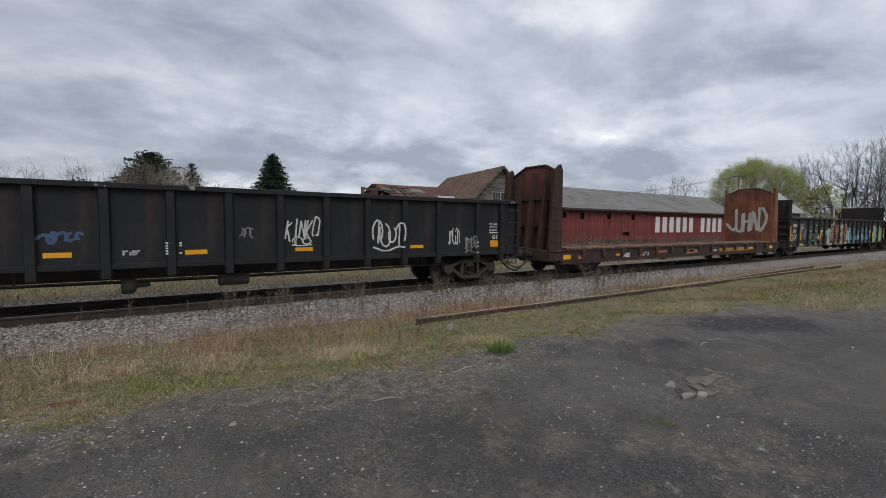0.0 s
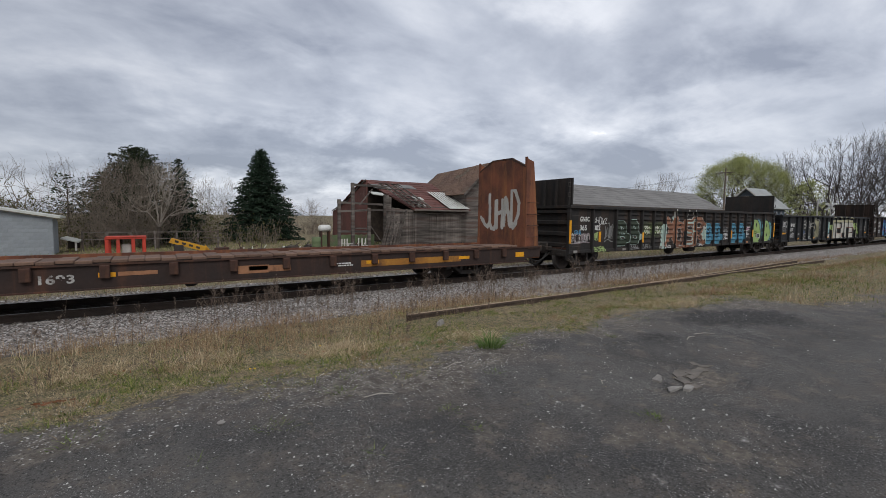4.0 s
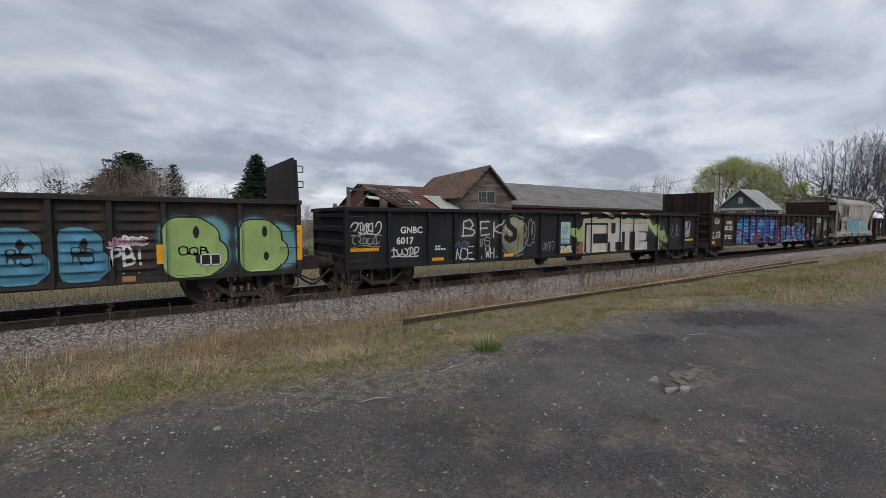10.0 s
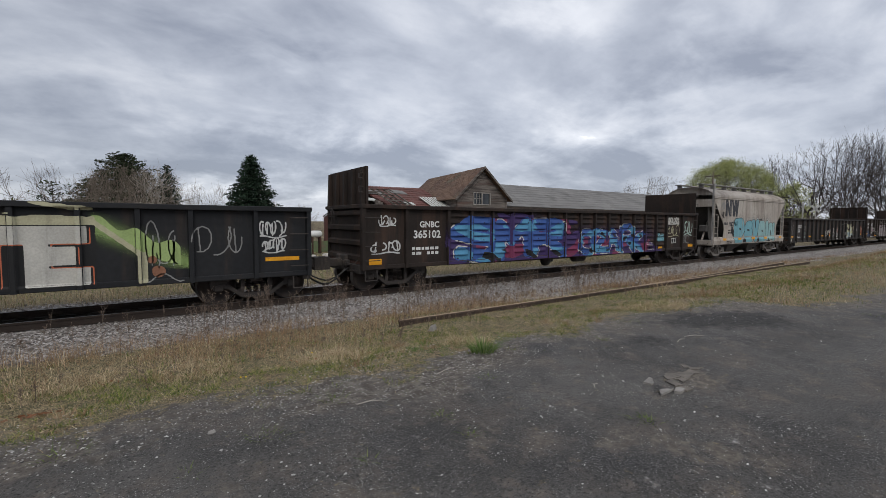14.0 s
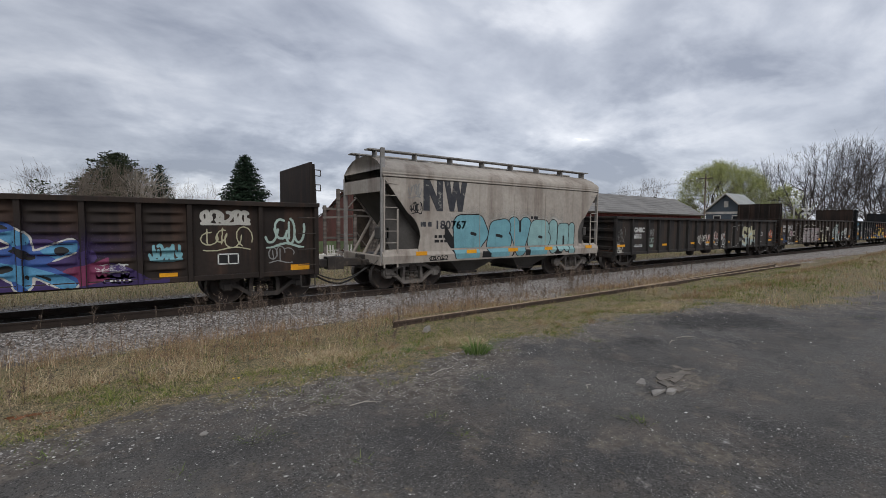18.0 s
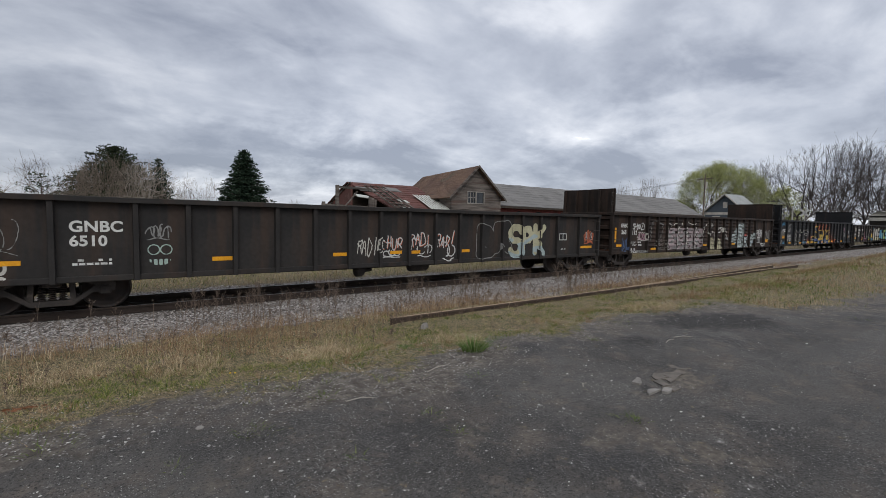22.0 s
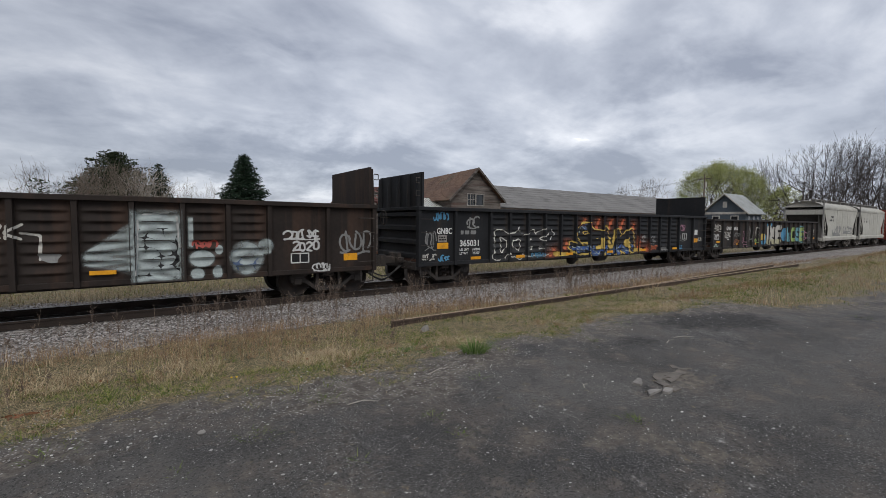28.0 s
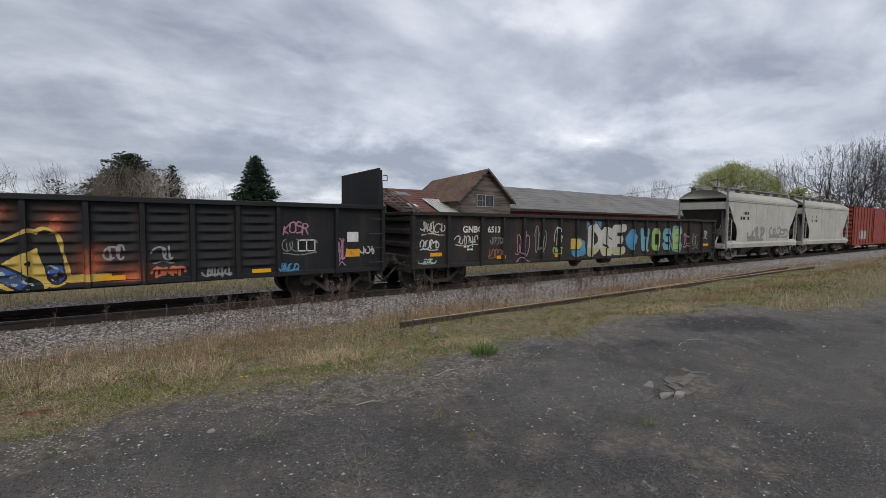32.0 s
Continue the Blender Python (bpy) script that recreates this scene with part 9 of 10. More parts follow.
def conifer(x, y, h, w, seed, label, mat, droop=0.25, dense=1.0, bare=0.06, gaps=0.0, rise=0.0, shape=0.72):
    rs = np.random.default_rng(seed)
    t = thing("conifer_tree", pose(x, y, float(land(x, y)) - 0.05), label, "tree", "conifers")
    part("trunk", MB().rod((0, 0, 0), (0, 0, h * 0.98), h * 0.022, 0.01, 8), BARK, t)
    br, C, S = Segs(3, 0.006), [], []
    n = int(26 * dense + h * 2.2)
    for k in range(n):
        u = bare + (1 - bare) * (k + rs.uniform(0, 0.8)) / n
        z = h * u
        reach = w / 2 * min(1.0, 1.12 * (1 - u) ** shape) * rs.uniform(0.8, 1.12) + 0.06
        m = int(5 + 4 * (1 - u))
        a0 = rs.uniform(0, 6.28)
        for j in range(m):
            if rs.random() < gaps: continue
            a = a0 + 6.283 * j / m + rs.normal(0, 0.15)
            rr = reach * rs.uniform(0.75, 1.15)
            tip = Vector((math.cos(a) * rr, math.sin(a) * rr, z - droop * rr * rs.uniform(0.5, 1.2) + rise * rr))
            br.rod((0, 0, z), tip, 0.012 + 0.008 * (1 - u) * h / 8, 0.004, 3, caps=False)
            q = int(max(5, rr * 25 * dense))
            for i in range(q):
                f = (i + 0.5) / q * 0.9 + 0.14
                p = Vector((0, 0, z)).lerp(tip, f)
                sp = 0.09 + 0.12 * rr * (1 - abs(2 * f - 1.1))
                C.append((p.x + rs.normal(0, sp), p.y + rs.normal(0, sp), p.z + rs.normal(-0.03, 0.05) - abs(rs.normal(0, 0.05))))
                S.append(rs.uniform(0.035, 0.085) * (0.7 + 0.05 * h))
    tagged(part("boughs", br, BARK, t), kind="stuff")
    part("needles", with_mat(quads(np.array(C), np.array(S), rs, 0.5, 1.5), mat), None, t, "dense dark needles")
    return t


def thicket(x0, x1, y0, y1, h, n, seed, mat, label, leaves=None, leaf_n=3, name="brush"):
    """Wild brush along a stretch, too tangled to count."""
    rs = np.random.default_rng(seed)
    mb, C = Segs(3, 0.00012 * math.hypot((x0 + x1) / 2, (y0 + y1) / 2)), []
    for k in range(n):
        x, y = rs.uniform(x0, x1), rs.uniform(y0, y1)
        z, hh = float(land(x, y)), h * rs.uniform(0.45, 1.1)
        for j in range(4):
            p = Vector((x + rs.normal(0, 0.25), y + rs.normal(0, 0.25), z))
            d = Vector((rs.normal(0, 0.3), rs.normal(0, 0.3), 1)).normalized()
            q = p
            for i in range(3):
                e = q + (d + Vector(rs.normal(0, 0.22, 3))) * hh / 3
                mb.rod(q, e, 0.022 * (1 - i * 0.28), 0.022 * (0.72 - i * 0.28) + 0.003, 3, caps=False)
                for s in range(3):
                    f = q.lerp(e, rs.uniform(0.2, 1)) + Vector(rs.normal(0, 0.28, 3)) * hh / 3
                    mb.rod(q.lerp(e, 0.6), f, 0.007, 0.003, 3, caps=False)
                    if leaves: C += [list(f + Vector(rs.normal(0, 0.16, 3))) for _ in range(leaf_n)]
                q = e
    ob = part(name, mb, mat)
    tagged(ob, label, "brush", kind="stuff")
    if leaves:
        o2 = part(name + "_leaves", with_mat(quads(np.array(C), rs.uniform(0.03, 0.09, len(C)) * (0.6 + h * 0.12), rs), leaves), None)
        tagged(o2, "dull leaves of the brush", "brush", kind="stuff")


def fan_tree(x, y, h, w, seed, label, mat=None, fork=0.2, belly=0.5, sides=(7, 3, 3, 3, 2), r=0.2, wide=75, lean=0.0, group="bare trees", name="bare_tree", leaves=None, leaf_n=0, leaf_size=0.1, twist=0.22, z=None, clear=0.0, twigs=2, fan=0.42):
    """A tree whose limbs fan out from a low fork to a rounded crown h high and w wide."""
    rs = np.random.default_rng(seed)
    t = thing(name, pose(x, y, float(land(x, y)) - 0.1 if z is None else z), label, "tree", group)
    foot = Vector((lean * fork * h, 0, fork * h))
    part("trunk", MB().rod((0, 0, -0.1), foot * 0.55, r * 1.3, r, 9).rod(foot * 0.55, foot, r, r * 0.92, 9), BARK, t)
    crown, tips = Segs(3, 0.00011 * math.hypot(x, y)), []
    up_r = h - foot.z
    cz = up_r * belly
    rz, rx = up_r - cz, w / 2

    def reach(th):
        # from the fork to the crown's rounded outline, th from the upright
        sx, sz = math.sin(th) / rx, math.cos(th) / rz
        a, b, c = sx * sx + sz * sz, sz * cz / rz, (cz / rz) ** 2 - 1
        return (b + math.sqrt(max(0.0, b * b - a * c))) / a

    def spot(th, ph, u):
        # limbs rise first, then spread
        tt = th * (0.62 + 0.38 * u)
        d = reach(th) * u
        return foot + Vector((math.sin(tt) * math.cos(ph) * d + lean * d, math.sin(tt) * math.sin(ph) * d, math.cos(tt) * d))

    def grow(p, th, ph, u, lv, rad, size):
        n = len(sides)
        u2 = u + (1 - u) * (1.0 if lv == n - 1 else rs.uniform(0.30, 0.46)) * size
        q = spot(th, ph, min(1.0, u2))
        q += Vector(rs.normal(0, 0.028 * h * (1 - 0.5 * u2), 3)) * (twist / 0.22)
        m = p.lerp(q, 0.5) + Vector(rs.normal(0, 0.07, 3)) * (q - p).length
        crown.rod(p, m, rad, rad * 0.82).rod(m, q, rad * 0.82, rad * 0.62)
        if lv >= 2:
            for _ in range(twigs):
                f = m.lerp(q, rs.uniform(0, 1))
                e = f + (q - p) * rs.uniform(0.2, 0.5) + Vector(rs.normal(0, 0.2, 3)) * min((q - p).length, 0.1 * h)
                crown.rod(f, e, rad * 0.35, rad * 0.15)
                tips.append((e, q - p))
        if lv + 1 < n:
            for k in range(sides[lv + 1]):
                s_ = fan * 0.66 ** lv
                grow(q, min(radians(wide * 1.15), abs(th + rs.normal(0, s_))), ph + rs.normal(0, s_ / max(0.35, math.sin(th))), min(0.97, u2), lv + 1, rad * rs.uniform(0.5, 0.66), rs.uniform(0.8, 1.1))
        else: tips.append((q, q - p))

    for k in range(sides[0]):
        ph = 6.283 * (k * 0.618 + rs.uniform(-0.05, 0.05))
        grow(foot * rs.uniform(0.86, 1.0), radians(wide) * math.sqrt((k + 0.4) / sides[0]), ph, clear, 0, r * rs.uniform(0.42, 0.6), 1.0)
    part("crown", crown, mat or TWIG, t, "bare branches and twigs")
    if leaves:
        part("foliage", with_mat(leaf_cloud(tips, leaf_n, leaf_size, seed, 0.4), leaves), None, t, "thin young leaves")
    return t


def build_trees():
    conifer(8.86, 44, 8.6, 6.6, 1, "tall dense dark green spruce", NEEDLES, 0.16, 1.7, shape=0.72)
    conifer(1.97, 40, 6.75, 3.6, 2, "slim dark spruce among bare trees", NEEDLES, 0.25, 1.1, 0.1, 0.1)
    conifer(-0.8, 44.5, 7.8, 6.4, 3, "broad dark pine with a ragged top", NEEDLES2, 0.0, 1.3, 0.2, 0.12, 0.2, 0.45)
    conifer(-2.9, 43.5, 5.8, 5.6, 6, "shaggy dull green conifer", NEEDLES2, 0.2, 0.9, 0.05, 0.2, 0.0, 0.5)
    conifer(-4.45, 38, 4.9, 3.6, 4, "thin open conifer with bare tips", NEEDLES2, -0.1, 0.30, 0.45, 0.62, 0.3, 0.3)
    many = (8, 3, 3, 3, 2)
    for k, (x, y, h, w) in enumerate(((-2.35, 37.2, 5.5, 4.2), (-0.9, 36.6, 6.1, 4.8), (0.4, 37.4, 5.9, 4.0), (-1.6, 38.2, 6.1, 4.2))):
        fan_tree(x, y, h, w, 11 + k, "bare many-limbed brown tree with a rounded head", None, 0.1, 0.48, many, 0.09, 66)
    fan_tree(-3.3, 39, 5.9, 3.6, 18, "bare thorny tree by the yard", None, 0.2, 0.5, (5, 3, 3, 3), 0.08, 70, -0.25, twist=0.4)
    fan_tree(0.35, 35.6, 6.0, 4.6, 19, "bare tree with pale grey ascending limbs", PALEBARK, 0.26, 0.5, (6, 3, 3, 3), 0.12, 52, 0.12, twist=0.12, fan=0.3)
    fan_tree(1.5, 37.5, 5.6, 1.8, 13, "bare leafless tree by the yard", None, 0.2, 0.5, (5, 3, 3, 3), 0.06, 55)
    fan_tree(3.4, 42, 5.4, 2.2, 16, "bare slender tree beside a spruce", None, 0.2, 0.5, (5, 3, 3, 3), 0.06, 60)
    fan_tree(-8.6, 45, 6.2, 4.0, 14, "bare tree with fine spreading twigs", None, 0.25, 0.5, (5, 3, 3, 3), 0.12, 68, twist=0.35)
    fan_tree(-12.0, 46, 6.8, 4.4, 15, "bare tree with fine spreading twigs", None, 0.25, 0.5, (5, 3, 3, 3), 0.12, 68, twist=0.35)
    for k, (x, y, h) in enumerate(((6.0, 60, 6.7), (8.6, 62, 6.6), (12.8, 61, 5.4), (15.5, 63, 4.8), (3.5, 61, 6.4), (18.5, 60, 4.4))):
        fan_tree(x, y, h, 4.4, 20 + k, "distant bare tree with pale twigs", None, 0.1, 0.5, (7, 3, 3, 2), 0.08, 62)
    thicket(-14, 6, 40, 46, 3.6, 90, 31, TWIG, "tangled brown brush under the trees", BUSHLEAF, 3)
    thicket(-6, 9, 36.5, 40, 2.0, 60, 32, TWIG, "bare brush behind the yard", BUSHLEAF, 1)
    thicket(2, 30, 48, 62, 3.3, 190, 33, TWIG, "pale brush at the field edge")
    thicket(-30, -8, 47, 60, 4.0, 60, 34, DARKTWIG, "dark hedge far off", BUSHLEAF, 4)
    thicket(-4.5, 24, 18.6, 23.0, 0.55, 70, 35, TWIG, "low dead brush across the track")
    thicket(24, 62, 24, 29.5, 1.1, 90, 36, TWIG, "thin brush along the red shed")
    # a budding round tree, a row of tall bare trees, bushes round the house
    fan_tree(110, 45, 15.8, 17.0, 41, "round-headed tree breaking into yellow-green leaf", BARK, 0.14, 0.5, (14, 3, 3, 3, 2), 0.36, 64, name="budding_tree", leaves=SPRING, leaf_n=34, leaf_size=0.06, group="far trees", fan=0.3, twist=0.1)
    fan_tree(107.3, 32.1, 9.6, 6.5, 42, "smaller budding tree beyond the house", BARK, 0.2, 0.5, (7, 3, 3, 3), 0.2, 60, name="budding_tree", leaves=SPRING, leaf_n=8, leaf_size=0.13, group="far trees")
    for k, (x, y, h, w) in enumerate(((101.4, 27.4, 16.8, 12.5), (114.7, 27.7, 18.6, 12.0), (121.9, 27.8, 20.5, 12.0), (115.3, 24.9, 20.2, 13.0), (127.4, 25.9, 21.4, 12.0), (122.9, 22.8, 19.2, 11.0), (116.3, 20.0, 17.2, 10.0), (122.6, 18.4, 18.2, 10.0), (133, 22.0, 21, 11.0))):
        fan_tree(x, y, h, w, 50 + k, "tall bare dark-limbed tree", DARKTWIG, 0.17, 0.48, (6, 3, 3, 2, 2), 0.32, 60, group="far trees", twist=0.05, twigs=3, fan=0.2)
    for k, (x, y, h, w) in enumerate(((115.5, 39.3, 16.8, 4.5), (118.9, 38.6, 17.7, 4.8), (116.5, 36.1, 16.5, 4.5))):
        fan_tree(x, y, h, w, 65 + k, "slender bare tree behind the house", DARKTWIG, 0.35, 0.5, (5, 3, 3, 2), 0.15, 40, group="far trees", twigs=1, fan=0.25)
    for k, (x, y, h) in enumerate(((98.8, 52.8, 13.3), (97.7, 54.8, 12.9), (103, 60, 13.5), (92, 57, 11), (88, 56, 10.5))):
        fan_tree(x, y, h, 5.5, 70 + k, "far bare tree over the roofs", TWIG, 0.3, 0.5, (6, 3, 3, 2), 0.16, 55, group="far trees", twigs=1, fan=0.3)
    thicket(92, 126, 22, 30, 3.8, 100, 81, TWIG, "bushes coming into leaf round the house", BUSHLEAF, 5, "far_brush")
    thicket(90, 170, 40, 60, 6.0, 120, 82, TWIG, "far wood edge", BUSHLEAF, 4, "far_brush")
    thicket(60, 180, 17, 21, 1.4, 140, 83, TWIG, "brush along the line", None, 0, "far_brush")


build_trees()


# ---- growth and litter on the ground ----
def blades(name, n, pick, hmin, hmax, width, mat, label, seed, lean=0.5, keep=None, seg=2):
    """Grass blades as thin bent strips."""
    rs = np.random.default_rng(seed)
    x, y = pick(rs, n)
    if keep is not None:
        ok = rs.random(len(x)) < keep(x, y)
        x, y = x[ok], y[ok]
    m = len(x)
    z = land(x, y) - 0.01
    h = rs.uniform(hmin, hmax, m) * rs.uniform(0.6, 1.0, m)
    a, b = rs.uniform(0, 6.283, m), rs.uniform(0, 6.283, m)
    ln = rs.uniform(0.1, 1, m) * lean * h
    w = width * rs.uniform(0.6, 1.3, m)
    wx, wy = np.cos(b) * w / 2, np.sin(b) * w / 2
    rows = []
    for k in range(seg + 1):
        u = k / seg
        cx, cy, cz = x + np.cos(a) * ln * u * u, y + np.sin(a) * ln * u * u, z + h * u * (1 - 0.15 * u)
        s = 1 - 0.85 * u
        rows.append(np.stack([np.stack([cx - wx * s, cy - wy * s, cz], -1), np.stack([cx + wx * s, cy + wy * s, cz], -1)], 1))
    V = np.concatenate(rows, 1).reshape(-1, 3)
    base = np.arange(m)[:, None] * (2 * (seg + 1))
    Fc = np.concatenate([base + np.array([[2 * k, 2 * k + 1, 2 * k + 3, 2 * k + 2]]) for k in range(seg)], 0)
    ob = part(name, with_mat(raw_mesh(name, V, Fc), mat), None)
    return tagged(ob, label, "grass", kind="stuff")


def tufts(name, n, pick, per, r, hmin, hmax, width, mat, label, seed, keep=None, splay=0.75, flop=0.5, seg=2):
    """Clumps of blades that spring from one root and lean outwards."""
    rs = np.random.default_rng(seed)
    x, y = pick(rs, n)
    if keep is not None:
        ok = rs.random(len(x)) < keep(x, y)
        x, y = x[ok], y[ok]
    m = len(x)
    size = rs.uniform(0.55, 1.25, m)
    cx, cy, size = np.repeat(x, per), np.repeat(y, per), np.repeat(size, per)
    k = len(cx)
    a, d = rs.uniform(0, 6.283, k), np.sqrt(rs.random(k))
    bx, by = cx + np.cos(a) * d * r * size, cy + np.sin(a) * d * r * size
    h = rs.uniform(hmin, hmax, k) * size
    out = (splay * d + rs.normal(0, 0.15, k)) * h
    wv = np.repeat(rs.normal(0, flop * 0.5, (m, 2)), per, 0) * h[:, None]
    z = land(bx, by) - 0.01
    b = rs.uniform(0, 6.283, k)
    w = width * rs.uniform(0.6, 1.3, k)
    rows = []
    for i in range(seg + 1):
        u = i / seg
        px_, py_ = bx + (np.cos(a) * out + wv[:, 0]) * u ** 1.6, by + (np.sin(a) * out + wv[:, 1]) * u ** 1.6
        pz = z + h * u * (1 - 0.22 * u)
        f = w / 2 * (1 - 0.88 * u)
        rows.append(np.stack([np.stack([px_ - np.cos(b) * f, py_ - np.sin(b) * f, pz], -1), np.stack([px_ + np.cos(b) * f, py_ + np.sin(b) * f, pz], -1)], 1))
    V = np.concatenate(rows, 1).reshape(-1, 3)
    base = np.arange(k)[:, None] * (2 * (seg + 1))
    Fc = np.concatenate([base + np.array([[2 * i, 2 * i + 1, 2 * i + 3, 2 * i + 2]]) for i in range(seg)], 0)
    ob = part(name, with_mat(raw_mesh(name, V, Fc), mat), None)
    return tagged(ob, label, "grass", kind="stuff")


def band(x0, x1, y0, y1):
    return lambda rs, n: (x0 + (x1 - x0) * rs.random(n) ** 1.15, rs.uniform(y0, y1, n))


def clump(cx, cy, r):
    def pick(rs, n):
        a, d = rs.uniform(0, 6.283, n), r * np.sqrt(rs.random(n))
        return cx + np.cos(a) * d, cy + np.sin(a) * d
    return pick


def patchy(x, y, s, k=0.0):
    return np.clip(0.5 + 0.7 * rough2(x + 3.1, y - 1.7, s) + 0.35 * rough2(x - 5.2, y + 2.9, s * 3.1) + k, 0, 1)


def pebbles(name, n, pick, smin, smax, mat, label, seed, keep=None, flat=0.6):
    """Loose stones: rough little octahedra."""
    rs = np.random.default_rng(seed)
    x, y = pick(rs, n)
    if keep is not None:
        ok = rs.random(len(x)) < keep(x, y)
        x, y = x[ok], y[ok]
    m = len(x)
    s = rs.uniform(smin, smax, m) * rs.uniform(0.6, 1, m)
    D0 = np.array([(1, 0, 0), (0, 1, 0), (-1, 0, 0), (0, -1, 0), (0.2, 0.1, 1), (-0.1, 0, -0.6), (0.75, 0.7, 0.25), (-0.7, -0.75, 0.3)])
    Fo = np.array([(0, 6, 4), (6, 1, 4), (1, 2, 4), (2, 7, 4), (7, 3, 4), (3, 0, 4), (0, 3, 5), (1, 0, 5), (2, 1, 5), (3, 2, 5)])
    V = D0[None] * (1 + rs.normal(0, 0.22, (m, 8, 3)))
    a = rs.uniform(0, 6.283, m)
    ca, sa = np.cos(a)[:, None], np.sin(a)[:, None]
    X, Y2, Z = V[..., 0] * ca - V[..., 1] * sa, V[..., 0] * sa + V[..., 1] * ca, V[..., 2] * flat
    P = np.stack([X * s[:, None] + x[:, None], Y2 * s[:, None] * rs.uniform(0.6, 1, m)[:, None] + y[:, None], Z * s[:, None] + (land(x, y) + s * 0.15)[:, None]], -1).reshape(-1, 3)
    Fc = (np.arange(m)[:, None, None] * 8 + Fo[None]).reshape(-1, 3)
    ob = part(name, with_mat(raw_mesh(name, P, Fc), mat), None)
    return tagged(ob, label, "stones", kind="stuff")


def dead_weeds(name, n, pick, hmin, hmax, seed, label, keep=None):
    """Dry stalks with side shoots and seed heads."""
    rs = np.random.default_rng(seed)
    x, y = pick(rs, n)
    if keep is not None:
        ok = rs.random(len(x)) < keep(x, y)
        x, y = x[ok], y[ok]
    mb, C, S = Segs(3, 0.0022), [], []
    for i in range(len(x)):
        z, h = float(land(x[i], y[i])), rs.uniform(hmin, hmax)
        p = Vector((x[i], y[i], z))
        tip = p + Vector((rs.normal(0, 0.13), rs.normal(0, 0.13), 1)).normalized() * h
        mid = p.lerp(tip, 0.55) + Vector(rs.normal(0, 0.02, 3))
        mb.rod(p, mid, 0.0042, 0.0032).rod(mid, tip, 0.0032, 0.0016)
        plume = rs.random() < 0.75
        for k in range(int(rs.integers(7, 14)) if plume else 4):
            f = rs.uniform(0.45, 1.0)
            q = p.lerp(mid, f / 0.55) if f < 0.55 else mid.lerp(tip, (f - 0.55) / 0.45)
            reach = (0.05 + 0.11 * (1 - f)) * (h / 0.6)
            e = q + Vector((rs.normal(0, 0.6), rs.normal(0, 0.6), rs.uniform(0.7, 1.5))) * reach
            mb.rod(q, e, 0.0022, 0.001)
            for _ in range(4):
                C.append(list(q.lerp(e, rs.uniform(0.35, 1.05)) + Vector(rs.normal(0, 0.006, 3)))); S.append(rs.uniform(0.005, 0.012))
    ob = part(name, mb, WEED)
    tagged(ob, label, "weeds", kind="stuff")
    if C:
        o2 = part(name + "_heads", with_mat(quads(np.array(C), np.array(S), rs), WEED), None)
        tagged(o2, "dry seed heads of the weeds", "weeds", kind="stuff")


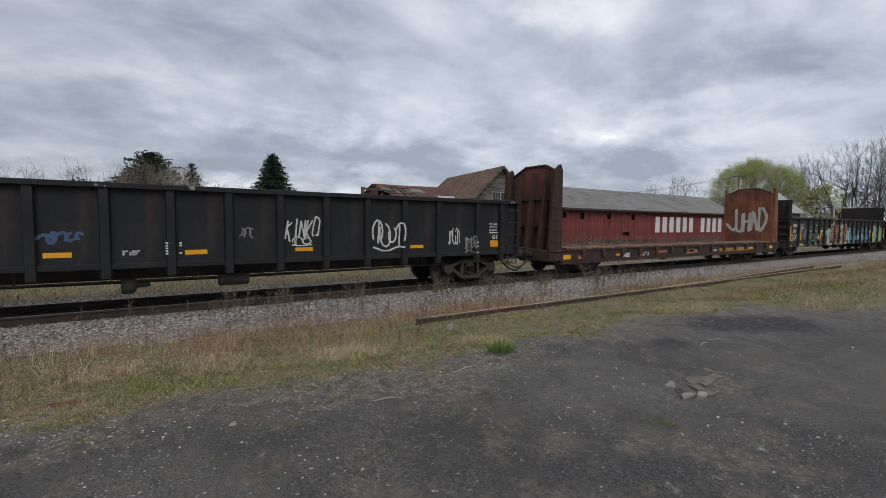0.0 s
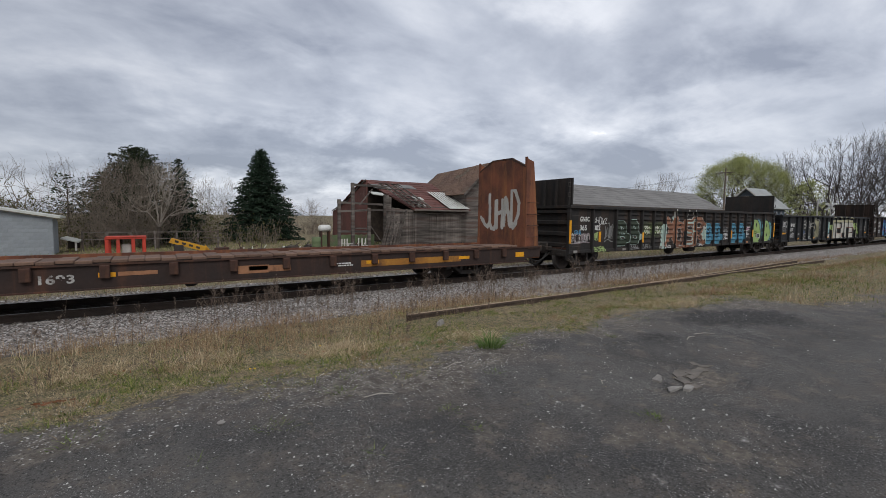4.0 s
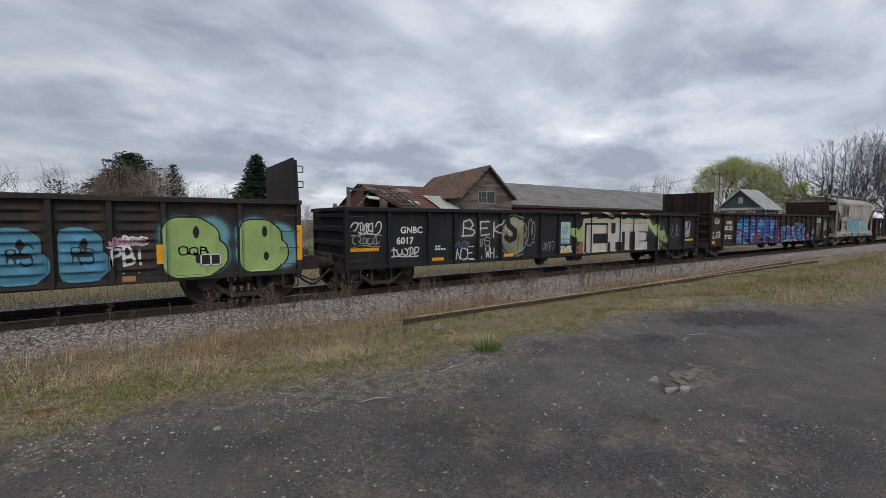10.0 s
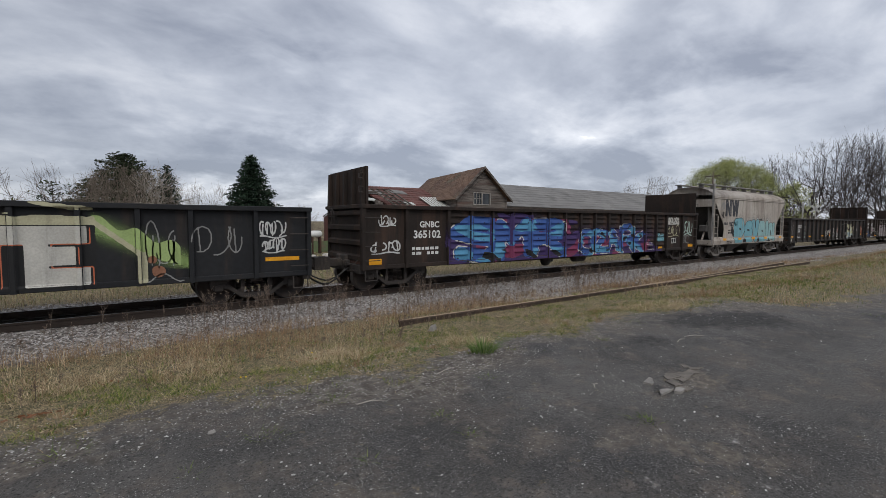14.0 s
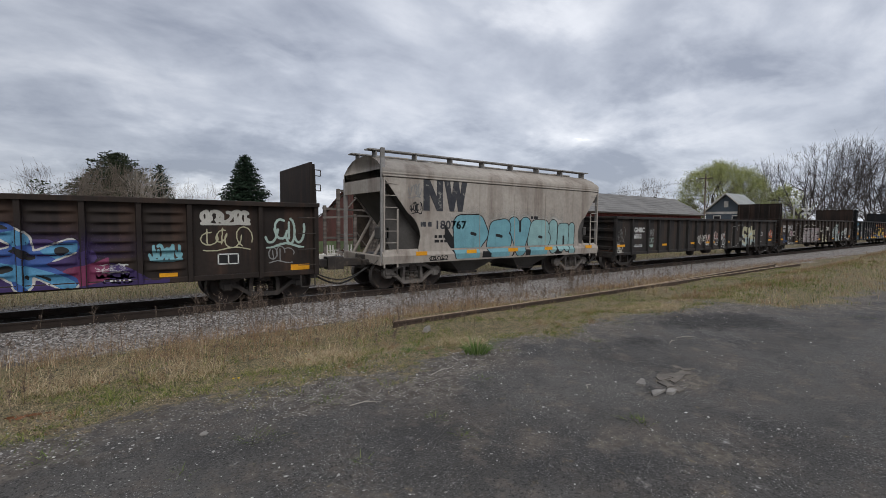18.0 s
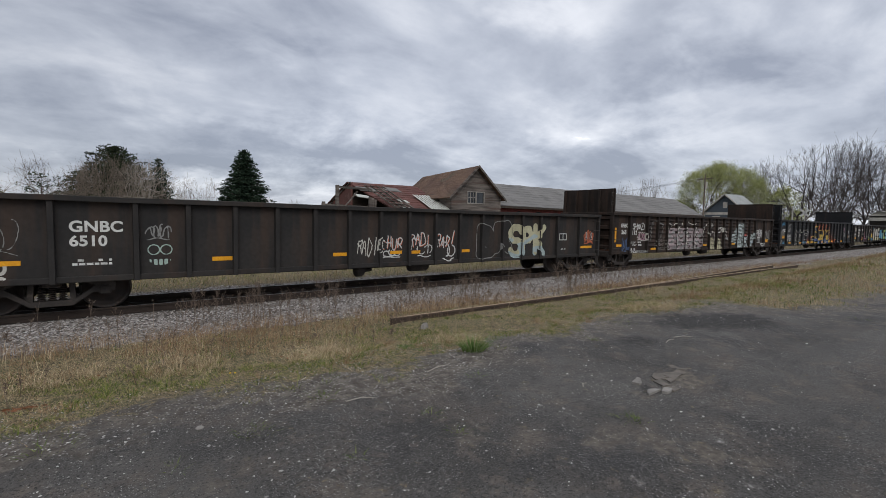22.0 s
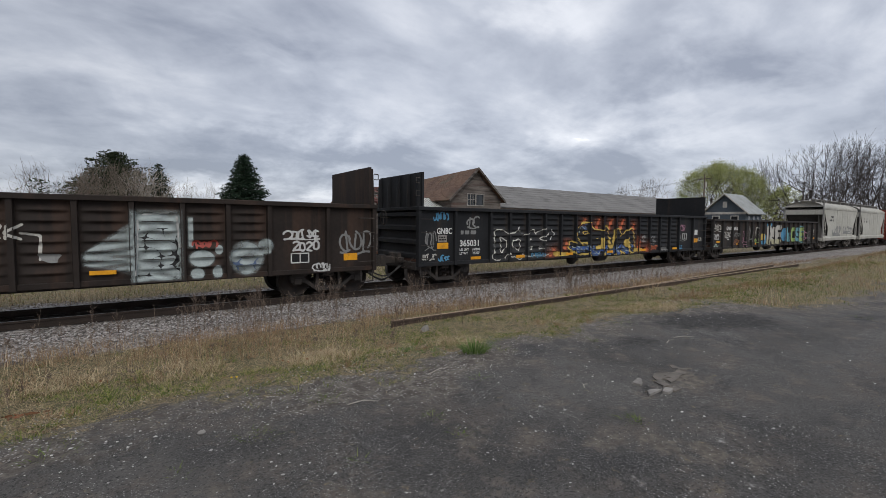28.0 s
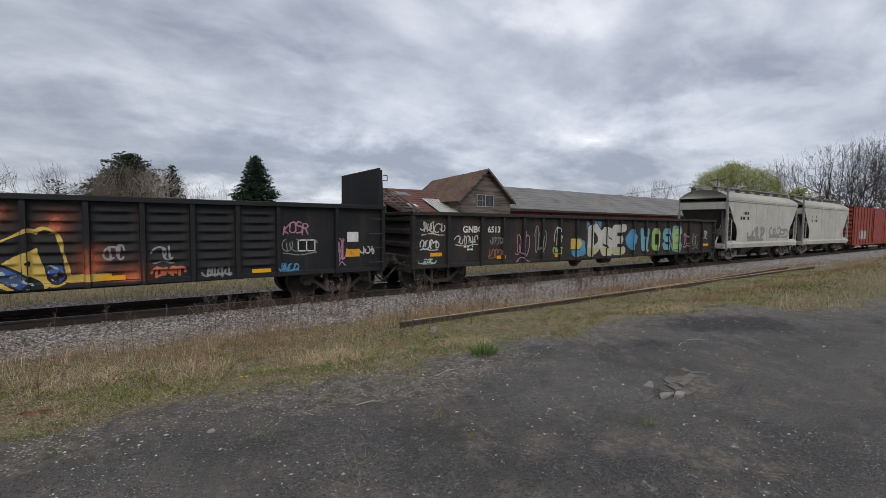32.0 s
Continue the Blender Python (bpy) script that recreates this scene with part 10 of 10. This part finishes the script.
def build_growth():
    g = lambda x, y: grassy(x, y)
    off_track = lambda x, y: (y < 10.6) | (y > 16.2)
    clear = lambda x, y: 1 - 0.93 * ((x > 3.7) & (y > 6.2) & (y < 7.75 + 0.03 * (x - 4)))
    # short turf, dry and green, close to the asphalt's edge
    green = lambda x, y: ease(0.32, 0.62, patchy(x, y, 1.0, 0.0))
    dry = lambda x, y: 0.15 + 0.85 * ease(0.40, 0.68, patchy(x + 7.3, y - 2.2, 0.95, 0.05))
    low = lambda x, y: 1 - 0.75 * ease(6.9, 8.2, y)
    blades("turf_grass", 80000, band(-8, 26, 3.4, 8.6), 0.02, 0.07, 0.009, GREENGRASS, "short patchy green turf", 101, 1.3, lambda x, y: g(x, y) * (0.12 + 0.88 * green(x, y)) * low(x, y), 1)
    blades("moss", 26000, band(-8, 20, 3.4, 7.2), 0.012, 0.03, 0.012, MOSS, "low yellow-green moss at the asphalt's edge", 117, 1.0, lambda x, y: g(x, y + 0.25) * patchy(x, y, 1.7, -0.1), 1)
    blades("matted_straw", 46000, band(-8, 28, 3.8, 9.2), 0.02, 0.05, 0.0075, STRAW, "flattened straw lying in the turf", 102, 3.2, lambda x, y: g(x, y) * dry(x, y), 2)
    tufts("straw_tufts", 3000, band(-8, 26, 4.6, 9.0), 16, 0.08, 0.03, 0.10, 0.005, STRAW, "pale straw tufts in the turf", 111, lambda x, y: g(x, y) ** 2 * clear(x, y) * dry(x, y), 1.3)
    tufts("green_tufts", 9000, band(-8, 26, 4.2, 8.8), 14, 0.07, 0.03, 0.10, 0.008, GREENGRASS, "green tufts in the turf", 112, lambda x, y: g(x, y) * (0.1 + 0.9 * green(x, y)) * low(x, y), 1.1)
    tufts("dead_tufts", 2400, band(-8, 24, 5.0, 9.4), 16, 0.07, 0.05, 0.15, 0.006, REDGRASS, "dead brown tufts in the turf", 113, lambda x, y: g(x, y) * clear(x, y) * patchy(x, y, 0.8, -0.05), 1.0)
    for k, (cx, cy, r, n_) in enumerate(((2.4, 6.3, 0.55, 70), (4.3, 5.5, 0.4, 40), (0.6, 6.9, 0.5, 50), (9.5, 5.3, 0.7, 60), (-0.8, 7.3, 0.5, 40))):
        tufts("straw_patch", n_, clump(cx, cy, r), 22, 0.10, 0.05, 0.20, 0.006, STRAW, "bleached straw clump in the turf", 180 + k, splay=1.2)
    tall = lambda x, y: ease(6.7, 7.8, y) * (1 - ease(9.1, 10.5, y)) * (1 - 0.5 * ease(7, 10, x))
    blades("tall_dry_grass", 64000, band(-9, 34, 6.4, 10.4), 0.12, 0.42, 0.0055, REDGRASS, "tall reddish dead grass along the ballast", 103, 0.55, lambda x, y: tall(x, y) * patchy(x, y, 0.7, 0.2) * clear(x, y))
    blades("tall_straw", 26000, band(-9, 30, 6.2, 9.8), 0.12, 0.40, 0.0055, STRAW, "tall straw along the ballast", 114, 0.7, lambda x, y: tall(x, y + 0.3) * patchy(x, y, 1.1, -0.1) * clear(x, y))
    blades("thin_bents", 3500, band(-9, 30, 8.6, 11.4), 0.15, 0.42, 0.0045, REDGRASS, "thin dead stems standing in the ballast", 118, 0.5, lambda x, y: patchy(x, y, 0.9, -0.15) * (1 - ease(10.2, 11.4, y)))
    blades("bank_grass", 60000, band(12, 62, 2.0, 9.4), 0.06, 0.26, 0.012, REDGRASS, "dry brown grass on the low bank", 104, 0.6, lambda x, y: g(x, y) * clear(x, y) * patchy(x, y, 0.35, 0.1) * (0.35 + 0.65 * ease(3.5, 6, y)))
    blades("bank_straw", 12000, band(12, 62, 2.0, 9.4), 0.08, 0.32, 0.010, STRAW, "straw on the low bank", 115, 0.6, lambda x, y: g(x, y) * clear(x, y) * patchy(x, y, 0.6, -0.1))
    blades("bank_green", 13000, band(11, 40, 2.0, 6.5), 0.05, 0.15, 0.013, GREENGRASS, "green grass on the low bank", 105, 0.6, lambda x, y: g(x, y) * patchy(x, y, 0.5, 0.1) * (1 - 0.8 * ease(4.5, 6.5, y)))
    blades("verge_grass", 36000, band(-14, 45, 16.2, 24), 0.06, 0.26, 0.012, GREENGRASS, "rough grass beyond the track", 106, 0.6, lambda x, y: ease(16.2, 17.5, y) * patchy(x, y, 0.5, 0.25))
    blades("verge_dry", 34000, band(-14, 45, 15.9, 25), 0.08, 0.34, 0.012, DRYGRASS, "dry grass beyond the track", 107, 0.6, lambda x, y: patchy(x, y, 0.45, 0.3))
    blades("yard_grass", 22000, band(-16, 60, 24, 40), 0.08, 0.3, 0.025, GREENGRASS, "grass of the yard behind", 108, 0.6)
    t = tufts("grass_tuft", 1, clump(4.02, 4.76, 0.01), 230, 0.15, 0.12, 0.30, 0.010, TUFTGREEN, "bright green tuft of grass", 109, splay=1.1, flop=0.1, seg=3)
    tagged(t, "bright green grass tuft at the asphalt's edge", "grass tuft", kind="thing")
    tufts("small_green_shoots", 26, clump(3.75, 5.6, 0.45), 12, 0.04, 0.05, 0.13, 0.007, TUFTGREEN, "small green shoots by the rail end", 110, splay=1.0)
    t = tufts("pale_stalks", 3, clump(12.3, 6.75, 0.15), 12, 0.06, 0.6, 1.05, 0.010, STRAW, "pale dead stalks", 116, splay=0.55, flop=0.5, seg=3)
    tagged(t, "fan of tall pale dead stalks beside the siding rail", "weed", kind="thing")
    for k, (x, y, n, r) in enumerate(((3.81, 2.18, 60, 0.10), (2.33, 2.95, 40, 0.08), (0.85, 3.86, 60, 0.14), (5.9, 4.1, 30, 0.06), (2.3, 3.4, 40, 0.12), (1.6, 4.3, 60, 0.16), (3.3, 3.9, 24, 0.1), (-0.6, 4.4, 40, 0.14), (7.5, 4.6, 40, 0.2), (0.25, 3.6, 16, 0.06), (1.4, 3.0, 16, 0.06), (0.2, 2.6, 14, 0.08), (12.0, 2.2, 24, 0.12))):
        w = tufts("weed", 3, clump(x, y, r * 0.7), max(6, n // 3), r * 0.8, 0.02, 0.065, 0.011, WEEDGREEN, "small weed in the asphalt", 120 + k, splay=2.4)
        tagged(w, "small green weed growing from the asphalt", "weed", "weeds in the asphalt", "thing")
    dead_weeds("dead_weeds", 400, band(-7, 24, 8.2, 11.6), 0.3, 0.75, 131, "dead brown weed stalks along the ballast", lambda x, y: patchy(x, y, 0.55, 0.15))
    dead_weeds("dead_weeds_near", 300, band(-6, 12, 6.2, 8.6), 0.2, 0.5, 132, "dead weed stalks in the grass", lambda x, y: patchy(x, y, 0.7, -0.1))
    for cx, cy, n in ((7.9, 9.6, 26), (6.2, 9.9, 22), (9.6, 9.4, 24), (10.8, 8.4, 14), (2.3, 10.6, 20), (1.2, 10.4, 18), (4.0, 10.4, 20), (11.5, 9.2, 20), (13.5, 9.4, 18)):
        dead_weeds("weed_clump", n, clump(cx, cy, 0.35), 0.5, 0.95, int(cx * 97), "tall clump of dead weeds")
    pebbles("ballast", 26000, band(-8, 34, 8.4, 12.3), 0.018, 0.042, STONES, "grey crushed ballast stones", 141, lambda x, y: stony(x, y) * (1 - 0.7 * ease(12.0, 12.3, y)))
    pebbles("ballast_far", 6000, band(-8, 40, 14.8, 16.8), 0.025, 0.055, STONES, "grey crushed ballast stones", 142, lambda x, y: stony(x, y))
    pebbles("gravel_spill", 20000, band(-5, 12, 2.4, 6.0), 0.005, 0.014, CHIPS, "loose grit and small stones", 143, lambda x, y: np.clip(0.95 * gritty(x, y) + 0.05, 0, 1) * patchy(x, y, 0.8, 0.2))
    speckled = lambda x, y: patchy(x, y, 1.2, -0.1) * (0.35 + 0.65 * patchy(x, y, 3.7, -0.1)) * (1 - 0.75 * ease(4.5, 7.0, x))
    pebbles("grit", 60000, band(-2.5, 12, 0.9, 4.9), 0.0025, 0.0075, CHIPS, "fine pale grit on the asphalt", 144, speckled)
    pebbles("small_stones", 3000, band(-2, 11, 1.0, 5.0), 0.008, 0.018, CHIPS, "small loose stones on the asphalt", 145, lambda x, y: patchy(x, y, 2.1, -0.25) * (1 - 0.7 * ease(4.5, 7.0, x)))
    # broken concrete in a shallow hole
    c = thing("broken_patch", pose(5.2, 2.52, 0), "patch of broken pale concrete in the asphalt", "broken paving")
    for k, (x, y, r, pale) in enumerate(((-0.50, -0.10, 0.13, 1), (-0.36, -0.13, 0.09, 1), (-0.40, 0.20, 0.08, 1), (-0.30, 0.24, 0.06, 1), (-0.12, 0.02, 0.15, 0), (0.06, 0.0, 0.13, 0), (0.2, 0.08, 0.15, 0), (0.38, 0.10, 0.12, 0), (-0.02, 0.12, 0.12, 0), (0.05, 0.2, 0.12, 0), (0.56, 0.15, 0.09, 0), (0.52, 0.26, 0.10, 0), (-0.22, -0.14, 0.10, 0))):
        ang = sorted(rng.uniform(0, 6.283, 7))
        out = [(x + r * rng.uniform(0.75, 1.25) * math.cos(q), y + r * 0.62 * rng.uniform(0.75, 1.25) * math.sin(q)) for q in ang]
        part("shard", MB().prism(out, -0.03, (0.010 if pale else 0.002) + rng.uniform(0, 0.010 if pale else 0.005), "z"), CONCRETE if pale else PALEDUST, c)
    for k, (x, y, l, a) in enumerate(((6.92, 3.42, 0.3, 10), (7.35, 3.42, 0.36, -25), (4.2, 3.0, 0.14, 30), (3.1, 4.35, 0.4, 15), (1.9, 4.0, 0.3, -10))):
        s = thing("stick", pose(x, y, float(land(x, y)) + 0.008, 0, 0, a), "pale dead stick lying on the asphalt", "stick", "sticks")
        part("twig", MB().rod((-l / 2, 0, 0), (0.05 * l, 0.02, 0.008), 0.005, 0.0045, 5).rod((0.05 * l, 0.02, 0.008), (l / 2, -0.02, 0), 0.0045, 0.002, 5), STICK, s)
        part("side_twig", MB().rod((0.0, 0.015, 0.005), (l * 0.2, 0.04, 0.012), 0.003, 0.001, 4), STICK, s)
    st = thing("stone", pose(0.476, 4.196, 0.0), "small pale stone on the asphalt", "stone")
    part("body", MB().lathe([(0, 0), (0.03, 0.0), (0.036, 0.01), (0.026, 0.02), (0, 0.024)], (0, 0, 0), "z", 8), CONCRETE, st)
    rk = thing("white_rock", pose(4.5, 6.8, float(land(4.5, 6.8)) - 0.02, 0, 0, 35), "pale rock beside the siding rail", "rock")
    part("body", MB().faces([(-0.11, -0.05, 0), (0.09, -0.07, 0), (0.12, 0.05, 0), (-0.06, 0.08, 0), (-0.07, -0.03, 0.10), (0.03, -0.05, 0.13), (0.06, 0.03, 0.10), (-0.03, 0.04, 0.08)],
                            [(0, 1, 5, 4), (1, 2, 6, 5), (2, 3, 7, 6), (3, 0, 4, 7), (4, 5, 6, 7), (3, 2, 1, 0)]), CONCRETE, rk)
    rs = np.random.default_rng(77)
    lv = []
    for cx, cy, n, r in ((-0.95, 6.15, 40, 0.12), (-0.3, 7.1, 8, 0.15), (2.2, 6.6, 6, 0.3)):
        for _ in range(n): lv.append((cx + rs.normal(0, r), cy + rs.normal(0, r * 0.5)))
    P = np.array([(a, b, float(land(a, b)) + 0.03) for a, b in lv])
    tagged(part("fallen_leaves", with_mat(quads(P, rs.uniform(0.01, 0.028, len(P)), rs, 0.8), LEAFRED), None), "curled rust-coloured fallen leaves", "leaves", kind="stuff")
    for k, (x, y) in enumerate(((1.05, 5.85), (1.0, 5.9), (2.2, 6.8))):
        dd = thing("dandelion", pose(x, y, float(land(x, y))), "yellow dandelion in the turf", "flower", "dandelions")
        part("stem", MB().rod((0, 0, 0), (0.01, 0, 0.055), 0.002, n=4), GREENGRASS, dd)
        part("flower_head", MB().lathe([(0, 0.05), (0.01, 0.053), (0.014, 0.06), (0.007, 0.064), (0, 0.064)], (0.01, 0, 0), "z", 8), DANDELION, dd)


build_growth()


def motions():
    """The train rolls past; every wheel turns with it."""
    times = [t for t, d in TRAVEL]
    shift = [d for t, d in TRAVEL]
    for car, x in CARS:
        walk(car, [(t, pose(x + d, SIDE_Y, RAIL_Z)) for t, d in TRAVEL])
    turns = np.arange(0, 32.001, 0.1)
    ang = np.degrees(np.interp(turns, times, shift) / WHEEL_R)
    for w, x in WHEELSETS:
        if x > -99: walk(w, [(float(t), pose(x, 0, WHEEL_R, 0, 0, 0) @ Matrix.Rotation(radians(a), 4, "Y")) for t, a in zip(turns, ang)])


motions()
